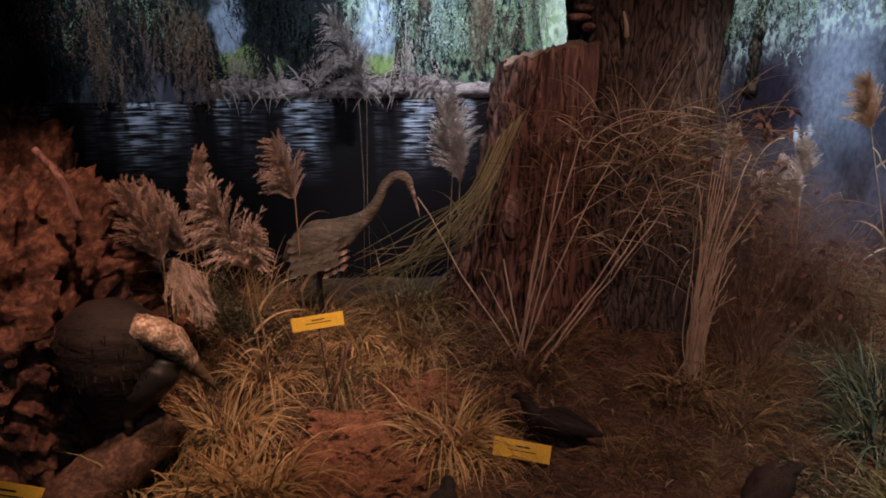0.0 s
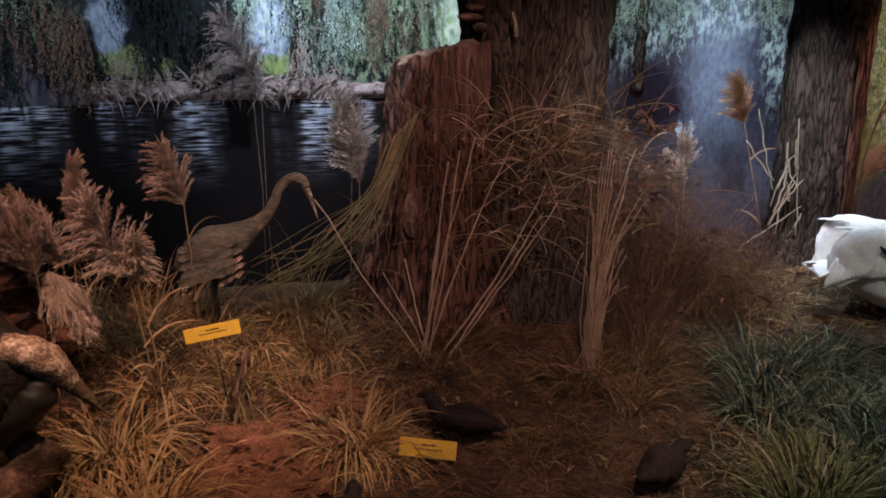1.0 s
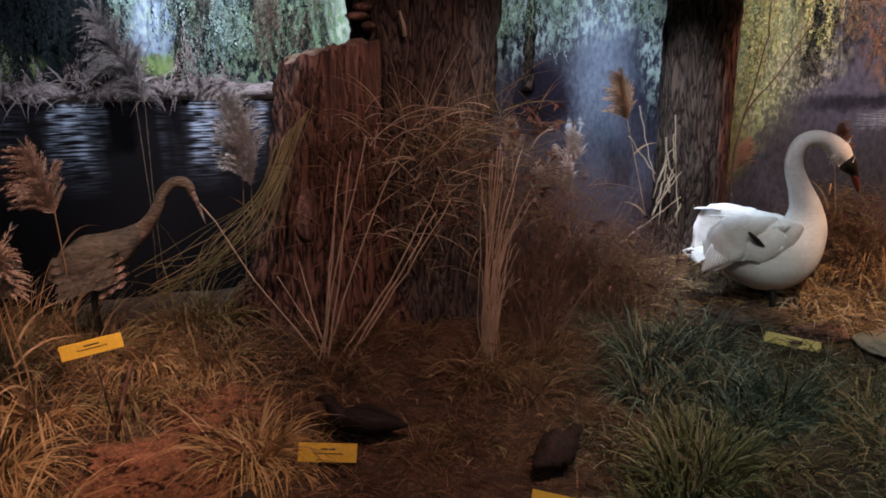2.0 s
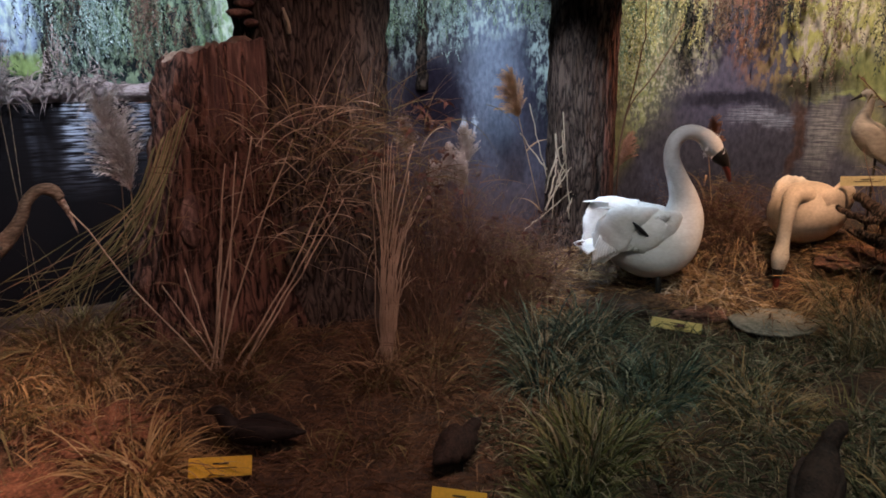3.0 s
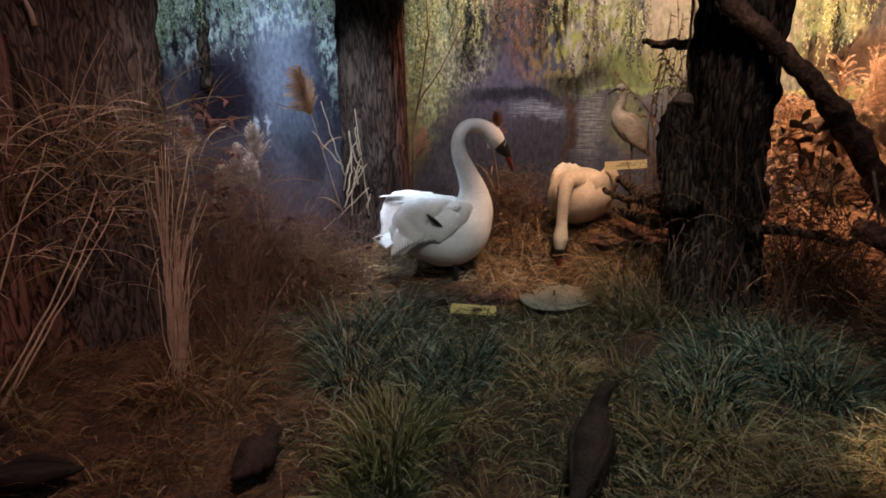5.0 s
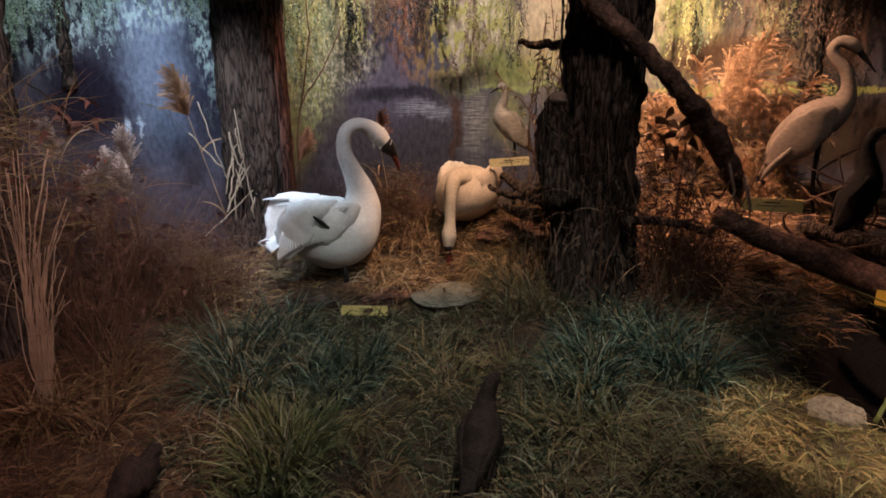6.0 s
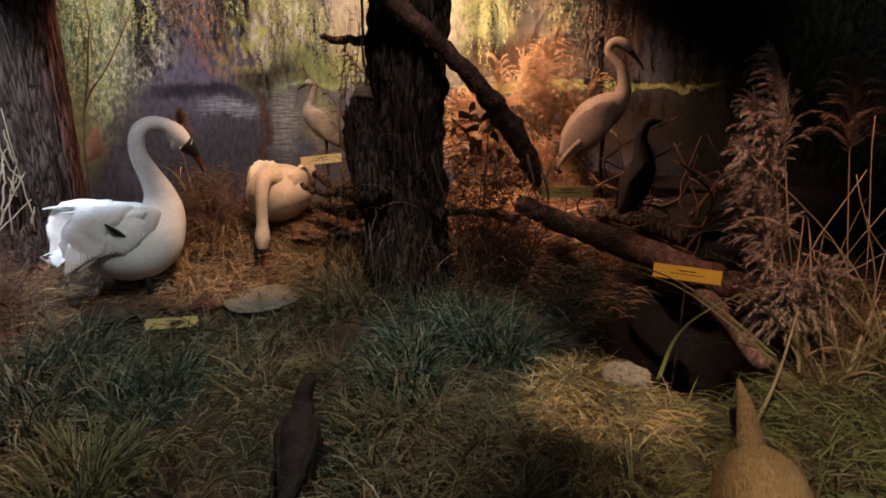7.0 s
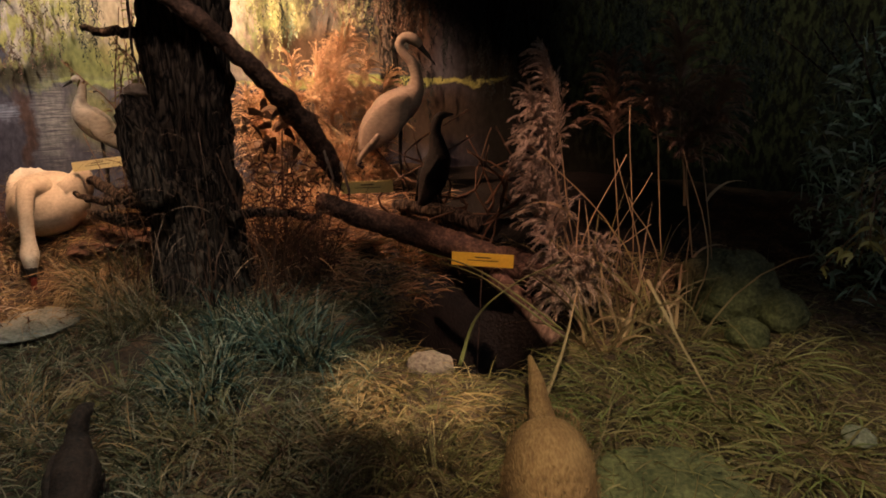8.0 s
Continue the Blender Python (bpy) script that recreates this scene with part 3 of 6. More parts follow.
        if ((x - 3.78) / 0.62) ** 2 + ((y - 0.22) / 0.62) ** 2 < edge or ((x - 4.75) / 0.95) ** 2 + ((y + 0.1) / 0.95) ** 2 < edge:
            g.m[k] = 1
    tagged(part("ground", g, [SOIL, SOIL_SHADED]), "brown leaf-littered soil bank of the diorama", "ground", kind="structure")


build_ground()


# ---- painted wall, river and far trees ----


def panel(name, a0, a1, z0, z1, r, mat, parent, ragged=0.0, seed=0.0, nz=1, thick=0.0):
    """A strip of the curved wall; ragged lifts its upper edge unevenly."""
    k = max(4, int(abs(a1 - a0) * 2))
    me = bpy.data.meshes.new(name)
    verts, uvs = [], []
    for i in range(k + 1):
        az = a0 + (a1 - a0) * i / k
        top = z1 + ragged * (noise.noise(Vector((az * 0.23 + seed, seed, 0))) + 0.6 * noise.noise(Vector((az * 0.9, seed, 2))))
        for j in range(nz + 1):
            verts.append(tuple(polar(az, r - thick * math.sin(math.pi * j / nz), z0 + (top - z0) * j / nz)))
            uvs.append((radians(az) * r, verts[-1][2]))
    faces = [(i * (nz + 1) + j, (i + 1) * (nz + 1) + j, (i + 1) * (nz + 1) + j + 1, i * (nz + 1) + j + 1) for i in range(k) for j in range(nz)]
    me.from_pydata(verts, [], faces)
    me.materials.append(mat)
    layer = me.uv_layers.new(name="UVMap")
    for poly in me.polygons:
        for li in poly.loop_indices:
            layer.data[li].uv = uvs[me.loops[li].vertex_index]
    ob = new(name, me)
    ob.parent = parent
    return ob


def willow_curtain(name, a0, a1, ztop, zlow, boughs, mats, parent, rng, leaf=0.018, r=WALL_R - 0.07, depth=0.14):
    """Drooping willow boughs, each a bunch of hanging shoots with narrow leaves."""
    g = Geo()
    for _ in range(boughs):
        az0, z0 = rng.uniform(a0, a1), zlow + (ztop - zlow) * rng.random() ** 0.55
        z0 += 0.2 * noise.noise(Vector((az0 * 0.6, a0, 1)))
        rr, slot = r - rng.uniform(0, depth), rng.choice((0, 0, 0, 1, 1, 2))
        wide, drop = rng.uniform(0.15, 0.7), rng.uniform(0.2, 0.75)
        foot = zlow + abs(rng.gauss(0, 0.22))
        for _ in range(rng.randint(5, 15)):
            x, z = az0 + rng.gauss(0, wide), z0 + rng.gauss(0, 0.05)
            end = max(foot + rng.gauss(0, 0.05), z - drop * rng.uniform(0.4, 1.2))
            sway, depth_here = rng.gauss(0, 0.05), rr + rng.uniform(-0.03, 0.03)
            while z > end:
                p = polar(x, depth_here, z)
                out = polar(x + 90, 1, 0) * rng.gauss(0, 0.5) + Vector((0, 0, -rng.uniform(0.3, 1.3))) - polar(x, rng.uniform(-0.2, 0.5), 0)
                out.normalize()
                ln = leaf * rng.uniform(0.5, 1.5)
                side = out.cross(polar(x, 1, 0) + Vector((rng.uniform(-0.8, 0.8), rng.uniform(-0.8, 0.8), rng.uniform(-0.8, 0.8)))).normalized() * ln * rng.uniform(0.12, 0.22)
                g.add([p, p + out * ln * 0.45 + side, p + out * ln, p + out * ln * 0.45 - side], [(0, 1, 2, 3)], slot)
                z -= rng.uniform(0.005, 0.014)
                x += sway + rng.gauss(0, 0.05)
                sway *= 0.9
    return part(name, g, [*mats, WILLOW_SHADED], parent, smooth=False)


def build_backdrop():
    rng = random.Random(5)
    bd = thing("backdrop", (0, 0, 0), "painted river landscape with hanging willows on a curved wall", "backdrop", kind="structure")
    panel("painted_wall", -66, 14, -0.1, 3.0, WALL_R, MURAL_WEST, bd)
    panel("painted_wall", 14, 142, -0.1, 3.0, WALL_R, MURAL_EAST, bd)
    panel("painted_river", -66, 14, -0.2, 1.50, WALL_R - 0.01, WATER, bd)
    panel("far_bank", -19, 6, 1.46, 1.60, WALL_R - 0.02, FAR_BANK, bd, 0.06, 1.0, 6, 0.06)
    panel("shaded_thicket", -66, -19, 1.44, 1.9, WALL_R - 0.015, FAR_DARK, bd, 0.25, 7.0, 3)
    # far trunks
    for az, w, lean, z0 in [(-14.0, 0.05, -1.2, 1.52), (-10.4, 0.20, 0.6, 1.5), (-4, 0.04, 2, 1.55), (24.2, 0.07, 0.6, 1.5), (79, 0.10, 0.4, 1.4)]:
        g = Geo()
        stick(g, [polar(az + lean * k / 5, WALL_R + w * 0.2, z0 + 1.4 * k / 5) for k in range(6)], w * 0.75, w * 0.5, 12, wobble=0.006, rng=rng)
        part("far_trunk", g, BARK_DARK, bd)
    # pale roots on the far bank
    g = Geo()
    for _ in range(420):
        az = rng.uniform(-19, 1)
        p = polar(az, WALL_R - 0.09, rng.uniform(1.48, 1.66))
        strand(g, p, (rng.uniform(-1, 1), -0.1, rng.uniform(-0.9, 0.8)), rng.uniform(0.03, 0.20), 0.008, 1.1, 5, rng=rng)
    for _ in range(24):
        p = polar(rng.uniform(-18, 0), WALL_R - 0.10, rng.uniform(1.48, 1.6))
        d = Vector((rng.uniform(-1, 1), 0, rng.uniform(0.2, 1.0))) * rng.uniform(0.08, 0.2)
        stick(g, [p, p + d * 0.5 + Vector((0, 0, 0.02)), p + d], 0.012, 0.004, 6)
    part("bank_roots", g, BANK_TWIG, bd)
    silver, green, gold, brown, dark = (WILLOW_COOL, WILLOW), (WILLOW, WILLOW_BROWN), (WILLOW_GOLD, WILLOW), (WILLOW_BROWN, WILLOW_BROWN), (WILLOW_SHADED, WILLOW_SHADED)

    def shoots(a0, a1, ztop, zlow, boughs, mats):
        willow_curtain("willow_shoots", a0, a1, ztop, zlow, boughs, mats, bd, rng)

    # over the dark river
    shoots(-36, -20.5, 2.4, 1.72, 40, green)
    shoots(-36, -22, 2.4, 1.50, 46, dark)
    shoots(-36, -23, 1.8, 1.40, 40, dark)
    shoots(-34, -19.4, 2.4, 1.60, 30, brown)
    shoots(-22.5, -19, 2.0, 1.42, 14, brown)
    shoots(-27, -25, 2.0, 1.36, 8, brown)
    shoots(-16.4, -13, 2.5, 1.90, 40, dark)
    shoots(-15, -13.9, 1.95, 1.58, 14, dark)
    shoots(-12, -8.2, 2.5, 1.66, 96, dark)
    shoots(-9.4, -5.6, 2.5, 1.92, 14, silver)
    shoots(-4.6, 1, 2.5, 1.70, 22, silver)
    shoots(-3, 8, 2.5, 1.60, 54, green)
    shoots(-6.6, -4, 1.78, 1.62, 8, green)
    shoots(-18, -1, 1.80, 1.56, 40, (BANK_TWIG, BANK_TWIG))
    shoots(7, 12, 2.5, 2.12, 8, gold)
    # in the mist and the gold light
    shoots(20, 27, 2.5, 1.72, 30, silver)
    shoots(27, 35, 2.5, 1.90, 18, silver)
    shoots(37.5, 42.5, 2.5, 1.30, 26, gold)
    shoots(42, 47, 2.5, 1.60, 14, gold)
    shoots(47, 53, 2.5, 1.60, 18, brown)
    shoots(52, 59, 2.4, 1.46, 16, (WILLOW_GOLD, WILLOW_BROWN))
    shoots(69, 73, 2.4, 1.50, 12, gold)
    shoots(75, 81, 2.5, 1.60, 26, brown)
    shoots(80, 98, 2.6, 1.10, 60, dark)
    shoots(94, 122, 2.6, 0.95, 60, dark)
    return bd


build_backdrop()


def build_hall():
    """Dark room that closes the place behind the camera."""
    def slab(name, lo, hi, label):
        g = Geo()
        (a, b, c), (d, e, f) = lo, hi
        v = [(a, b, c), (d, b, c), (d, e, c), (a, e, c), (a, b, f), (d, b, f), (d, e, f), (a, e, f)]
        g.add(v, [(3, 2, 1, 0), (4, 5, 6, 7), (0, 1, 5, 4), (1, 2, 6, 5), (2, 3, 7, 6), (3, 0, 4, 7)])
        tagged(part(name, g, HALL, smooth=False), label, name.split("_")[0], kind="structure")
    slab("floor", (-6, -6, -0.3), (7, 6.5, -0.15), "dark museum hall floor")
    slab("ceiling", (-6, -6, 3.0), (7, 6.5, 3.15), "dark painted museum hall ceiling")
    slab("wall_south", (-6, -6.2, -0.15), (7, -6, 3.0), "dark painted hall wall")
    slab("wall_west", (-6.2, -6, -0.15), (-6, 6.5, 3.0), "dark painted hall wall")
    slab("wall_east", (7, -6, -0.15), (7.2, 6.5, 3.0), "dark painted hall wall")
    slab("wall_north", (-6, 6.5, -0.15), (7, 6.7, 3.0), "dark painted hall wall")


build_hall()


# ---- trees ----
def bark_trunk(g, rows, n=72, m=90, depth=0.03, seed=0.0, flare=0.0, twist=0.3, slot=0):
    """rows: x, y, z, radius along the trunk; furrowed bark in the mesh."""
    q = smooth_path(rows, max(2, m // max(1, len(rows) - 1)))
    verts, faces = [], []
    for i, p in enumerate(q):
        h = p[2]
        for k in range(n):
            a = 2 * math.pi * k / n
            c, s = math.cos(a), math.sin(a)
            big = noise.noise(Vector((c * 1.3 + seed, s * 1.3, h * 0.8)))
            fur = abs(noise.noise(Vector((c * 5.2 + seed, s * 5.2, h * 2.2 + twist * a)))) + 0.5 * abs(noise.noise(Vector((c * 13, s * 13 + seed, h * 6))))
            r = p[3] * (1 + 0.16 * big) + depth * (fur * 1.6 - 0.5) + flare * max(0, 0.35 - (h - q[0][2])) * (0.6 + 0.8 * noise.noise(Vector((c * 2.2, s * 2.2, seed))))
            verts.append((p[0] + c * r, p[1] + s * r, h))
    for i in range(len(q) - 1):
        for k in range(n):
            a, b = i * n + k, i * n + (k + 1) % n
            faces.append((a, b, b + n, a + n))
    g.add(verts, faces, slot)
    return verts[-n:]


def cap(g, ring, slot=0, rise=0.01, seed=0):
    c = sum((Vector(p) for p in ring), Vector()) / len(ring)
    rings, n = [ring], len(ring)
    for s in (0.8, 0.55, 0.3):
        rings.append([c + (Vector(p) - c) * s + Vector((0, 0, rise + 0.02 * noise.noise(Vector((k * 0.25, s * 9, seed))))) for k, p in enumerate(ring)])
    verts = [p for r in rings for p in r] + [c + Vector((0, 0, rise))]
    faces = [(i * n + k, i * n + (k + 1) % n, (i + 1) * n + (k + 1) % n, (i + 1) * n + k) for i in range(3) for k in range(n)]
    faces += [(3 * n + k, 3 * n + (k + 1) % n, 4 * n) for k in range(n)]
    g.add(verts, faces, slot)


def slant(g):
    """The sawn top falls towards one side and is ragged."""
    out = []
    for x, y, z in g.v:
        k = max(0.0, (z - 1.45) / 0.29)
        out.append((x, y, z + k * ((x - 0.66) * 0.20 + 0.035 * noise.noise(Vector((x * 14, y * 14, 1))))))
    g.v = out


def build_stump():
    rng = random.Random(11)
    st = thing("tree_stump", (0, 0, 0), "broad broken tree stump with rough brown bark and sawn top", "tree stump")
    g = Geo()
    z0 = 0.16
    ring = bark_trunk(g, [(0.46, 3.78, z0, 0.50), (0.47, 3.76, 0.5, 0.44), (0.49, 3.72, 0.9, 0.36), (0.52, 3.68, 1.3, 0.28), (0.54, 3.66, 1.66, 0.235), (0.545, 3.66, 1.74, 0.225)], n=96, m=110, depth=0.075, seed=2.0, flare=0.25)
    slant(g)
    part("trunk", g, BARK_RED, st)
    g = Geo()
    cap(g, ring, rise=0.02)
    for k in range(14):
        a = rng.uniform(0, 6.28)
        strand(g, (0.545 + 0.2 * math.cos(a), 3.66 + 0.2 * math.sin(a), 1.73), (0, 0, 1), rng.uniform(0.02, 0.07), 0.03, 0, 2, rng=rng)
    slant(g)
    part("sawn_top", g, CUT, st, "weathered grey sawn wood")
    # bare split wood face
    g = Geo()
    na, nz, verts = 60, 40, []
    for i in range(na + 1):
        deg = -100 + 90 * i / na
        a = radians(deg)
        low = 1.24 + 0.30 * noise.noise(Vector((deg * 0.07, 1, 0))) + 0.22 * noise.noise(Vector((deg * 0.33, 4, 0)))
        for j in range(nz + 1):
            z = 1.0 + 0.75 * j / nz
            grain = abs(noise.noise(Vector((deg * 0.11, z * 0.9, 2)))) * 0.075 + abs(noise.noise(Vector((deg * 0.4, z * 2, 5)))) * 0.03 - 0.02
            inside = min(1.0, (z - low) / 0.05, (deg + 100) / 8 + 0.5 * noise.noise(Vector((3, 0, z * 6 + deg * 0.1))), (-10 - deg) / 10)
            r = 0.235 + (1.74 - z) * 0.10 - 0.004 + grain + (0.026 * min(inside, 1) if inside > 0 else max(-0.25, inside * 0.2))
            verts.append((0.54 - (1.74 - z) * 0.06 + r * math.cos(a), 3.665 + (1.74 - z) * 0.05 + r * math.sin(a), z))
    g.add(verts, [(i * (nz + 1) + j, (i + 1) * (nz + 1) + j, (i + 1) * (nz + 1) + j + 1, i * (nz + 1) + j + 1) for i in range(na) for j in range(nz)])
    slant(g)
    part("bare_wood", g, WOOD, st, "bare reddish split wood")
    g = Geo()
    body(g, [(0.36, 3.40, 0.78, 0.02, 0.02), (0.35, 3.38, 0.86, 0.055, 0.03), (0.355, 3.39, 0.98, 0.05, 0.03), (0.36, 3.42, 1.08, 0.012, 0.01)], rough=0.3)
    part("bare_patch", g, WOOD, st, "bare pinkish wood patch")
    # large living trunk beside it
    tr = thing("willow_trunk", (0, 0, 0), "thick dark furrowed willow trunk behind the stump", "tree")
    g = Geo()
    bark_trunk(g, [(1.12, 3.86, 0.18, 0.48), (1.13, 3.86, 0.6, 0.41), (1.14, 3.88, 1.2, 0.38), (1.13, 3.90, 1.7, 0.39), (1.13, 3.92, 2.0, 0.42), (1.13, 3.94, 3.0, 0.44)], n=90, m=110, depth=0.055, seed=6.0, flare=0.15)
    part("trunk", g, BARK, tr)
    g = Geo()
    for cx, cz, s in [(0.0, 0.0, 1.0), (0.03, 0.045, 0.8), (0.06, -0.05, 0.55)]:
        body(g, [(0.70 + cx, 3.60, 1.905 + cz, 0.01, 0.006), (0.70 + cx, 3.62, 1.905 + cz, 0.05 * s, 0.016), (0.71 + cx, 3.68, 1.91 + cz, 0.065 * s, 0.022), (0.74 + cx, 3.74, 1.91 + cz, 0.05 * s, 0.02)], rough=0.3, seed=cx * 9)
    part("bracket_fungus", g, WOOD, tr, "brown bracket fungus")
    g = Geo()
    stick(g, [(0.93, 3.52, 1.80), (0.92, 3.50, 1.86), (0.90, 3.49, 1.92)], 0.014, 0.006)
    part("twig_stub", g, BLEACHED, tr, "pale broken twig")


build_stump()


def build_trunks():
    rng = random.Random(21)
    t2 = thing("willow_trunk", (0, 0, 0), "upright furrowed willow trunk, grey-brown bark, beside the swan", "tree")
    g = Geo()
    bark_trunk(g, [(3.01, 3.92, 0.30, 0.30), (3.0, 3.91, 0.6, 0.235), (2.975, 3.88, 1.2, 0.215), (2.97, 3.87, 1.7, 0.205), (2.96, 3.86, 2.4, 0.22), (2.95, 3.86, 3.0, 0.23)], n=72, m=100, depth=0.035, seed=13.0, flare=0.12)
    part("trunk", g, BARK, t2)
    for k in range(15):
        g = Geo()
        a, low, high = radians(-78 + 7.2 * k), rng.uniform(0.38, 0.7), rng.uniform(2.0, 2.9)
        pts = []
        for j in range(19):
            z, twist = low + (high - low) * j / 18, a + 0.06 * noise.noise(Vector((k * 3.1, 0, j * 0.35)))
            r = 0.222 + 0.05 * max(0.0, 0.75 - z) + 0.014 * noise.noise(Vector((k, 5, j * 0.5)))
            pts.append((2.985 + r * math.cos(twist), 3.885 + r * math.sin(twist), z))
        loft(g, pts, [0.017 * (0.75 + 0.6 * abs(noise.noise(Vector((k, 9, j * 0.6))))) for j in range(19)], None, 8, 0, 0.6, k)
        part("bark_strip", g, BARK_RED, t2, "reddish stringy bark")
    t3 = thing("dead_tree", (0, 0, 0), "dark dead trunk with broken stubs and a leaning limb", "tree")
    g = Geo()
    bark_trunk(g, [(3.66, 1.67, 0.25, 0.25), (3.66, 1.67, 0.6, 0.21), (3.66, 1.66, 1.1, 0.185), (3.67, 1.63, 1.6, 0.185), (3.68, 1.61, 2.2, 0.20), (3.70, 1.60, 3.0, 0.21)], n=96, m=140, depth=0.06, seed=17.0, flare=0.16)
    part("trunk", g, BARK_DARK, t3)
    g = Geo()
    body(g, [(3.40, 1.72, 0.85, 0.10, 0.10), (3.36, 1.74, 1.1, 0.10, 0.09), (3.35, 1.74, 1.28, 0.085, 0.08), (3.36, 1.75, 1.37, 0.05, 0.05)], n=18, rough=0.35, seed=3)
    broken = part("broken_stub", g, BARK_DARK, t3)
    g = Geo()
    body(g, [(3.37, 1.735, 1.34, 0.03, 0.03), (3.355, 1.735, 1.385, 0.062, 0.05), (3.36, 1.745, 1.41, 0.03, 0.03)], n=16, rough=0.4, seed=5)
    part("knot", g, CUT, broken, "pale weathered knot")
    g = Geo()
    limb = smooth_path([(3.31, 1.67, 2.01, 0.046), (3.39, 1.54, 1.83, 0.046), (3.51, 1.37, 1.63, 0.042), (3.66, 1.23, 1.42, 0.048), (3.83, 1.15, 1.26, 0.06), (4.03, 1.07, 0.99, 0.056), (4.10, 1.04, 0.85, 0.03)], 7)
    loft(g, [Vector(p[:3]) + Vector((rng.gauss(0, 0.005), rng.gauss(0, 0.005), rng.gauss(0, 0.005))) for p in limb], [p[3] for p in limb], None, 16, 0, 0.3, 2.0)
    limb_part = part("leaning_limb", g, LOG, t3, "grey leaning dead limb")
    for _ in range(9):
        g = Geo()
        x, y, z = 4.03 + rng.gauss(0, 0.03), 1.07 + rng.gauss(0, 0.03), rng.uniform(0.86, 1.05)
        stick(g, [(x, y, z + 0.08), (x + rng.gauss(0.02, 0.02), y + rng.gauss(-0.02, 0.02), z - 0.08), (x + rng.gauss(0.03, 0.04), y + rng.gauss(-0.03, 0.04), z - 0.2)], 0.012, 0.003, 6)
        part("splinter", g, CUT, limb_part, "pale torn wood")
    for pts, r in [([(3.55, 1.80, 1.66), (3.48, 1.95, 1.67), (3.44, 2.03, 1.68)], 0.028), ([(3.6, 1.8, 0.80), (3.62, 2.0, 0.80), (3.7, 2.22, 0.86), (3.74, 2.36, 0.90)], 0.05), ([(3.6, 1.85, 0.74), (3.6, 2.05, 0.72), (3.62, 2.25, 0.74)], 0.035), ([(3.45, 1.52, 0.9), (3.4, 1.42, 1.0), (3.36, 1.36, 0.92), (3.4, 1.3, 0.7)], 0.012), ([(3.40, 1.76, 2.3), (3.37, 1.72, 1.84), (3.375, 1.725, 1.6), (3.37, 1.71, 1.36)], 0.009), ([(3.6, 1.85, 0.86), (3.64, 2.1, 0.82), (3.66, 2.3, 0.80), (3.72, 2.45, 0.83)], 0.03), ([(3.62, 1.85, 0.70), (3.66, 2.15, 0.68), (3.76, 2.42, 0.72)], 0.03), ([(3.55, 1.45, 0.75), (3.73, 1.24, 0.74), (3.81, 1.11, 0.69), (3.92, 1.02, 0.74)], 0.028)]:
        g = Geo()
        stick(g, pts, r, r * 0.5, 8, wobble=0.006, rng=rng)
        part("branch", g, BARK_DARK, t3)


build_trunks()


# ---- earth bank and rocks ----
def mound(name, centre, size, mat, label, category, seed, lumps=0.25, n=48, m=30, kind=""):
    g = Geo()
    verts, faces = [], []
    for j in range(m + 1):
        ph = math.pi * j / m
        for k in range(n):
            a = 2 * math.pi * k / n
            d = Vector((math.sin(ph) * math.cos(a), math.sin(ph) * math.sin(a), math.cos(ph)))
            q = 1 + lumps * (0.6 * noise.noise(d * 1.6 + Vector((seed, 0, 0))) + 0.32 * noise.noise(d * 4.5 + Vector((0, seed, 0))) - 0.42 * abs(noise.noise(d * 9 + Vector((0, 0, seed)))) + 0.30 * abs(noise.noise(d * 19 + Vector((seed, seed, 0)))) + 0.14 * noise.noise(d * 44 + Vector((0, seed, seed))))
            verts.append((d.x * size[0] * q, d.y * size[1] * q, d.z * size[2] * q))
    for j in range(m):
        for k in range(n):
            a, b = j * n + k, j * n + (k + 1) % n
            faces.append((a, a + n, b + n, b))
    g.add(verts, faces)
    ob = part(name, g, mat)
    ob.location = centre
    return tagged(ob, label, category, kind=kind)


mound("clay_bank", (-2.16, 2.72, 0.45), (0.80, 0.75, 0.98), CLAY, "crumbling red-brown clay bank", "earth bank", 4.0, 0.5, 220, 150)
mound("peat_mound", (-0.28, 2.74, 0.02), (0.44, 0.38, 0.09), PEAT, "loose heap of red-brown peat", "peat", 8.0, 0.8, 110, 60)
mound("peat_mound", (-0.42, 2.38, 0.01), (0.32, 0.28, 0.08), PEAT, "loose heap of red-brown peat", "peat", 9.0, 0.8, 110, 60)
mound("peat_mound", (-0.16, 3.0, 0.12), (0.34, 0.22, 0.08), PEAT, "loose heap of red-brown peat", "peat", 11.0, 0.8, 110, 60)
mound("stone_slab", on(3.18, 2.33, 0.004), (0.27, 0.19, 0.034), STONE, "flat pale stone slab lying in the grass", "stone", 3.0, 0.2, 60, 30)
mound("bare_soil", on(2.70, 2.94, 0.0), (0.30, 0.20, 0.05), SOIL, "bare dark soil under the standing swan", "soil", 5.0, 0.6, 80, 40)
mound("peat_mound", on(3.0, 2.62, 0.0), (0.30, 0.12, 0.03), CLAY, "strip of bare red-brown peat by the nest", "peat", 15.0, 0.8, 90, 40)
mound("peat_mound", on(3.95, 2.32, 0.0), (0.30, 0.30, 0.05), CLAY, "red-brown peat below the dead branches", "peat", 16.0, 0.8, 90, 40)
mound("rock", (3.0, 0.29, 0.245), (0.09, 0.105, 0.06), ROCK, "rough pinkish rock half sunk by the hollow", "rock", 6.0, 0.2, 60, 40)
mound("boulder", (2.36, -0.62, 0.10), (0.32, 0.34, 0.155), MOSS, "low smooth boulder covered in green moss and straw", "rock", 12.0, 0.14, 80, 48)
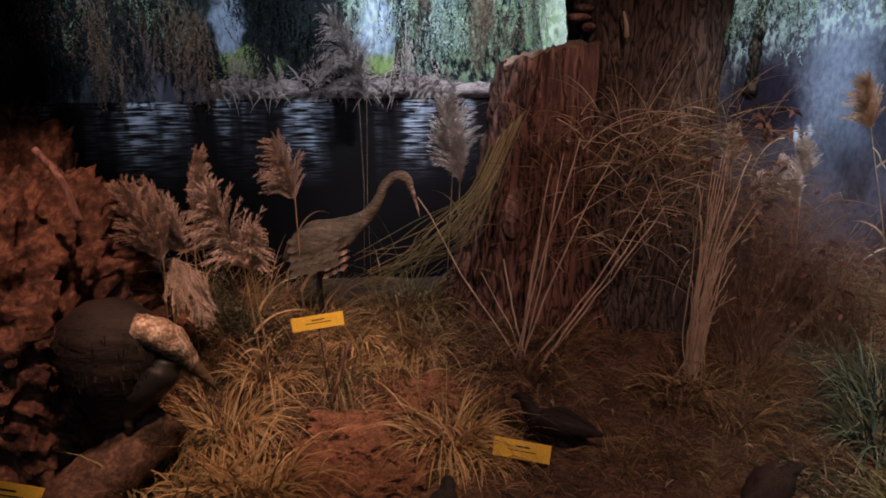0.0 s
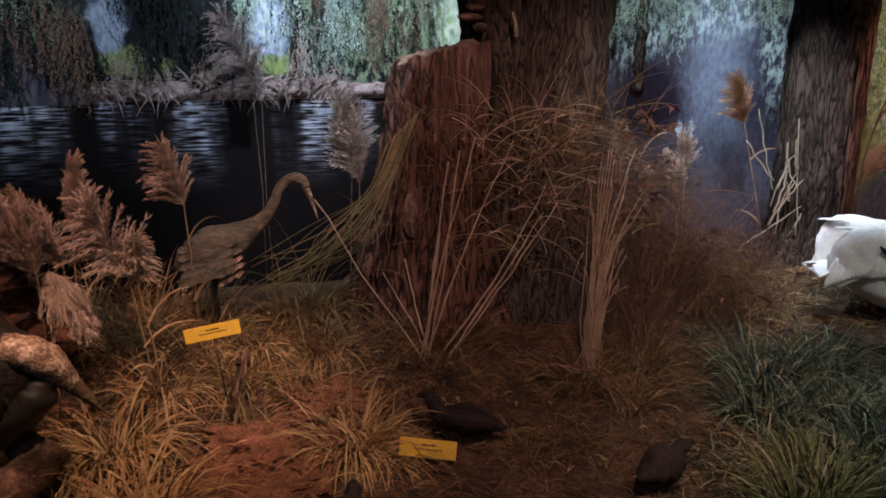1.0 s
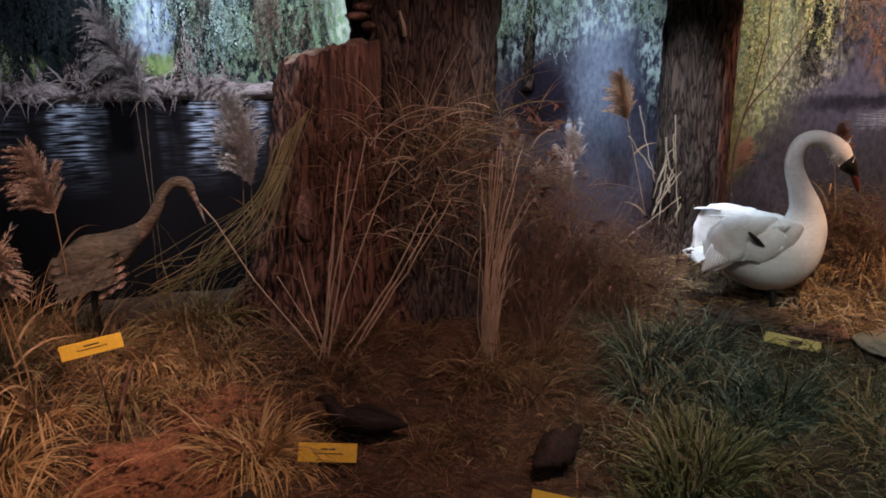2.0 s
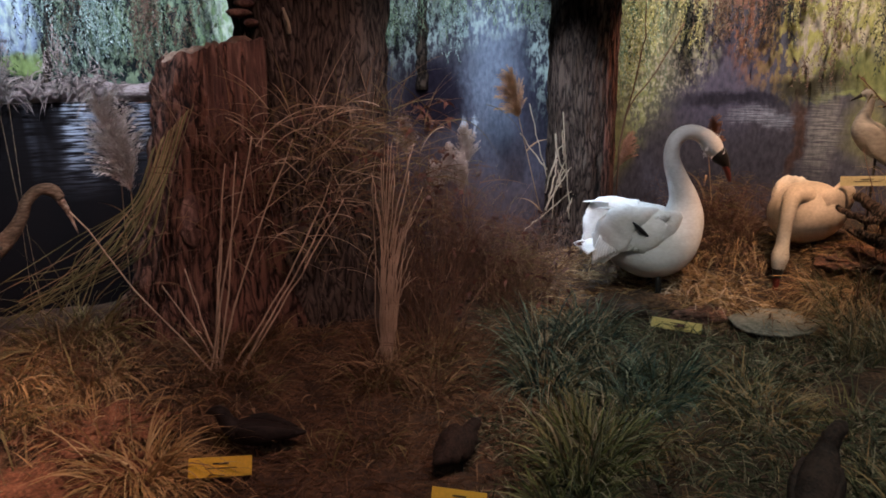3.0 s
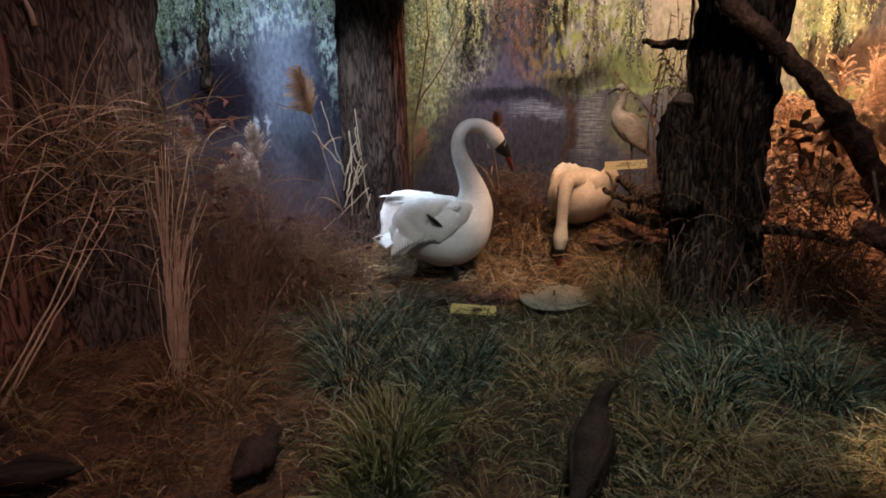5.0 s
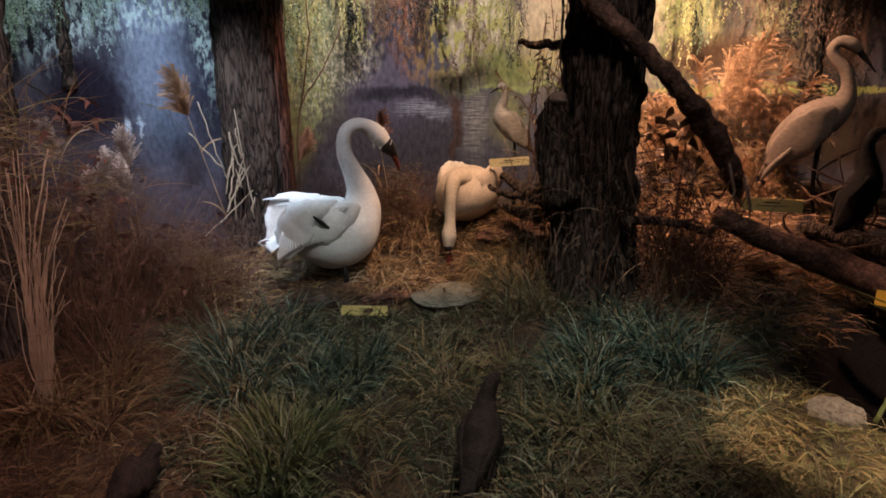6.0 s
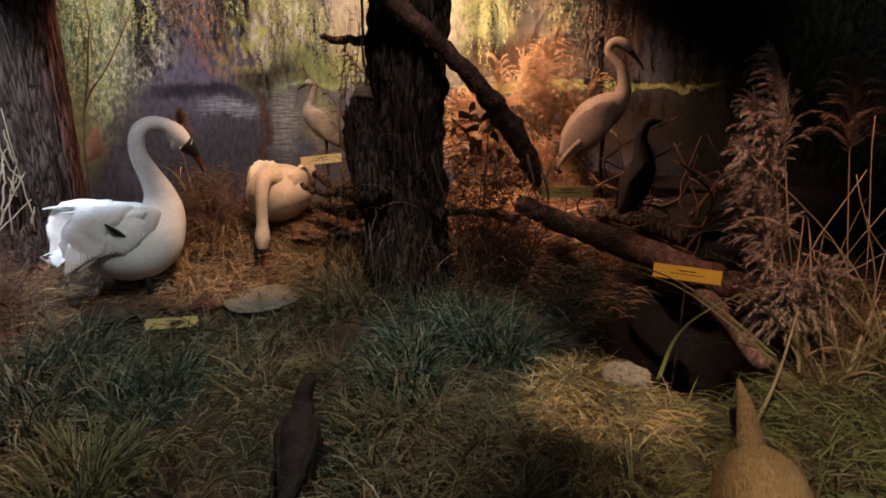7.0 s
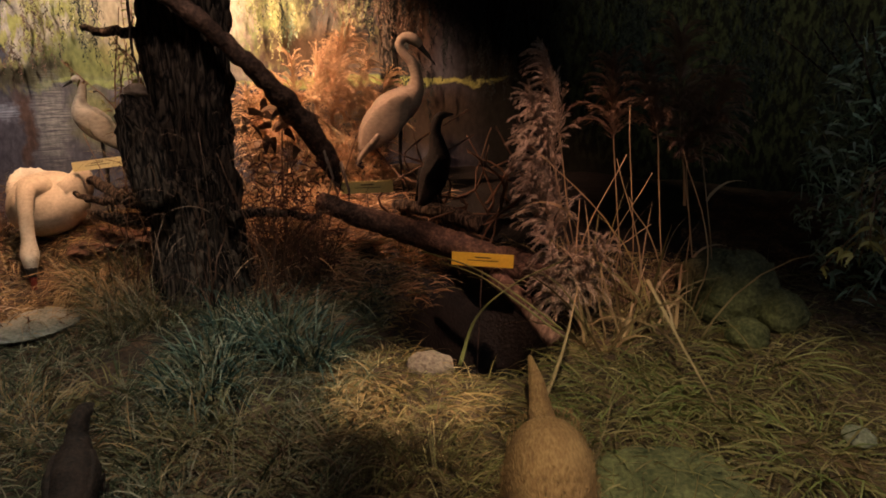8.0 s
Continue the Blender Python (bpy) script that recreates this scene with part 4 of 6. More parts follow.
mound("stone", on(2.66, -1.24, 0.02), (0.06, 0.05, 0.03), STONE, "small flat pale stone in the grass", "stone", 18.0, 0.2, 32, 20)
mound("stone", on(3.35, -1.05, 0.03), (0.10, 0.09, 0.07), MOSS, "mossy stone in the shade", "stone", 19.0, 0.25, 40, 24)
mound("stone", on(3.5, -1.22, 0.04), (0.13, 0.11, 0.10), MOSS, "mossy stone in the shade", "stone", 20.0, 0.25, 40, 24)
mound("boulder", (3.75, -1.05, 0.36), (0.30, 0.26, 0.22), MOSS, "dark mossy boulder among the grass", "rock", 14.0, 0.3, 60, 36)


# ---- logs ----
def log(pts, r0, r1, label, mat=LOG, rough=0.25, seed=1.0, name="log"):
    g = Geo()
    q = smooth_path(pts, 8)
    k = len(q) - 1
    loft(g, q, [r0 + (r1 - r0) * i / k for i in range(k + 1)], None, 18, 0, rough, seed)
    return tagged(part(name, g, mat), label, "log")


log([(-1.42, 1.98, 0.06), (-1.25, 2.16, 0.16), (-1.08, 2.34, 0.34)], 0.11, 0.12, "thick smooth brown log lying on the ground")
log([(3.92, 1.08, 0.76), (3.88, 0.81, 0.68), (3.88, 0.58, 0.615), (3.88, 0.30, 0.53), (3.88, 0.02, 0.44), (3.95, -0.25, 0.38)], 0.052, 0.095, "long fallen grey-brown log across the hollow", seed=4.0)
log([(4.35, 0.75, 0.66), (4.12, 0.42, 0.66), (4.0, 0.2, 0.62)], 0.04, 0.05, "short dark broken log", BARK_DARK, 0.3, 6.0)
log([(3.62, 0.08, 0.46), (3.45, -0.08, 0.38), (3.30, -0.24, 0.26)], 0.045, 0.05, "pale stripped log leaning into the hollow", WOOD, 0.2, 8.0)
log([(-1.42, 2.32, 1.35), (-1.33, 2.30, 1.24), (-1.27, 2.27, 1.10)], 0.012, 0.014, "thin reddish wooden plank on the clay bank", WOOD, 0.1, 2.0, "plank")


# ---- grasses ----
def tuft(x, y, mat, label, count, length, width, spread, droop, rng, lean=0.55, mixed=None, name="grass_tuft"):
    """A tuft: its dense heart, and the longest arching blades one by one."""
    ob = thing(name, (x, y, ground_z(x, y) - 0.02), label, "grass", name + "s")

    def grow(g, stretch):
        a, rr = rng.uniform(0, 6.283), spread * math.sqrt(rng.random())
        b = a + rng.gauss(0, 0.5)
        out = lean * rng.uniform(0.25, 1.3)
        strand(g, (rr * math.cos(a), rr * math.sin(a), 0), (math.cos(b) * out, math.sin(b) * out, 1), length * rng.uniform(0.45, 1.15) * stretch, width * rng.uniform(0.7, 1.3), droop * rng.uniform(0.5, 1.5), 6, 1 if mixed and rng.random() < 0.4 else 0, rng)

    mats = [mat] + ([mixed] if mixed else [])
    g = Geo()
    for _ in range(count):
        grow(g, 1.0)
    part("clump", g, mats, ob)
    for _ in range(7 if count > 180 else 3):
        g = Geo()
        grow(g, 1.25)
        part("blade", g, mats, ob)
    return ob


def build_tufts():
    rng = random.Random(31)
    for x, y, n, ln in [(-0.95, 2.62, 420, 0.42), (-0.72, 2.22, 420, 0.40), (-0.92, 2.28, 260, 0.36), (0.02, 2.62, 480, 0.40), (0.14, 2.50, 160, 0.30), (-0.82, 2.9, 160, 0.32), (-0.15, 3.15, 200, 0.28), (-0.45, 3.2, 160, 0.28)]:
        tuft(x, y, STRAW, "drooping tuft of dry golden grass", n, ln * 1.12, 0.0075, 0.12, 3.3, rng, 0.8)
    for x, y in [(-0.30, 2.78), (-0.42, 2.42), (-0.14, 2.95), (-0.2, 2.6), (-0.5, 2.6)]:
        tuft(x, y, STRAW, "loose dry straw strewn over the peat", 120, 0.26, 0.006, 0.2, 1.6, rng, 2.2, LITTER)
    for x, y, n, ln in [(-1.02, 2.10, 220, 0.38), (-0.5, 2.98, 120, 0.32), (-0.28, 3.42, 160, 0.50), (-0.16, 3.5, 140, 0.55)]:
        tuft(x, y, SEDGE, "arching tuft of grey-green sedge", n, ln * 1.15, 0.008, 0.11, 3.4, rng, 0.8)
    for x, y, n, ln in [(1.12, 2.86, 320, 0.34), (1.3, 2.7, 200, 0.3), (0.95, 2.5, 160, 0.22), (1.45, 2.95, 200, 0.32), (0.75, 2.45, 120, 0.2)]:
        tuft(x, y, LITTER, "low tuft of brown dry sedge", int(n * 0.7), ln, 0.006, 0.13, 2.4, rng, 0.8, SEDGE)
    for x, y, n, ln in [(2.0, 2.75, 520, 0.42), (2.25, 2.75, 420, 0.36), (1.85, 2.5, 420, 0.36), (2.15, 2.4, 420, 0.3), (2.3, 2.2, 360, 0.3), (2.05, 2.1, 320, 0.26), (3.0, 1.25, 380, 0.34), (3.2, 1.05, 360, 0.34), (3.05, 0.85, 320, 0.3), (2.75, 1.2, 320, 0.28), (3.35, 1.3, 260, 0.3)]:
        tuft(x, y, TEAL, "dense tuft of dark blue-green grass", int(n * 0.8), ln, 0.007, 0.16, 2.6, rng, mixed=GREEN)
    for x, y, n, ln in [(1.60, 1.85, 360, 0.30), (1.75, 1.95, 260, 0.26), (1.45, 1.70, 260, 0.24)]:
        tuft(x, y, FRESH, "bright yellow-green grass tuft", n, ln, 0.0085, 0.14, 1.8, rng, mixed=GREEN)
    for _ in range(46):
        az, r = rng.uniform(38, 72), rng.uniform(2.0, 3.5)
        p = polar(az, r, 0)
        if (p.x - 1.94) ** 2 + (p.y - 1.3) ** 2 < 0.05:
            continue
        tuft(p.x, p.y, rng.choice((GREEN, GREEN, SEDGE, LITTER)), "short patchy olive-brown grass tuft", 150, rng.uniform(0.14, 0.26), 0.0065, 0.17, 2.3, rng, 1.0, rng.choice([SEDGE, STRAW, GREEN]))
    for _ in range(46):
        p = polar(rng.uniform(40, 62), rng.uniform(3.95, 4.8), 0)
        if (p.x - 2.9) ** 2 + (p.y - 2.95) ** 2 < 0.16 or (p.x - 3.38) ** 2 + (p.y - 2.58) ** 2 < 0.07:
            continue
        tuft(p.x, p.y, STRAW, "tuft of tangled dry golden straw", 150, rng.uniform(0.26, 0.50), 0.006, 0.15, 3.4, rng, 1.2, LITTER)
    for x, y in [(3.55, 2.25), (3.4, 2.05), (3.7, 2.15), (3.25, 1.9), (3.35, 1.75)]:
        tuft(x, y, GREEN, "olive tuft of nest grass", 260, 0.3, 0.005, 0.14, 2.0, rng, mixed=SEDGE)
    for x, y in [(3.22, 2.66), (3.12, 2.80), (3.32, 2.84), (3.18, 2.94)]:
        tuft(x, y, STRAW, "loose heap of pale straw between the swans", 110, 0.34, 0.007, 0.14, 3.2, rng, 1.6, PALE_STALK)
    for x, y in [(2.96, 2.20), (3.10, 2.12), (3.28, 2.14), (3.02, 2.48), (3.36, 2.40)]:
        tuft(x, y, LITTER, "sparse dry grass round the stone slab", 70, 0.2, 0.005, 0.12, 2.2, rng, 1.6, SEDGE)
    for x, y in [(2.76, 0.32), (2.66, 0.44), (2.88, 0.45), (2.72, 0.16), (2.95, 0.52), (2.6, 0.28)]:
        tuft(x, y, STRAW, "flattened heap of pale straw", 240, 0.22, 0.006, 0.22, 2.0, rng, 3.5)
    for x, y in [(2.3, 0.55), (2.15, 0.75), (2.4, 0.75), (2.2, 0.35), (2.05, 0.5), (2.45, 0.95), (1.95, 0.95), (2.4, 0.2), (2.45, 0.45), (2.5, 0.65), (2.25, 0.1)]:
        tuft(x, y, SEDGE, "matted tuft of brown grass", 260, 0.24, 0.005, 0.16, 2.2, rng, 1.1, LITTER)
    for x, y in [(2.9, -0.55), (2.7, -0.4), (3.05, -0.75), (2.85, -0.95), (3.15, -0.45), (2.74, -0.74), (2.6, -1.12), (3.2, -1.1)]:
        tuft(x, y, SEDGE, "loose lying tuft of olive dry grass", 170, 0.30, 0.006, 0.18, 1.8, rng, 2.4, FRESH)
    for x, y in [(2.78, -0.42), (2.86, -0.68), (2.78, -0.92), (2.58, -1.02), (2.98, -0.82), (2.66, -0.34), (2.92, -0.52), (2.42, -1.05)]:
        tuft(x, y, FRESH, "flattened yellow-green grass round the mossy boulder", 120, 0.24, 0.007, 0.20, 1.6, rng, 3.2, SEDGE)
    # dry matted grass on the bank by the heron and stump
    for _ in range(34):
        p = polar(rng.uniform(-24, 20), rng.uniform(3.0, 3.5), 0)
        tuft(p.x, p.y, rng.choice([LITTER, STRAW, SEDGE]), "matted tuft of withered brown grass", 110, rng.uniform(0.16, 0.30), 0.005, 0.14, 1.8, rng, 1.1, LITTER)
    for _ in range(16):
        p = polar(rng.uniform(-30, -6), rng.uniform(3.3, 4.2), 0)
        tuft(p.x, p.y, SEDGE, "loose tuft of grey sedge by the water", 90, rng.uniform(0.3, 0.5), 0.006, 0.16, 1.5, rng, 0.9, STALK)
    # ground cover
    for name, a0, a1, r0, r1, n, mat, label in [
        ("straw_litter", -40, 40, 1.6, 3.6, 15000, LITTER, "scattered brown straw and leaf litter"),
        ("straw_litter", 34, 64, 3.8, 4.9, 2600, STRAW, "scattered golden straw under the swans"),
        ("straw_litter", 36, 66, 3.9, 4.9, 2600, LITTER, "red-brown leaf litter round the nest"),
        ("short_grass", 30, 80, 1.5, 3.8, 16000, GREEN, "short patchy olive grass"),
        ("straw_litter", 72, 118, 1.6, 4.2, 12000, SEDGE, "scattered olive straw and stems"),
        ("straw_litter", 62, 84, 3.7, 5.0, 5000, PLUME_GOLD, "fallen rust-coloured reed stems"),
    ]:
        g = Geo()
        for _ in range(n):
            az = rng.uniform(a0, a1)
            r = math.sqrt(rng.uniform(r0 * r0, r1 * r1))
            p = polar(az, r, 0)
            if ((p.x - PIT[0]) / 0.50) ** 2 + ((p.y - PIT[1]) / 0.38) ** 2 < 1:
                continue
            if name == "short_grass" and noise.noise(Vector((p.x * 2.6, p.y * 2.6, 5))) < -0.12:
                continue
            up = 0.9 if name == "short_grass" else 0.25
            strand(g, (p.x, p.y, ground_z(p.x, p.y) + 0.004), (rng.uniform(-1, 1), rng.uniform(-1, 1), up * rng.random()), rng.uniform(0.04, 0.15) * (1.6 if mat is STRAW else 1.0), 0.0055, 0.9, 3, rng=rng)
        tagged(part(name, g, mat), label, "ground litter", kind="stuff")


build_tufts()


# ---- reeds ----
def plume(g, base, way, length, rng, fluff=34, droop=0.9, spread=0.5, width=0.0021, slot=0):
    """A feathery reed head: arching side branches that hang to one side, with fine hairs."""
    base, way = Vector(base), Vector(way).normalized()
    s, u = ring_frame(way)
    lean = rng.uniform(0, 6.283)
    bias = Vector((math.cos(lean), math.sin(lean), 0)) * 0.25
    for k in range(int(fluff * 1.7)):
        t = rng.random()
        p = base + way * (length * 0.75 * t)
        a = rng.uniform(0, 6.283)
        d = ((s * math.cos(a) + u * math.sin(a)) * spread * (1.05 - 0.5 * t) + way + bias).normalized()
        ln = length * (0.56 - 0.30 * t) * rng.uniform(0.6, 1.15)
        q, steps = p, 8
        for j in range(steps):
            nq = q + d * ln / steps
            wv = d.cross(Vector((rng.uniform(-1, 1), rng.uniform(-1, 1), rng.uniform(-1, 1)))).normalized() * width * 0.35
            g.add([q - wv, q + wv, nq + wv, nq - wv], [(0, 1, 2, 3)], slot)
            for _ in range(7):
                h = (d * 1.2 + Vector((rng.uniform(-1, 1), rng.uniform(-1, 1), rng.uniform(-1.3, 0.3))) * 0.5).normalized()
                wl = h.cross(Vector((rng.uniform(-1, 1), rng.uniform(-1, 1), rng.uniform(-1, 1)))).normalized() * width * rng.uniform(0.45, 1.0)
                hl = ln * rng.uniform(0.14, 0.34) * (1 - 0.4 * j / steps)
                g.add([q - wl * 0.4, q + h * hl * 0.5 + wl, q + h * hl, q + h * hl * 0.5 - wl], [(0, 1, 2, 3)], slot)
            q = nq
            d = (d + Vector((0, 0, -droop * 0.13))).normalized()


def reed(base, head, tip, mat, label, rng, fluff=40, droop=0.9, spread=0.5, leaves=2, stalk_r=0.004, name="reed"):
    """base: foot of the stalk; head: where the plume begins; tip: where it ends."""
    base, head, tip = Vector(base), Vector(head), Vector(tip)
    ob = thing(name, base, label, "reed", "reeds")
    g = Geo()
    mid = (base + head) / 2 + Vector((rng.gauss(0, 0.015), rng.gauss(0, 0.015), 0))
    stick(g, [Vector((0, 0, -0.05)), mid - base, head - base, head - base + (tip - head) * 0.6], stalk_r, stalk_r * 0.5, 6)
    stalk = part("stalk", g, STALK, ob)
    g = Geo()
    plume(g, head - base, tip - head, (tip - head).length, rng, fluff, droop, spread)
    part("plume", g, mat, ob)
    for _ in range(leaves):
        g = Geo()
        p = (head - base) * rng.uniform(0.25, 0.8)
        strand(g, p, (rng.uniform(-1, 1), rng.uniform(-1, 1), 1.0), rng.uniform(0.2, 0.34), 0.014, 1.6, 7, rng=rng)
        part("leaf", g, STALK, stalk)
    return ob


def build_reeds():
    rng = random.Random(41)
    left = "pale drooping reed plume on a tall stalk"
    russet = "russet feathery reed plume lit amber"
    for base, head, tip, mat, label, fl, dr, sp in [
        ((-1.25, 2.85), (-1.17, 2.68, 0.85), (-1.31, 2.62, 1.21), PLUME, russet, 110, 0.7, 0.55),
        ((-1.15, 2.95), (-1.10, 2.75, 0.87), (-1.27, 2.74, 1.20), PLUME, russet, 100, 0.7, 0.5),
        ((-1.20, 2.75), (-1.10, 2.62, 0.88), (-0.94, 2.58, 0.60), PLUME, russet, 110, 1.0, 1.0),
        ((-1.16, 3.05), (-1.12, 2.92, 0.96), (-1.08, 2.91, 1.32), PLUME, left, 60, 0.3, 0.34),
        ((-0.82, 2.80), (-0.86, 2.76, 0.80), (-1.03, 2.74, 1.22), PLUME, left, 70, 1.3, 0.6),
        ((-0.80, 2.82), (-0.83, 2.76, 0.78), (-0.80, 2.74, 1.02), PLUME, left, 70, 1.6, 0.9),
        ((-0.70, 3.15), (-0.70, 3.10, 1.04), (-0.78, 3.09, 1.37), PLUME, left, 90, 1.0, 0.75),
        ((0.02, 4.05), (0.06, 3.95, 1.10), (-0.02, 3.9, 1.58), PLUME_WHITE, left, 70, 0.9, 0.5),
        ((0.12, 3.95), (0.10, 3.92, 1.0), (0.08, 3.9, 1.45), PLUME_WHITE, left, 60, 1.0, 0.5),
    ]:
        reed((base[0], base[1], ground_z(*base)), head, tip, mat, label, rng, fl, dr, sp)
    for az, z0, z1, lean in ((-6.4, 1.46, 1.86, -1.6), (-7.1, 1.60, 2.15, -2.6)):
        a, b = polar(az, 5.1, z0), polar(az + lean, 5.1, z1)
        reed((a.x, a.y, ground_z(a.x, a.y)), a, b, PLUME_GREY, "tall greyish reed plume standing in the river", rng, 70, 1.4, 0.6, 0, 0.0014)
    for x, y, z in [(1.66, 3.82, 1.37), (2.0, 3.68, 1.31), (1.88, 3.72, 1.2), (1.8, 3.75, 1.1), (1.94, 3.6, 1.14)]:
        reed((x + 0.03, y, ground_z(x, y)), (x, y, z - 0.25), (x + rng.gauss(0, 0.03), y, z), PLUME_WHITE, "whitish fluffy reed plume in the thicket", rng, 84, 0.7, 0.5)
    reed((2.93, 4.15, ground_z(2.93, 4.15)), (2.66, 4.18, 1.30), (2.55, 4.12, 1.66), PLUME_GOLD, "golden reed plume on a bleached stalk", rng, 84, 0.9, 0.6)
    reed((3.2, 4.1, ground_z(3.2, 4.1)), (3.22, 3.75, 0.95), (3.30, 3.72, 1.22), PLUME_RED, "rust-coloured reed plume behind the trunk", rng, 50, 0.8, 0.4)
    reed((3.46, 3.17, ground_z(3.46, 3.17)), (3.46, 3.17, 1.08), (3.47, 3.16, 1.33), PLUME_RED, "rust-coloured reed plume behind the swan", rng, 44, 0.9, 0.4)
    for k in range(34):
        az = 68.5 + 10.5 * ((k * 0.618) % 1.0) + rng.uniform(-0.4, 0.4)
        r = rng.uniform(4.75, 5.1)
        p = polar(az, r, 0)
        z = rng.uniform(0.95, 1.25) if k % 3 == 0 else rng.uniform(1.25, 1.55) + 0.30 * math.exp(-((az - 74.5) / 2.6) ** 2)
        reed((p.x, p.y, ground_z(p.x, p.y)), (p.x, p.y, z - 0.50), (p.x + rng.uniform(-0.1, 0.1), p.y + rng.uniform(-0.22, 0.22), z), PLUME_GOLD, "golden-orange feathery reed plume on a stalk", rng, 26, 1.7, 0.6, 3)
    # curling pinkish plumes: a column, a low cluster, and tall ones coloured as shaded
    column = [((3.80, -0.22, 1.14), (3.75, -0.13, 1.62)), ((3.80, -0.20, 0.98), (3.75, -0.04, 1.42)), ((3.80, -0.22, 0.80), (3.74, -0.02, 1.22)), ((3.78, -0.22, 0.62), (3.70, -0.06, 1.02))]
    cluster = [((3.45, -0.30, 0.42), (3.38, -0.14, 0.80)), ((3.45, -0.32, 0.42), (3.36, -0.46, 0.80)), ((3.44, -0.30, 0.38), (3.34, -0.28, 0.72)), ((3.44, -0.28, 0.36), (3.32, -0.10, 0.62))]
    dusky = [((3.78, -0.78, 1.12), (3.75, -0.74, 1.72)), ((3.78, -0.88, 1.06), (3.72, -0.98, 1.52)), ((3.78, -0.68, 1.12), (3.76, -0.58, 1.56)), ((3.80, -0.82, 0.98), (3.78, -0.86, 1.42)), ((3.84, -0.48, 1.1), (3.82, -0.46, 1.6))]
    for heads, mat, label, fl, sp in ((column, PLUME, "pinkish-brown curling reed plume", 48, 0.46), (cluster, PLUME, "pinkish-brown drooping reed plume near the ground", 42, 0.62), (dusky, PLUME_SHADED, "tall reed plume coloured dark as if in shade", 40, 0.55)):
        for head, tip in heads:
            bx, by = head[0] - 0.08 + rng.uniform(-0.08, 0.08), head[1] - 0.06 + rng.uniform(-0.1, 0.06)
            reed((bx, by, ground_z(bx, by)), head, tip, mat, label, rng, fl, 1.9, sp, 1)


build_reeds()


def bundle(name, label, stems, mat, rng, r0=0.004, r1=0.002):
    """Loose stems that stand or lean together; each one a part."""
    (x, y, z) = stems[0][0]
    ob = thing(name, (x, y, z), label, "dry stems", name + "s")
    for pts in stems:
        g = Geo()
        p = [Vector(q) - Vector((x, y, z)) for q in pts]
        stick(g, p, r0 * rng.uniform(0.7, 1.3), r1, 5, wobble=0.003, rng=rng)
        part("stem", g, mat, ob)
    return ob


def build_stems():
    rng = random.Random(51)
    # upright cut reeds beside the big trunk
    stems = []
    for _ in range(40):
        bx, by, u = 1.19 + rng.gauss(0, 0.045), 2.98 + rng.gauss(0, 0.04), rng.gauss(0, 1)
        tz = rng.uniform(0.45, 1.28)
        tx = 1.225 + 0.05 * tz + u * (0.02 + 0.055 * tz)
        stems.append([(bx, by, 0.06), (1.205 + 0.022 * u, 2.97 + rng.gauss(0, 0.02), 0.36), (1.225 + 0.03 * u, 2.96, 0.36 + (tz - 0.36) * 0.55), (tx, 2.96 + rng.gauss(0, 0.06), tz)])
    bundle("reed_bundle", "tight upright bundle of dry cut reed stalks", stems, PALE_STALK, rng, 0.0036, 0.0020)
    for k in range(3):
        tuft(1.15 + 0.05 * k, 2.93 - 0.02 * k, LITTER, "drooping dry leaves at the foot of the reed bundle", 60, 0.34, 0.007, 0.05, 3.2, rng, 1.0, STALK)
    # fan of leaning stalks in front of the stump
    stems = []
    for tx, ty, tz in [(-0.12, 3.1, 1.05), (0.20, 3.3, 0.62), (0.52, 3.2, 1.2), (0.58, 3.2, 1.25), (0.48, 3.2, 0.85), (0.66, 3.2, 1.32), (0.85, 3.2, 1.3), (1.0, 3.15, 1.08), (0.98, 3.1, 0.95), (0.30, 3.2, 0.72), (1.05, 3.1, 1.0)]:
        bx, by = 0.40 + rng.gauss(0, 0.03), 3.08 + rng.gauss(0, 0.03)
        stems.append([(bx, by, ground_z(bx, by) - 0.02), ((bx + tx) / 2 + rng.gauss(0, 0.02), (by + ty) / 2, (0.15 + tz) / 2), (tx, ty, tz)])
    bundle("leaning_reeds", "fan of leaning dry reed stalks by the stump", stems, PALE_STALK, rng, 0.0055, 0.003)
    # drooping sedge swath from the stump towards the heron
    ob = thing("sedge_swath", (0.30, 3.25, 1.25), "long drooping swath of olive sedge leaves", "sedge")
    for _ in range(38):
        g = Geo()
        u = rng.gauss(0, 0.055)
        pts = [(0.02 + u, 0.0, 0.12 + u), (-0.10 + u, 0, -0.15 + u * 0.7), (-0.30 + u * 1.6, -0.02 + rng.gauss(0, 0.03), -0.40 + rng.gauss(0, 0.04)), (-0.62 + rng.gauss(0, 0.10), -0.05 + rng.gauss(0, 0.06), -0.60 + rng.gauss(0, 0.06))]
        q = smooth_path(pts, 5)
        k = len(q) - 1
        loft(g, q, [0.0070 * (1 - 0.85 * (i / k) ** 2) for i in range(k + 1)], [0.0018] * (k + 1), 6)
        part("sedge_leaf", g, OLIVE if rng.random() < 0.75 else STALK, ob)
    # grassy veil over stump and trunk
    for k, (cx, cy, n, mat) in enumerate([(0.70, 3.28, 90, TWIG), (1.0, 3.30, 130, SEDGE), (1.25, 3.3, 140, LITTER), (0.5, 3.3, 60, LITTER), (1.12, 3.25, 90, PALE_STALK), (1.35, 3.25, 130, SEDGE), (0.85, 3.25, 60, PALE_STALK)]):
        g = Geo()
        for _ in range(n):
            x, z = cx + rng.gauss(0, 0.16), 0.55 + 0.9 * rng.random() ** 0.6
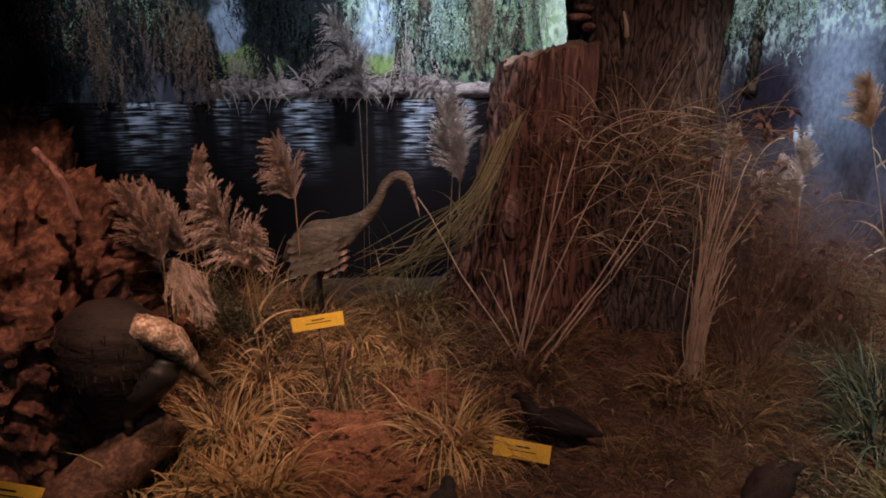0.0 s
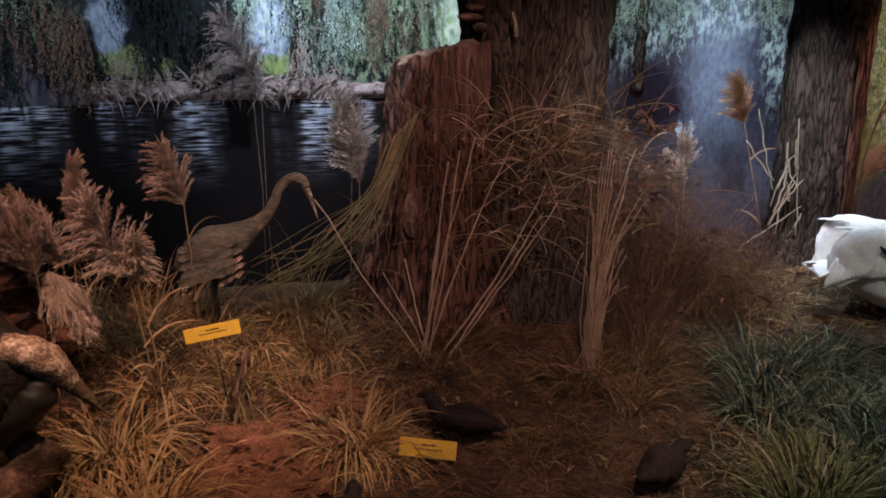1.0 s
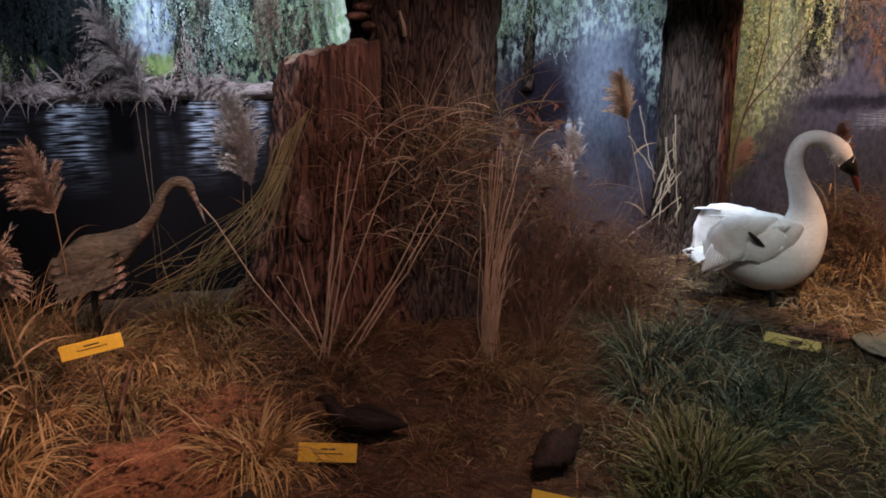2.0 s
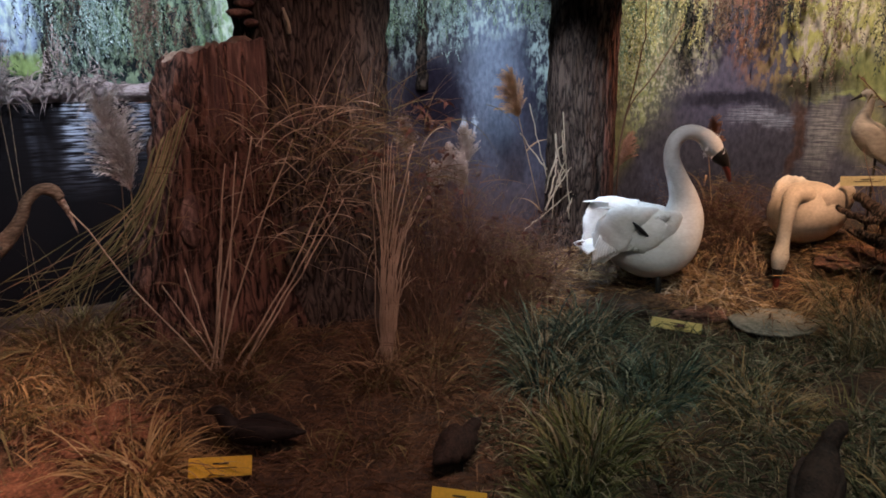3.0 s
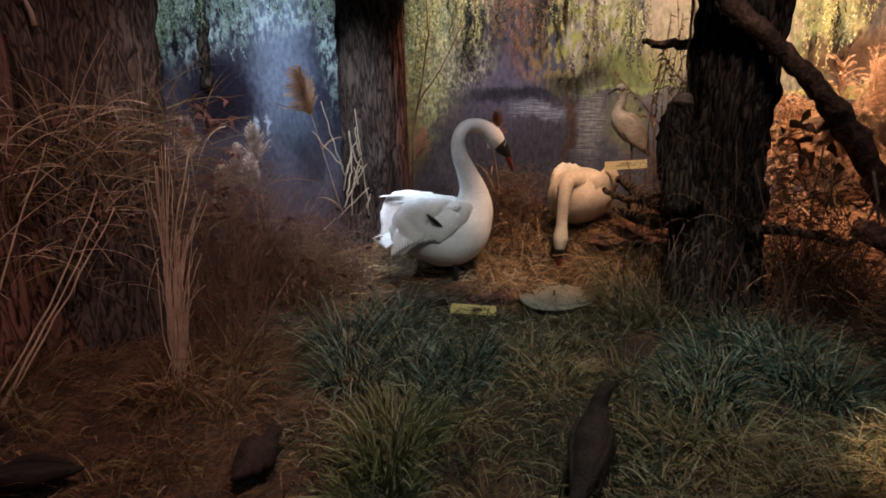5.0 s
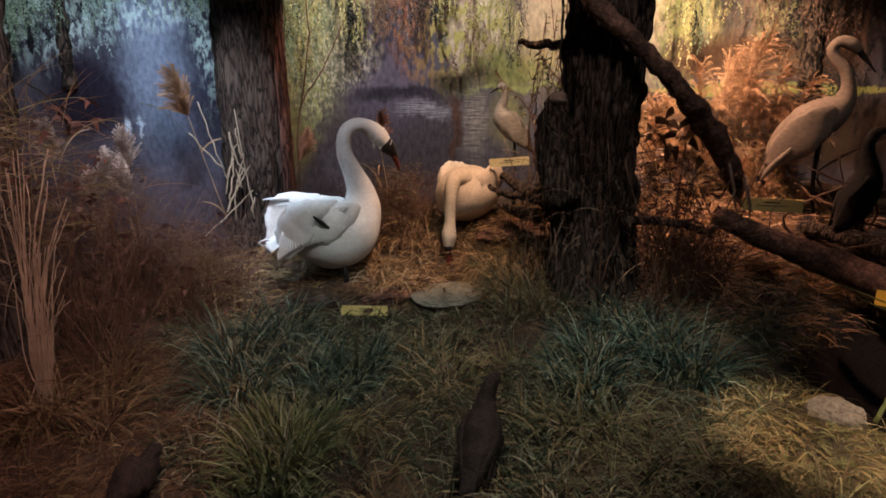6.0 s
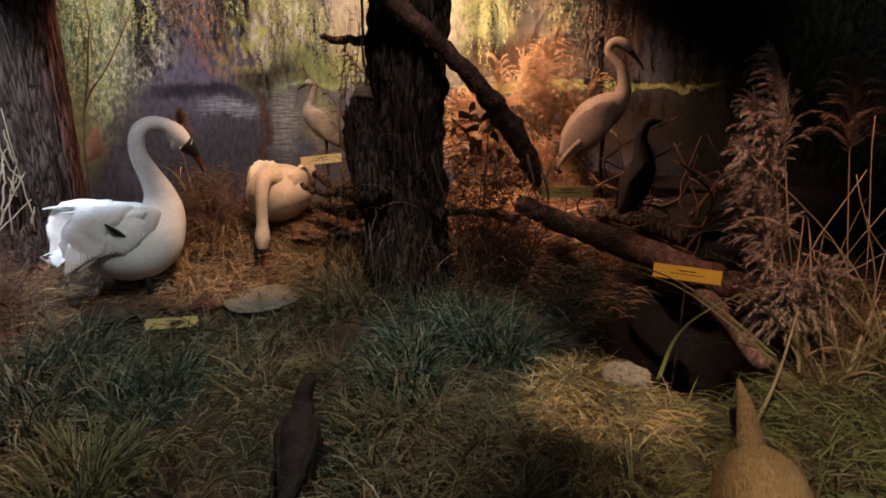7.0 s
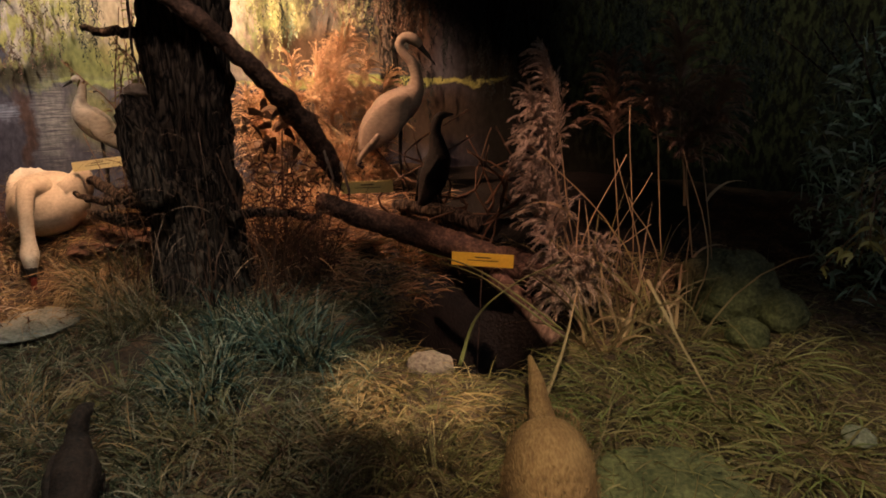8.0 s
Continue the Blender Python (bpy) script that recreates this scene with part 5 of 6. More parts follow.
            strand(g, (x, cy + rng.gauss(0, 0.05), z), (rng.gauss(0, 0.6), rng.gauss(-0.25, 0.2), rng.uniform(-0.2, 1.0)), rng.uniform(0.15, 0.5), 0.0045, rng.uniform(0.2, 1.9), 8, rng=rng)
        tagged(part("climbing_grass", g, mat), "tangle of dry grass hanging over the bark", "dry grass", "climbing grass")
    g = Geo()
    for _ in range(54):
        x, z = rng.uniform(0.7, 1.75), rng.uniform(0.85, 1.45)
        for _ in range(4):
            strand(g, (x, 3.25 + rng.gauss(0, 0.05), z), (rng.gauss(0, 1), rng.gauss(-0.4, 0.3), rng.gauss(0, 0.8)), rng.uniform(0.03, 0.07), 0.022, 1.5, 3, rng=rng)
    tagged(part("withered_leaves", g, BROWN_LEAF), "clusters of withered red-brown leaves on the tangle", "leaves", kind="stuff")
    # dry thicket between trunk and swan
    for k in range(34):
        x, y = (rng.uniform(1.35, 2.45), rng.uniform(3.0, 3.75)) if k < 24 else rng.choice(((3.35, 3.35), (3.6, 3.2), (3.5, 3.0), (4.1, 2.3), (4.2, 1.9), (3.9, 1.25), (3.75, 1.15), (3.25, 3.55)))
        g = Geo()
        for _ in range(70):
            strand(g, (rng.gauss(0, 0.07), rng.gauss(0, 0.07), 0), (rng.gauss(0, 0.3), rng.gauss(0, 0.3), 1), rng.uniform(0.35, 0.95) * (1.0 if x < 2.0 else 0.5), 0.004, rng.uniform(0.2, 1.0), 7, rng=rng)
        for _ in range(240):
            strand(g, (rng.gauss(0, 0.12), rng.gauss(0, 0.12), rng.uniform(0.1, 0.8) * (1.0 if x < 2.0 else 0.55)), (rng.gauss(0, 1), rng.gauss(0, 1), rng.gauss(0.2, 0.8)), rng.uniform(0.04, 0.16), 0.003, 0.8, 3, 1, rng)
        ob = part("dry_shrub", g, [TWIG, rng.choice((LITTER, BROWN_LEAF, LITTER, TWIG, SEDGE))])
        ob.location = on(x, y, -0.02)
        tagged(ob, "fine-twigged dry brown shrub", "shrub", "dry shrubs")
    for x, y in ((3.42, 3.28), (3.55, 3.12), (3.50, 3.34), (3.66, 3.02), (3.36, 3.08), (3.72, 3.16)):
        g = Geo()
        for _ in range(110):
            strand(g, (rng.gauss(0, 0.10), rng.gauss(0, 0.10), 0), (rng.gauss(0, 0.5), rng.gauss(0, 0.5), 1), rng.uniform(0.15, 0.38), 0.004, rng.uniform(0.4, 1.6), 6, rng=rng)
        for _ in range(160):
            strand(g, (rng.gauss(0, 0.13), rng.gauss(0, 0.13), rng.uniform(0.05, 0.30)), (rng.gauss(0, 1), rng.gauss(0, 1), rng.gauss(0.1, 0.7)), rng.uniform(0.04, 0.12), 0.004, 0.8, 3, 1, rng)
        ob = part("dry_shrub", g, [TWIG, BROWN_LEAF])
        ob.location = on(x, y, -0.02)
        tagged(ob, "low dark red-brown brush at the water's edge", "shrub", "dry shrubs")
    g = Geo()
    for _ in range(90):
        x, y = rng.uniform(1.35, 2.5), rng.uniform(2.95, 3.7)
        z = ground_z(x, y) + rng.uniform(0.15, 0.75) * (1.0 if x < 2.0 else 0.6)
        for _ in range(3):
            strand(g, (x, y, z), (rng.gauss(0, 1), rng.gauss(-0.3, 0.5), rng.gauss(0, 0.8)), rng.uniform(0.025, 0.06), 0.018, 1.4, 3, rng=rng)
    tagged(part("withered_leaves", g, BROWN_LEAF), "withered dark red leaves caught in the thicket", "leaves", kind="stuff")
    # bleached broken sticks beside the second trunk
    stems = [[(2.80, 3.95, 0.75), (2.74, 4.0, 1.05), (2.67, 4.05, 1.40)], [(2.62, 3.75, 0.70), (2.72, 3.75, 0.85), (2.82, 3.74, 0.98)], [(2.82, 3.75, 0.62), (2.80, 3.76, 0.9), (2.77, 3.78, 1.35)], [(2.72, 3.8, 1.2), (2.76, 3.79, 1.0), (2.83, 3.76, 0.9)], [(2.4, 3.7, 0.56), (2.6, 3.72, 0.68), (2.8, 3.7, 0.82)], [(2.70, 3.8, 0.62), (2.74, 3.8, 0.85), (2.84, 3.78, 1.15)], [(2.66, 3.82, 0.8), (2.74, 3.8, 1.08), (2.78, 3.79, 1.12)]]
    for _ in range(8):
        x, y, z = 2.74 + rng.gauss(0, 0.07), 3.76 + rng.gauss(0, 0.02), rng.uniform(0.6, 1.1)
        dx, dz = rng.gauss(0, 0.09), rng.uniform(0.08, 0.28)
        stems.append([(x, y, z), (x + dx * 0.5, y, z + dz * 0.5), (x + dx, y, z + dz)])
    bundle("bleached_sticks", "pale bleached broken sticks against the trunk", stems, BLEACHED, rng, 0.0062, 0.0035)
    # bare twigs behind the second trunk
    stems = [[(3.2, 3.75, 0.7), (3.24, 3.72, 1.3), (3.38, 3.6, 1.6), (3.5, 3.5, 1.9)], [(3.24, 3.72, 1.3), (3.3, 3.65, 1.75), (3.28, 3.62, 2.1)]]
    bundle("bare_branch", "thin dark bare branch", stems, TWIG, rng, 0.008, 0.004)
    # twigs about the dead tree
    stems = []
    for _ in range(34):
        bx, by = rng.uniform(3.35, 3.85), rng.uniform(0.95, 2.2)
        x0, y0, z0 = on(bx, by, -0.02)
        stems.append([(x0, y0, z0), (x0 + rng.gauss(0, 0.06), y0 + rng.gauss(0, 0.06), z0 + 0.3), (x0 + rng.gauss(0, 0.15), y0 + rng.gauss(0, 0.15), z0 + rng.uniform(0.4, 0.9))])
    bundle("twig_thicket", "thin dark twigs round the dead tree", stems, TWIG, rng, 0.005, 0.002)
    g = Geo()
    for _ in range(260):
        a, z = rng.uniform(2.2, 5.6), rng.uniform(0.35, 1.25)
        p = (3.65 + 0.30 * math.cos(a), 1.66 + 0.30 * math.sin(a), z)
        strand(g, p, (0.5 * math.cos(a) + rng.gauss(0, 0.4), 0.5 * math.sin(a) + rng.gauss(0, 0.6), rng.uniform(-0.6, 1.0)), rng.uniform(0.1, 0.38), 0.004, rng.uniform(1, 3), 7, rng=rng)
    tagged(part("climbing_grass", g, TWIG), "tangle of dry twigs hanging round the dead trunk", "dry grass", "climbing grass")
    stems = []
    for _ in range(22):
        bx, by = rng.uniform(4.05, 4.45), rng.uniform(2.10, 2.46)
        stems.append([(bx, by, 0.6), (bx + rng.gauss(0, 0.05), by + rng.gauss(0, 0.05), 1.2), (bx + rng.gauss(0, 0.12), by + rng.gauss(0, 0.12), rng.uniform(1.5, 2.2))])
    thicket = bundle("twig_thicket", "dark upright leafy twigs by the water", stems, TWIG, rng, 0.006, 0.003)
    for pts in stems:
        g = Geo()
        a, b, c = [Vector(q) - thicket.location for q in pts]
        for _ in range(16):
            u = rng.random()
            p = b + (c - b) * u
            strand(g, p, (rng.gauss(0, 1), rng.gauss(0, 1), rng.gauss(0.1, 0.6)), rng.uniform(0.03, 0.075), 0.012, 1.2, 4, 0 if rng.random() < 0.6 else 1, rng)
        part("foliage", g, [OLIVE, WILLOW_BROWN], thicket, "olive and brown narrow leaves")
    g = Geo()
    for _ in range(420):
        x, y = rng.uniform(3.72, 4.5), rng.uniform(0.95, 1.6)
        strand(g, (x, y, ground_z(x, y) + rng.uniform(0.0, 0.14)), (rng.gauss(0, 1), rng.gauss(0, 1), rng.uniform(-0.1, 0.5)), rng.uniform(0.12, 0.42), 0.007, 0.8, 5, rng=rng)
    tagged(part("fallen_stems", g, PLUME_GOLD), "rust-orange broken reed stems lying in a heap", "dry stems", kind="stuff")
    g = Geo()
    for _ in range(46):
        strand(g, (3.98 + rng.gauss(0, 0.10), 1.30 + rng.gauss(0, 0.10), 1.20 + rng.gauss(0, 0.09)), (rng.gauss(0, 1), rng.gauss(0, 1), rng.gauss(-0.3, 0.6)), rng.uniform(0.05, 0.12), 0.045, 1.4, 4, rng=rng)
    stick(g, [(3.95, 1.32, 0.5), (3.96, 1.31, 0.9), (3.99, 1.29, 1.25)], 0.008, 0.004, 6)
    tagged(part("withered_leaves", g, LITTER), "large curled tan dead leaves on a twig", "leaves")
    stems = []
    for _ in range(26):
        x, y = rng.uniform(4.05, 4.75), rng.uniform(-0.2, 0.75)
        x0, y0, z0 = on(x, y, 0.0)
        stems.append([(x0, y0, z0), (x0 + rng.gauss(0, 0.08), y0 + rng.gauss(0, 0.12), z0 + rng.uniform(0.05, 0.25)), (x0 + rng.gauss(0, 0.14), y0 + rng.gauss(0, 0.25), z0 + rng.uniform(0.1, 0.6))])
    bundle("broken_sticks", "dark broken sticks heaped behind the fallen log", stems, TWIG, rng, 0.010, 0.004)
    # long yellow blades over the hollow
    ob = thing("sedge_clump", (3.2, -0.2, 0.4), "long arching yellow-green sedge blades over the hollow", "sedge")
    for pts in [[(3.15, -0.26, 0.38), (3.2, -0.05, 0.52), (3.3, 0.15, 0.60), (3.4, 0.40, 0.64)], [(3.1, -0.28, 0.36), (3.18, -0.05, 0.50), (3.28, 0.12, 0.57), (3.36, 0.3, 0.60)], [(3.0, 0.16, 0.26), (3.1, 0.10, 0.44), (3.2, -0.05, 0.56), (3.3, -0.25, 0.64)], [(2.75, -0.18, 0.2), (2.95, -0.26, 0.36), (3.2, -0.32, 0.56)], [(3.2, -0.6, 0.6), (3.0, -0.72, 0.4), (2.8, -0.85, 0.2)]]:
        g = Geo()
        q = [Vector(p) - Vector((3.2, -0.2, 0.4)) for p in smooth_path(pts, 6)]
        k = len(q) - 1
        loft(g, q, [0.010 * (1 - 0.7 * i / k) for i in range(k + 1)], [0.003] * (k + 1), 6)
        part("blade", g, FRESH if len(pts) == 4 else STALK, ob)
    # stalks and leaves in the clump at the end
    stems = []
    for _ in range(10):
        bx, by = rng.uniform(3.25, 3.7), rng.uniform(-0.9, -0.35)
        x0, y0, z0 = on(bx, by, -0.02)
        stems.append([(x0, y0, z0), (x0 + rng.gauss(0.02, 0.05), y0 + rng.gauss(0, 0.06), z0 + 0.35), (x0 + rng.gauss(0.05, 0.12), y0 + rng.gauss(0, 0.16), z0 + rng.uniform(0.5, 1.0))])
    bundle("reed_stalks", "dry reed stalks standing in a loose clump", stems, STALK, rng, 0.0042, 0.002)
    for x, y in ((3.3, -0.45), (3.45, -0.6), (3.35, -0.75), (3.55, -0.4)):
        tuft(x, y, SEDGE, "loose tuft of arching reed leaves", 18, 0.62, 0.012, 0.10, 1.4, rng, 0.7, STALK)
    for x, y in ((3.85, 1.38), (3.78, 1.25), (3.8, 1.08)):
        g = Geo()
        for _ in range(60):
            strand(g, (rng.gauss(0, 0.05), rng.gauss(0, 0.05), 0), (rng.gauss(0, 0.3), rng.gauss(0, 0.3), 1), rng.uniform(0.3, 0.8), 0.005, rng.uniform(0.4, 1.6), 7, rng=rng)
        for _ in range(120):
            strand(g, (rng.gauss(0, 0.10), rng.gauss(0, 0.10), rng.uniform(0.1, 0.7)), (rng.gauss(0, 1), rng.gauss(0, 1), rng.gauss(0, 0.8)), rng.uniform(0.03, 0.08), 0.010, 1.2, 3, 1, rng)
        ob = part("dry_shrub", g, [TWIG, BROWN_LEAF])
        ob.location = on(x, y, -0.02)
        tagged(ob, "red-brown withered shrub beside the dead tree", "shrub", "dry shrubs")
    g = Geo()
    for _ in range(2600):
        a = Vector((rng.gauss(0, 1), rng.gauss(0, 1), rng.gauss(0, 1))).normalized() * rng.uniform(0.5, 1.0)
        strand(g, (3.75 + a.x * 0.4, -1.75 + a.y * 0.45, 1.0 + a.z * 0.75), (rng.gauss(0, 1), rng.gauss(0, 1), rng.gauss(-0.4, 0.7)), rng.uniform(0.04, 0.10), 0.014, 1.0, 3, rng=rng)
    ob = thing("bush", on(3.75, -1.75), "dark green leafy bush at the edge", "bush")
    g.v = [(x - ob.location.x, y - ob.location.y, z - ob.location.z) for x, y, z in g.v]
    part("leaves", g, WILLOW, ob)
    for _ in range(16):
        g = Geo()
        stick(g, [(0, 0, -0.05), (rng.gauss(0, 0.1), rng.gauss(0, 0.1), 0.5), (rng.gauss(0, 0.3), rng.gauss(0, 0.3), 1.2)], 0.012, 0.004, 6, wobble=0.01, rng=rng)
        part("branch", g, BARK_DARK, ob)


build_stems()


# ---- mounted birds and otter: each one plain figure ----
def figure(name, at, rz, label, category, build, mats, size=1.0):
    g = Geo()
    build(g)
    ob = part(name, g, mats)
    ob.matrix_basis = pose(*at, 0, 0, rz) @ Matrix.Scale(size, 4)
    return tagged(ob, label, category)


def quills(g, x0, y, z0, x1, z1, rows, slot, rng, ln=0.16, w=0.035, out=0.0):
    """Overlapping flat feathers laid from front to back on one side."""
    for i in range(rows):
        t = i / max(1, rows - 1)
        for k in range(5):
            p = Vector((x0 + (x1 - x0) * t, y * (1 + 0.10 * k), z0 + (z1 - z0) * t - 0.035 * k))
            d = Vector((-1, out * (1 if y > 0 else -1), -0.35 - 0.1 * k + rng.gauss(0, 0.05))).normalized()
            s = d.cross(Vector((0, 1 if y > 0 else -1, 0.15))).normalized() * w
            n = d.cross(s).normalized() * 0.006
            g.add([p - s * 0.6, p + s * 0.6, p + d * ln * 0.7 + s, p + d * ln + n, p + d * ln * 0.7 - s, p + d * ln * 0.4 + n * 2], [(0, 1, 5), (1, 2, 5), (2, 3, 5), (3, 4, 5), (4, 0, 5)], slot)


def swan_upright(g):
    rng = random.Random(3)
    body(g, [(-0.38, 0, 0.40, 0.02, 0.015), (-0.30, 0, 0.39, 0.09, 0.075), (-0.18, 0, 0.37, 0.16, 0.165), (-0.04, 0, 0.365, 0.195, 0.222), (0.08, 0, 0.395, 0.185, 0.215), (0.165, 0, 0.50, 0.135, 0.142), (0.172, 0, 0.62, 0.088, 0.092), (0.13, 0, 0.74, 0.062, 0.064), (0.085, 0, 0.85, 0.049, 0.051), (0.078, 0, 0.94, 0.045, 0.045), (0.112, 0, 1.008, 0.044, 0.044), (0.18, 0, 1.032, 0.044, 0.044), (0.26, 0, 1.010, 0.046, 0.048), (0.322, 0, 0.955, 0.052, 0.058), (0.368, 0, 0.895, 0.038, 0.044)], 0, 26, 6)
    body(g, [(0.352, 0, 0.918, 0.044, 0.048), (0.384, 0, 0.880, 0.045, 0.049), (0.418, 0, 0.838, 0.030, 0.028), (0.436, 0, 0.800, 0.022, 0.016)], 2, 14, 4)
    body(g, [(0.365, 0, 0.935, 0.012, 0.010), (0.398, 0, 0.905, 0.020, 0.020), (0.412, 0, 0.875, 0.010, 0.010)], 2, 10, 3)
    body(g, [(0.418, 0, 0.83, 0.026, 0.020), (0.442, 0, 0.775, 0.024, 0.014), (0.456, 0, 0.725, 0.014, 0.007)], 1, 12, 4)
    for s in (1, -1):
        # folded wing: shoulder, raised secondaries, hanging primaries
        body(g, [(0.11, s * 0.10, 0.54, 0.02, 0.03), (0.03, s * 0.125, 0.51, 0.055, 0.085), (-0.07, s * 0.14, 0.475, 0.068, 0.13), (-0.17, s * 0.145, 0.45, 0.058, 0.125), (-0.26, s * 0.14, 0.41, 0.030, 0.07), (-0.32, s * 0.13, 0.36, 0.006, 0.02)], 0, 18, 5, 0.12, s)
        body(g, [(-0.05, s * 0.13, 0.57, 0.03, 0.04), (-0.16, s * 0.16, 0.56, 0.045, 0.065), (-0.26, s * 0.165, 0.54, 0.04, 0.095), (-0.315, s * 0.15, 0.48, 0.030, 0.115), (-0.352, s * 0.13, 0.39, 0.022, 0.09), (-0.385, s * 0.11, 0.29, 0.008, 0.03)], 0, 18, 5, 0.16, s + 4)
        for row in range(3):
            for k in range(7):
                u = k / 6
                p = Vector((0.0 - 0.20 * u - 0.015 * row, s * (0.200 - 0.02 * u), 0.575 - 0.06 * row - 0.02 * u))
                q = Vector((-0.72, -s * 0.10, -0.55 - 0.12 * row + rng.gauss(0, 0.06))).normalized()
                ln = 0.075 + 0.02 * row
                body(g, [(*p, 0.003, 0.016), (*(p + q * ln * 0.6), 0.004, 0.021), (*(p + q * ln), 0.001, 0.006)], 0, 6, 2)
        for k in range(9):
            p = Vector((-0.24 - 0.017 * k, s * (0.19 - 0.007 * k), 0.50 - 0.006 * k))
            q = Vector((-0.42 + 0.02 * k, -s * 0.08, -0.9)).normalized()
            body(g, [(*p, 0.004, 0.018), (*(p + q * 0.10), 0.005, 0.025), (*(p + q * (0.15 + 0.004 * k)), 0.002, 0.007)], 0, 8, 3)
        for k in range(4):
            p = Vector((-0.26 - 0.02 * k, s * 0.12, 0.60))
            body(g, [(*p, 0.02, 0.006), (p.x - 0.06, p.y, p.z + 0.014, 0.024, 0.005), (p.x - 0.10, p.y, p.z + 0.012, 0.006, 0.002)], 0, 8, 3)
        # dark strip stands in for the shadow in the wing fold
        body(g, [(-0.130, s * 0.205, 0.455, 0.004, 0.006), (-0.18, s * 0.217, 0.495, 0.007, 0.014), (-0.225, s * 0.208, 0.54, 0.003, 0.004)], 2, 8, 3)
        stick(g, [(0.0, s * 0.07, 0.20), (0.015, s * 0.07, 0.08), (0.0, s * 0.07, 0.0)], 0.022, 0.014, 8, 2)
        body(g, [(-0.03, s * 0.07, 0.006, 0.008, 0.006), (0.04, s * 0.07, 0.010, 0.03, 0.008), (0.11, s * 0.07, 0.006, 0.05, 0.004)], 2, 10, 3)
    # tail fan and ruffled nape
    for k in range(9):
        a = -0.5 + k / 8
        body(g, [(-0.34, 0.12 * a, 0.39, 0.02, 0.004), (-0.42, 0.22 * a, 0.37, 0.022, 0.004), (-0.47, 0.28 * a, 0.345, 0.006, 0.002)], 0, 6, 3)
    for _ in range(110):
        p = Vector((0.31 + rng.gauss(0, 0.03), rng.gauss(0, 0.026), 0.965 + rng.gauss(0, 0.03)))
        strand(g, p, (rng.gauss(-0.1, 0.5), rng.gauss(0, 0.5), rng.choice([-0.7, 0.8])), 0.042, 0.005, 0.4, 3, 0, rng)


def swan_feeding(g):
    body(g, [(-0.36, 0, 0.37, 0.02, 0.015), (-0.27, 0, 0.375, 0.13, 0.10), (-0.12, 0, 0.345, 0.205, 0.178), (0.03, 0, 0.335, 0.218, 0.192), (0.15, 0, 0.355, 0.175, 0.175), (0.22, 0, 0.395, 0.11, 0.12), (0.26, 0, 0.43, 0.06, 0.06)], 0, 26, 6)
    body(g, [(0.06, 0.0, 0.40, 0.14, 0.12), (0.18, 0.02, 0.455, 0.085, 0.080), (0.275, 0.03, 0.460, 0.054, 0.052), (0.335, 0.04, 0.395, 0.043, 0.042), (0.360, 0.04, 0.29, 0.038, 0.038), (0.372, 0.04, 0.19, 0.038, 0.038), (0.385, 0.04, 0.115, 0.049, 0.052), (0.395, 0.04, 0.05, 0.036, 0.040), (0.40, 0.04, 0.01, 0.022, 0.022)], 0, 18, 6)
    body(g, [(0.397, 0.04, 0.045, 0.034, 0.037), (0.402, 0.04, -0.015, 0.024, 0.022)], 2, 12, 4)
    body(g, [(0.402, 0.04, 0.0, 0.024, 0.02), (0.406, 0.04, -0.11, 0.014, 0.010)], 1, 12, 4)
    for s in (1, -1):
        body(g, [(0.12, s * 0.14, 0.42, 0.03, 0.05), (-0.03, s * 0.175, 0.43, 0.045, 0.10), (-0.18, s * 0.155, 0.43, 0.05, 0.10), (-0.30, s * 0.10, 0.39, 0.035, 0.06), (-0.38, s * 0.05, 0.35, 0.010, 0.02)], 0, 16, 5, 0.25, s)
        stick(g, [(0.02, s * 0.08, 0.2), (0.03, s * 0.08, 0.08), (0.02, s * 0.08, -0.03)], 0.02, 0.013, 8, 2)


def long_legs(g, x, y, top, slot, foot=0.05):
    stick(g, [(x, y, top), (x - 0.012, y, top * 0.5), (x + 0.004, y, 0.0)], 0.011, 0.007, 7, slot)
    for a in (-0.5, 0, 0.5):
        stick(g, [(x, y, 0.005), (x + foot * math.cos(a), y + foot * math.sin(a), 0.003)], 0.006, 0.003, 5, slot)


def heron_stooping(g):
    rng = random.Random(6)
    body(g, [(-0.16, 0, 0.36, 0.01, 0.01), (-0.11, 0, 0.40, 0.05, 0.05), (0.0, 0, 0.43, 0.085, 0.095), (0.10, 0, 0.46, 0.075, 0.085), (0.18, 0, 0.51, 0.045, 0.05), (0.22, 0, 0.54, 0.035, 0.035)], 0, 20, 6, 0.12)
    body(g, [(0.16, 0, 0.49, 0.045, 0.05), (0.24, 0, 0.55, 0.032, 0.035), (0.30, 0, 0.63, 0.025, 0.026), (0.33, 0, 0.70, 0.023, 0.024), (0.38, 0, 0.745, 0.025, 0.024), (0.43, 0, 0.74, 0.028, 0.028), (0.46, 0, 0.70, 0.018, 0.02)], 1, 14, 6)
    body(g, [(0.445, 0, 0.72, 0.018, 0.02), (0.475, 0, 0.65, 0.011, 0.012), (0.505, 0, 0.54, 0.002, 0.002)], 2, 10, 4)
    for s in (1, -1):
        body(g, [(0.12, s * 0.07, 0.48, 0.012, 0.03), (0.0, s * 0.09, 0.45, 0.02, 0.07), (-0.11, s * 0.07, 0.40, 0.015, 0.05), (-0.18, s * 0.03, 0.34, 0.004, 0.01)], 0, 12, 5, 0.2, s)
        quills(g, 0.10, s * 0.085, 0.50, -0.08, 0.45, 6, 0, rng, 0.075, 0.018)
        quills(g, 0.14, s * 0.06, 0.46, 0.06, 0.42, 3, 4, rng, 0.05, 0.012)
        long_legs(g, 0.0, s * 0.04, 0.36, 3)


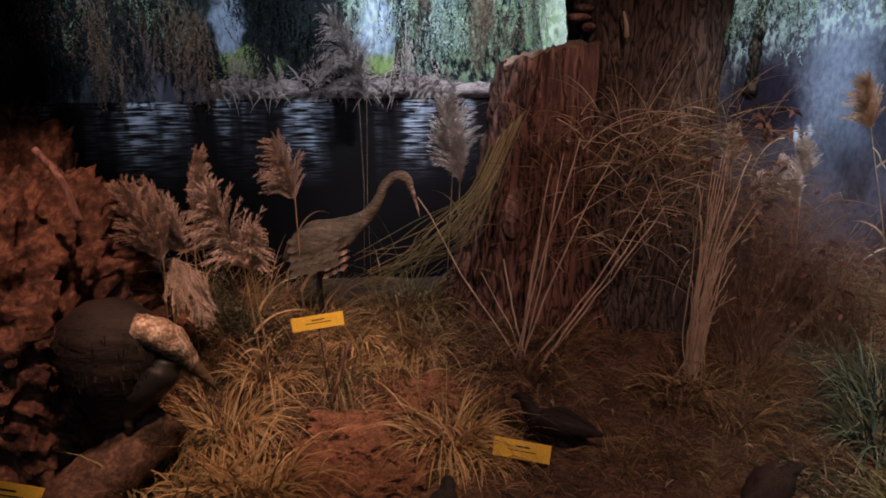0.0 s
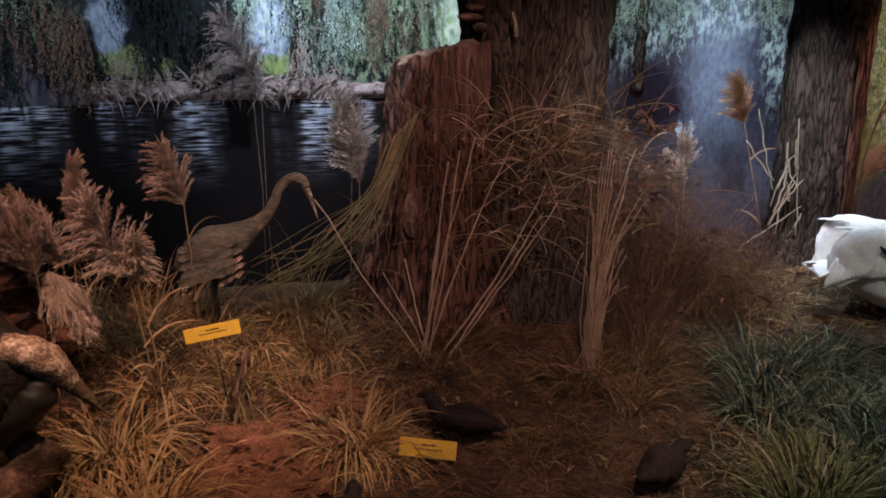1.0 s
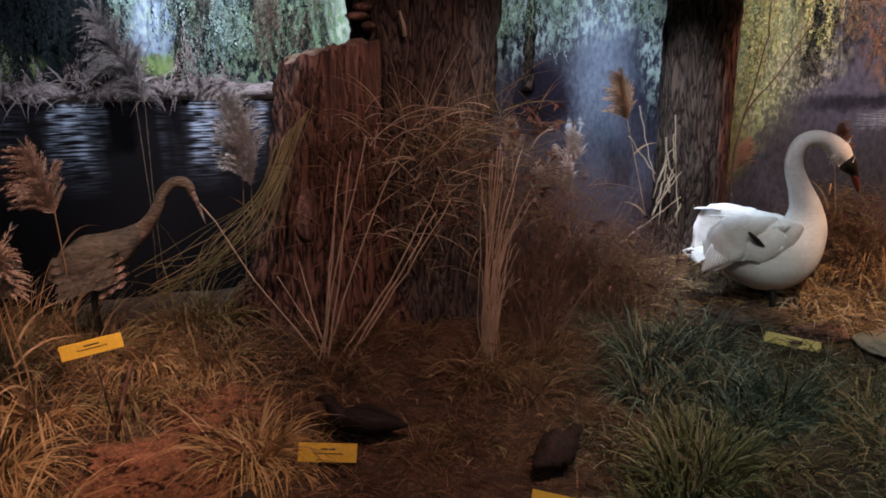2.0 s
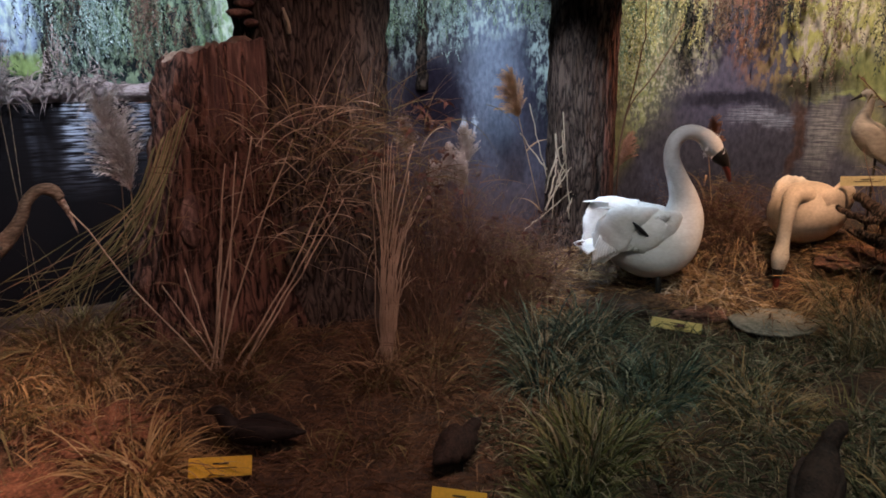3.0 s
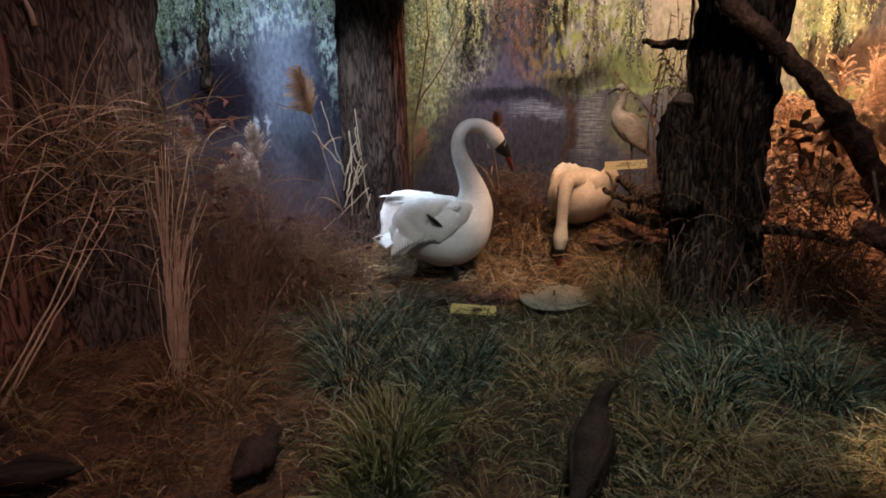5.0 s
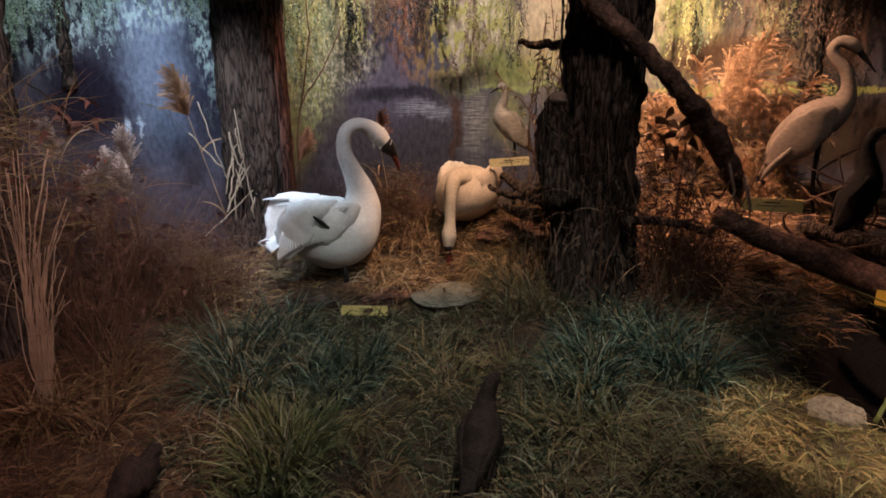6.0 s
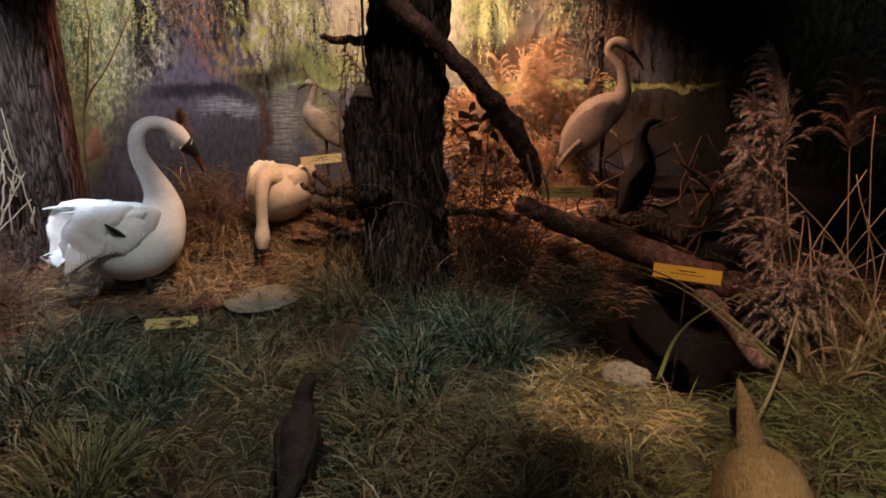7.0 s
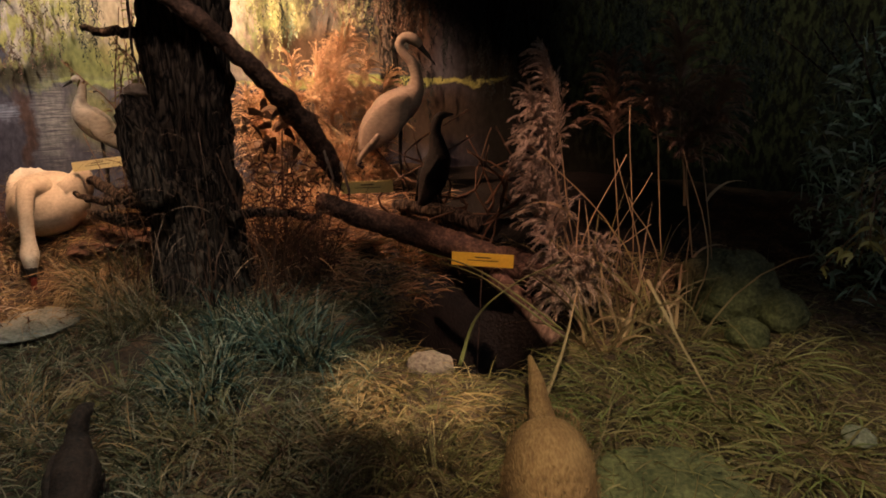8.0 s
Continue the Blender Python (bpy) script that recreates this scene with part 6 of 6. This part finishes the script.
def crane_upright(g):
    rng = random.Random(12)
    body(g, [(-0.27, 0, 0.34, 0.012, 0.02), (-0.19, 0, 0.43, 0.06, 0.085), (-0.06, 0, 0.545, 0.095, 0.125), (0.06, 0, 0.625, 0.088, 0.11), (0.13, 0, 0.70, 0.056, 0.066), (0.142, 0, 0.79, 0.040, 0.042), (0.115, 0, 0.88, 0.034, 0.035), (0.055, 0, 0.95, 0.031, 0.031), (0.032, 0, 1.005, 0.030, 0.030), (0.07, 0, 1.047, 0.033, 0.033), (0.13, 0, 1.032, 0.036, 0.038), (0.18, 0, 0.99, 0.022, 0.024)], 0, 20, 6, 0.06)
    body(g, [(0.16, 0, 1.005, 0.022, 0.024), (0.215, 0, 0.94, 0.014, 0.014), (0.276, 0, 0.862, 0.003, 0.003)], 1, 10, 4)
    for s in (1, -1):
        body(g, [(0.08, s * 0.075, 0.66, 0.012, 0.03), (-0.03, s * 0.10, 0.55, 0.022, 0.11), (-0.16, s * 0.08, 0.42, 0.02, 0.10), (-0.27, s * 0.045, 0.28, 0.006, 0.025)], 0, 14, 5, 0.2, s)
        for k in range(6):
            p = Vector((-0.05 - 0.03 * k, s * 0.105, 0.50 - 0.03 * k))
            body(g, [(*p, 0.003, 0.015), (p.x - 0.06, p.y - s * 0.01, p.z - 0.08, 0.004, 0.022), (p.x - 0.10, p.y - s * 0.02, p.z - 0.15, 0.001, 0.005)], 0, 6, 3)
        long_legs(g, 0.02, s * 0.045, 0.45, 2)


def egret_upright(g):
    """Upright with a short straight neck, wading."""
    body(g, [(-0.17, 0, 0.42, 0.01, 0.01), (-0.12, 0, 0.49, 0.05, 0.05), (-0.05, 0, 0.575, 0.072, 0.085), (0.02, 0, 0.655, 0.066, 0.076), (0.036, 0, 0.72, 0.038, 0.042), (0.018, 0, 0.78, 0.025, 0.026), (0.012, 0, 0.83, 0.022, 0.023), (0.03, 0, 0.863, 0.024, 0.024), (0.06, 0, 0.856, 0.014, 0.014)], 0, 16, 6)
    body(g, [(0.05, 0, 0.858, 0.013, 0.013), (0.115, 0, 0.818, 0.003, 0.003)], 1, 8, 3)
    for s in (1, -1):
        body(g, [(0.0, s * 0.06, 0.67, 0.012, 0.03), (-0.07, s * 0.07, 0.57, 0.018, 0.065), (-0.15, s * 0.045, 0.45, 0.006, 0.02)], 0, 12, 4, 0.2, s)
        stick(g, [(-0.05, s * 0.035, 0.52), (-0.05, s * 0.035, 0.0)], 0.009, 0.008, 6, 2)


def perched_dark(g):
    body(g, [(-0.15, 0, -0.02, 0.02, 0.012), (-0.10, 0, 0.06, 0.055, 0.04), (-0.05, 0, 0.16, 0.085, 0.08), (-0.01, 0, 0.27, 0.078, 0.075), (-0.01, 0, 0.36, 0.05, 0.05), (-0.02, 0, 0.44, 0.030, 0.031), (-0.012, 0, 0.50, 0.028, 0.029), (0.02, 0, 0.535, 0.024, 0.024), (0.09, 0, 0.54, 0.005, 0.005)], 0, 18, 6, 0.08)
    for s in (1, -1):
        body(g, [(0.0, s * 0.06, 0.31, 0.012, 0.04), (-0.06, s * 0.08, 0.18, 0.018, 0.065), (-0.13, s * 0.045, 0.03, 0.008, 0.025)], 0, 12, 4, 0.15, s)
        stick(g, [(-0.02, s * 0.04, 0.10), (0.0, s * 0.04, -0.02)], 0.012, 0.008, 6, 1)


def small_duck(g):
    body(g, [(-0.20, 0, 0.10, 0.008, 0.006), (-0.13, 0, 0.10, 0.035, 0.025), (0.0, 0, 0.10, 0.06, 0.055), (0.09, 0, 0.11, 0.05, 0.05), (0.13, 0, 0.15, 0.03, 0.035), (0.15, 0, 0.19, 0.03, 0.03), (0.18, 0, 0.20, 0.02, 0.02), (0.215, 0, 0.19, 0.004, 0.004)], 0, 16, 5, 0.1)
    body(g, [(-0.08, 0, 0.075, 0.02, 0.015), (0.02, 0, 0.065, 0.045, 0.03), (0.10, 0, 0.08, 0.03, 0.03)], 1, 14, 4)
    for s in (1, -1):
        body(g, [(0.08, s * 0.045, 0.12, 0.01, 0.02), (-0.02, s * 0.058, 0.12, 0.014, 0.04), (-0.16, s * 0.02, 0.11, 0.004, 0.01)], 0, 10, 4, 0.2, s)
        stick(g, [(0.01, s * 0.025, 0.06), (0.015, s * 0.025, -0.01)], 0.006, 0.005, 6, 2)


def round_bird(g):
    body(g, [(-0.14, 0, 0.08, 0.01, 0.01), (-0.08, 0, 0.10, 0.06, 0.05), (0.0, 0, 0.12, 0.085, 0.09), (0.07, 0, 0.13, 0.06, 0.07), (0.11, 0, 0.17, 0.035, 0.035), (0.14, 0, 0.18, 0.03, 0.03), (0.18, 0, 0.17, 0.005, 0.005)], 0, 18, 5, 0.25)
    for s in (1, -1):
        stick(g, [(0.01, s * 0.03, 0.06), (0.015, s * 0.03, -0.01)], 0.007, 0.005, 6, 1)


def crow_back(g):
    rng = random.Random(8)
    body(g, [(-0.25, 0, 0.06, 0.022, 0.01), (-0.16, 0, 0.09, 0.042, 0.03), (-0.05, 0, 0.145, 0.062, 0.058), (0.03, 0, 0.19, 0.052, 0.052), (0.075, 0, 0.235, 0.032, 0.034), (0.10, -0.01, 0.275, 0.028, 0.028), (0.135, -0.02, 0.285, 0.022, 0.022), (0.19, -0.03, 0.275, 0.004, 0.004)], 0, 18, 6, 0.25)
    for s in (1, -1):
        body(g, [(0.03, s * 0.045, 0.19, 0.012, 0.03), (-0.05, s * 0.06, 0.135, 0.016, 0.045), (-0.21, s * 0.025, 0.07, 0.006, 0.015)], 0, 12, 4, 0.3, s)
        quills(g, 0.02, s * 0.06, 0.19, -0.14, 0.11, 5, 0, rng, 0.06, 0.014)
        stick(g, [(0.0, s * 0.03, 0.12), (0.01, s * 0.03, -0.01)], 0.009, 0.006, 6, 1)


def hunched_raptor(g):
    rng = random.Random(9)
    body(g, [(-0.04, 0, -0.02, 0.05, 0.07), (-0.035, 0, 0.08, 0.10, 0.11), (-0.025, 0, 0.20, 0.15, 0.18), (0.0, 0, 0.32, 0.16, 0.21), (0.025, 0, 0.42, 0.12, 0.165), (0.045, 0, 0.475, 0.04, 0.06)], 0, 24, 6, 0.09)
    body(g, [(0.06, -0.09, 0.40, 0.045, 0.05), (0.125, -0.11, 0.375, 0.062, 0.062), (0.185, -0.11, 0.325, 0.060, 0.062), (0.230, -0.10, 0.26, 0.045, 0.045), (0.262, -0.095, 0.205, 0.032, 0.030)], 1, 18, 6, 0.12)
    body(g, [(0.22, -0.10, 0.265, 0.045, 0.045), (0.27, -0.09, 0.19, 0.032, 0.03), (0.315, -0.085, 0.12, 0.02, 0.016), (0.34, -0.08, 0.07, 0.006, 0.005)], 3, 12, 4, 0.2)
    body(g, [(0.16, -0.08, 0.26, 0.06, 0.05), (0.13, -0.08, 0.19, 0.09, 0.08), (0.06, -0.06, 0.12, 0.08, 0.07), (0.0, -0.03, 0.04, 0.05, 0.05)], 2, 16, 5, 0.2)
    for k in range(110):
        a, z = rng.uniform(-3.0, 0.2), rng.uniform(0.20, 0.42)
        r = 0.14 + 0.07 * math.sin(min(1, z / 0.32) * 1.57)
        p = Vector((r * 1.0 * math.cos(a), r * 0.8 * math.sin(a), z))
        strand(g, p, (math.cos(a) * 0.15, math.sin(a) * 0.15, -1), rng.uniform(0.02, 0.035), 0.008, 0.2, 2, 0, rng)
    for s in (1, -1):
        stick(g, [(0.0, s * 0.05, 0.06), (0.01, s * 0.05, -0.05)], 0.022, 0.014, 8, 3)


def otter(g):
    body(g, [(-0.30, 0, 0.11, 0.05, 0.05), (-0.22, 0, 0.13, 0.10, 0.10), (-0.08, 0, 0.14, 0.115, 0.125), (0.10, 0, 0.13, 0.10, 0.11), (0.22, 0, 0.13, 0.075, 0.085), (0.32, 0, 0.14, 0.065, 0.065), (0.40, 0, 0.13, 0.045, 0.04), (0.44, 0, 0.12, 0.012, 0.012)], 0, 22, 6)
    body(g, [(-0.22, 0, 0.13, 0.06, 0.06), (-0.34, 0, 0.12, 0.045, 0.042), (-0.46, -0.01, 0.12, 0.036, 0.032), (-0.58, -0.02, 0.15, 0.026, 0.023), (-0.70, -0.04, 0.185, 0.007, 0.007)], 0, 16, 6)
    for x in (-0.18, 0.18):
        for s in (1, -1):
            body(g, [(x, s * 0.08, 0.10, 0.035, 0.035), (x + 0.02, s * 0.095, 0.04, 0.028, 0.025), (x + 0.06, s * 0.095, 0.01, 0.03, 0.012)], 0, 10, 3)
    rng = random.Random(15)
    for _ in range(2600):
        x, a = rng.uniform(-0.29, 0.30), rng.uniform(-0.4, 3.54)
        r = 0.118 * (1 - 0.35 * abs(x + 0.05) / 0.35) ** 0.7
        p = Vector((x, math.cos(a) * r, 0.135 + math.sin(a) * r * 1.05))
        strand(g, p, (-1.0, math.cos(a) * 0.35 + rng.gauss(0, 0.15), math.sin(a) * 0.35 + rng.gauss(0, 0.1)), rng.uniform(0.012, 0.024), 0.0028, 0.4, 2, 0, rng)


WHITE_SET = [FEATHER_WHITE, BEAK_ORANGE, BEAK_AND_SHADOW]
figure("swan_figure", (2.90, 2.99, 0.25), -18, "white mounted swan standing upright with arched neck", "bird figure", swan_upright, WHITE_SET, 0.965)
figure("swan_figure", (3.81, 2.71, 0.43), -165, "cream-white mounted swan bending its head to the straw", "bird figure", swan_feeding, [FEATHER_CREAM, BEAK_ORANGE, BEAK_AND_SHADOW], 0.95)
figure("heron_figure", (-0.62, 3.24, 0.38), 4, "slate-brown mounted heron stooping with curved neck", "bird figure", heron_stooping, [FEATHER_SLATE, FEATHER_STREAK, FEATHER_TAWNY, BEAK_AND_SHADOW, FEATHER_TAWNY])
figure("crane_figure", (4.62, 0.80, 0.70), -72, "pale mounted crane standing on the rise", "bird figure", crane_upright, [FEATHER_DUSK, BEAK_AND_SHADOW, BEAK_AND_SHADOW], 0.9)
figure("egret_figure", (4.10, 2.58, 0.58), 122, "small greyish-white mounted egret standing by the water", "bird figure", egret_upright, [FEATHER_GREY, BEAK_AND_SHADOW, BEAK_AND_SHADOW])
figure("cormorant_figure", (4.28, 0.47, 0.66), -60, "black mounted cormorant sitting on a log", "bird figure", perched_dark, [FEATHER_BLACK, BEAK_AND_SHADOW])
figure("lapwing_figure", on(0.50, 2.62), 155, "dark mounted wader on the litter behind its label", "bird figure", small_duck, [FEATHER_BLACK, FEATHER_TAWNY, BEAK_AND_SHADOW])
figure("moorhen_figure", on(1.19, 2.14), 20, "round dark brown mounted bird on the ground", "bird figure", round_bird, [FEATHER_RUST, BEAK_AND_SHADOW], 0.85)
figure("moorhen_figure", on(0.0, 2.03), 80, "round black mounted bird on the ground", "bird figure", round_bird, [FEATHER_BLACK, BEAK_AND_SHADOW], 0.85)
figure("crow_figure", on(2.06, 1.23, -0.02), 26, "dark brown mounted crow on bare soil", "bird figure", crow_back, [FEATHER_RUST, BEAK_AND_SHADOW], 1.05)
figure("raptor_figure", (-1.165, 2.21, 0.385), 29, "hunched dark mounted bird with mottled tawny breast on a log", "bird figure", hunched_raptor, [FEATHER_BLACK, FEATHER_TAWNY, BEAK_AND_SHADOW, FEATHER_BROWN], 0.92)
figure("otter_figure", (2.06, -0.24, 0.17), 184, "brown-furred mounted otter with long raised tail", "animal figure", otter, [FUR], 1.15)


# ---- name labels ----
def name_label(at, rz, tilt, roll, w, h, mat, label):
    ob = new("name_label")
    ob.matrix_basis = pose(*at) @ pose(0, 0, 0, 0, 0, rz) @ pose(0, 0, 0, tilt, 0, 0) @ pose(0, 0, 0, 0, roll, 0)
    tagged(ob, label, "label", "name labels")

    def box(x0, x1, y0, y1, z0, z1):
        g = Geo()
        g.add([(x0, y0, z0), (x1, y0, z0), (x1, y1, z0), (x0, y1, z0), (x0, y0, z1), (x1, y0, z1), (x1, y1, z1), (x0, y1, z1)], [(3, 2, 1, 0), (4, 5, 6, 7), (0, 1, 5, 4), (1, 2, 6, 5), (2, 3, 7, 6), (3, 0, 4, 7)])
        return g
    board = part("board", box(-w / 2, w / 2, -0.003, 0.003, -h / 2, h / 2), mat, ob, smooth=False)
    part("print_line", box(-w * 0.12, w * 0.13, -0.0045, -0.0032, h * 0.14, h * 0.22), INK, board, smooth=False)
    part("print_line", box(-w * 0.24, w * 0.26, -0.0045, -0.0032, -h * 0.08, -h * 0.03), INK, board, smooth=False)
    g = Geo()
    stick(g, [(0, 0.008, 0), (0, 0.012, min(-0.10, ground_z(at[0], at[1]) - at[2] - 0.04))], 0.004, 0.003, 6)
    part("stake", g, BARK_DARK, ob)


name_label((-0.55, 2.75, 0.555), 11, 0, -6, 0.225, 0.062, CARD, "yellow name label with black print near the heron")
name_label((0.325, 2.45, 0.105), -8, -20, 6, 0.235, 0.075, CARD, "yellow name label with black print on the litter")
name_label((-1.47, 1.96, 0.235), 32, -10, 28, 0.22, 0.075, CARD, "yellow name label with black print by the log")
name_label((1.09, 1.90, 0.075), -31, -25, 4, 0.20, 0.07, CARD, "yellow name label with black print on the grass")
name_label((2.72, 2.58, 0.245), -46, -15, 3, 0.26, 0.055, CARD_DULL, "yellow name label with black print below the swan")
name_label((3.90, 2.42, 0.965), -56, 0, -4, 0.26, 0.055, CARD_PALE, "pale yellow name label with black print by the egret")
name_label((3.55, 0.13, 0.56), -86, -5, 3, 0.30, 0.065, CARD, "yellow name label with black print over the hollow")
name_label((4.16, 0.88, 0.80), -75, 0, 0, 0.30, 0.07, CARD_DULL, "faded yellow name label with black print under the crane")


# ---- small loose things ----
def build_loose():
    rng = random.Random(77)
    g = Geo()
    loft(g, [(0, 0, -0.08), (0.02, 0.0, 0.02), (0.05, 0.005, 0.12), (0.078, 0.01, 0.20)], [0.011, 0.012, 0.012, 0.008], [0.007, 0.008, 0.008, 0.006], 8, 0, 0.3, 2.0)
    ob = part("wood_splinter", g, WOOD)
    ob.location = (-0.486, 2.707, 0.278)
    tagged(ob, "pinkish splinter of bare wood stuck in the peat", "stick")
    # fallen pale leaves on the mossy ground and in the litter
    spots = [(2.53, -0.41), (2.44, -0.50), (2.80, -0.75), (3.05, -0.94), (3.17, -0.70), (2.69, -1.26), (2.68, -0.95), (2.88, -1.18), (2.58, -0.62), (2.36, -0.72), (2.95, -0.55), (2.75, -0.52)]
    spots += [(rng.uniform(0.2, 1.5), rng.uniform(2.2, 3.0)) for _ in range(22)] + [(rng.uniform(-0.1, 0.5), rng.uniform(3.0, 3.3)) for _ in range(14)]
    for k, (x, y) in enumerate(spots):
        g = Geo()
        n, ln, w = 6, rng.uniform(0.035, 0.07), rng.uniform(0.004, 0.008)
        verts = []
        for i in range(n + 1):
            t = i / n
            ww, zz = w * math.sin(math.pi * min(0.98, t + 0.03)) + 0.0006, 0.014 * math.sin(math.pi * t)
            verts += [(ln * t, -ww, zz + 0.004), (ln * t, 0, zz), (ln * t, ww, zz + 0.004)]
        g.add(verts, [(3 * i + j, 3 * i + j + 1, 3 * i + j + 4, 3 * i + j + 3) for i in range(n) for j in (0, 1)])
        ob = part("fallen_leaf", g, FRESH if k < 12 else rng.choice([STALK, LITTER, STALK]))
        up = 0.09 if (x - 2.36) ** 2 + (y + 0.62) ** 2 < 0.06 else 0.03
        ob.matrix_basis = pose(x, y, ground_z(x, y) + up, rng.uniform(-15, 15), rng.uniform(-15, 15), rng.uniform(0, 360))
        tagged(ob, "pale yellow-green fallen willow leaf" if k < 12 else "dry curled fallen leaf in the litter", "leaf", "fallen leaves")
    g = Geo()
    for _ in range(170):
        a, r = rng.uniform(0, 6.283), 0.30 * math.sqrt(rng.random())
        x, y = 2.36 + r * math.cos(a), -0.62 + r * math.sin(a)
        z = 0.10 + 0.158 * math.sqrt(max(0.0, 1 - ((x - 2.36) / 0.32) ** 2 - ((y + 0.62) / 0.34) ** 2))
        strand(g, (x, y, z), (rng.uniform(-1, 1), rng.uniform(-1, 1), 0.12), rng.uniform(0.03, 0.12), 0.005, 0.5, 3, rng=rng)
    tagged(part("straw_litter", g, SEDGE), "olive straw bits scattered on the mossy boulder", "ground litter", kind="stuff")
    # leafy sprig by the dark edge, arching out of the bush
    ob = thing("leafy_sprig", on(3.45, -1.66), "olive leafy sprig hanging out of the dark bush", "plant")
    base = ob.location
    for _ in range(9):
        g = Geo()
        tip = Vector((2.98 + rng.gauss(0, 0.05), -1.30 + rng.gauss(0, 0.07), 0.80 + rng.gauss(0, 0.07))) - base
        top = Vector((3.10 + rng.gauss(0, 0.04), -1.40 + rng.gauss(0, 0.05), 0.98 + rng.gauss(0, 0.03))) - base
        path = [Vector(q) for q in smooth_path([(0, 0, -0.03), (-0.05, 0.05, 0.45), (-0.2, 0.14, 0.72), tuple(top), tuple(tip)], 4)]
        stick(g, path, 0.005, 0.0018, 5)
        stem = part("stem", g, TWIG, ob)
        for _ in range(11):
            p = path[-1 - rng.randint(0, 5)]
            g = Geo()
            strand(g, p, (rng.gauss(0, 1), rng.gauss(0, 1), rng.gauss(-0.3, 0.5)), rng.uniform(0.04, 0.085), 0.014, 1.6, 5, rng=rng)
            part("leaf", g, OLIVE, stem)
    # loose sticks lying crosswise on the bank by the heron
    for _ in range(26):
        x, y, a = rng.uniform(-1.0, 0.05), rng.uniform(2.86, 3.35), rng.uniform(0, 6.283)
        ln = rng.uniform(0.18, 0.42)
        g = Geo()
        e0, e1 = Vector((math.cos(a), math.sin(a), 0)) * ln, Vector((-math.cos(a), -math.sin(a), 0)) * ln
        z0, z1 = ground_z(x + e0.x, y + e0.y), ground_z(x + e1.x, y + e1.y)
        zm = max(ground_z(x, y), (z0 + z1) / 2) + 0.03
        lift = rng.uniform(0.0, 0.10)
        stick(g, [(e1.x, e1.y, z1 - zm), (rng.gauss(0, 0.02), rng.gauss(0, 0.02), 0.02), (e0.x, e0.y, z0 - zm + lift)], 0.0045, 0.0028, 6, wobble=0.002, rng=rng)
        ob = part("dry_stick", g, rng.choice([STALK, TWIG, SEDGE]))
        ob.location = (x, y, zm)
        tagged(ob, "thin dry reed stick lying on the litter", "stick", "loose sticks")


build_loose()
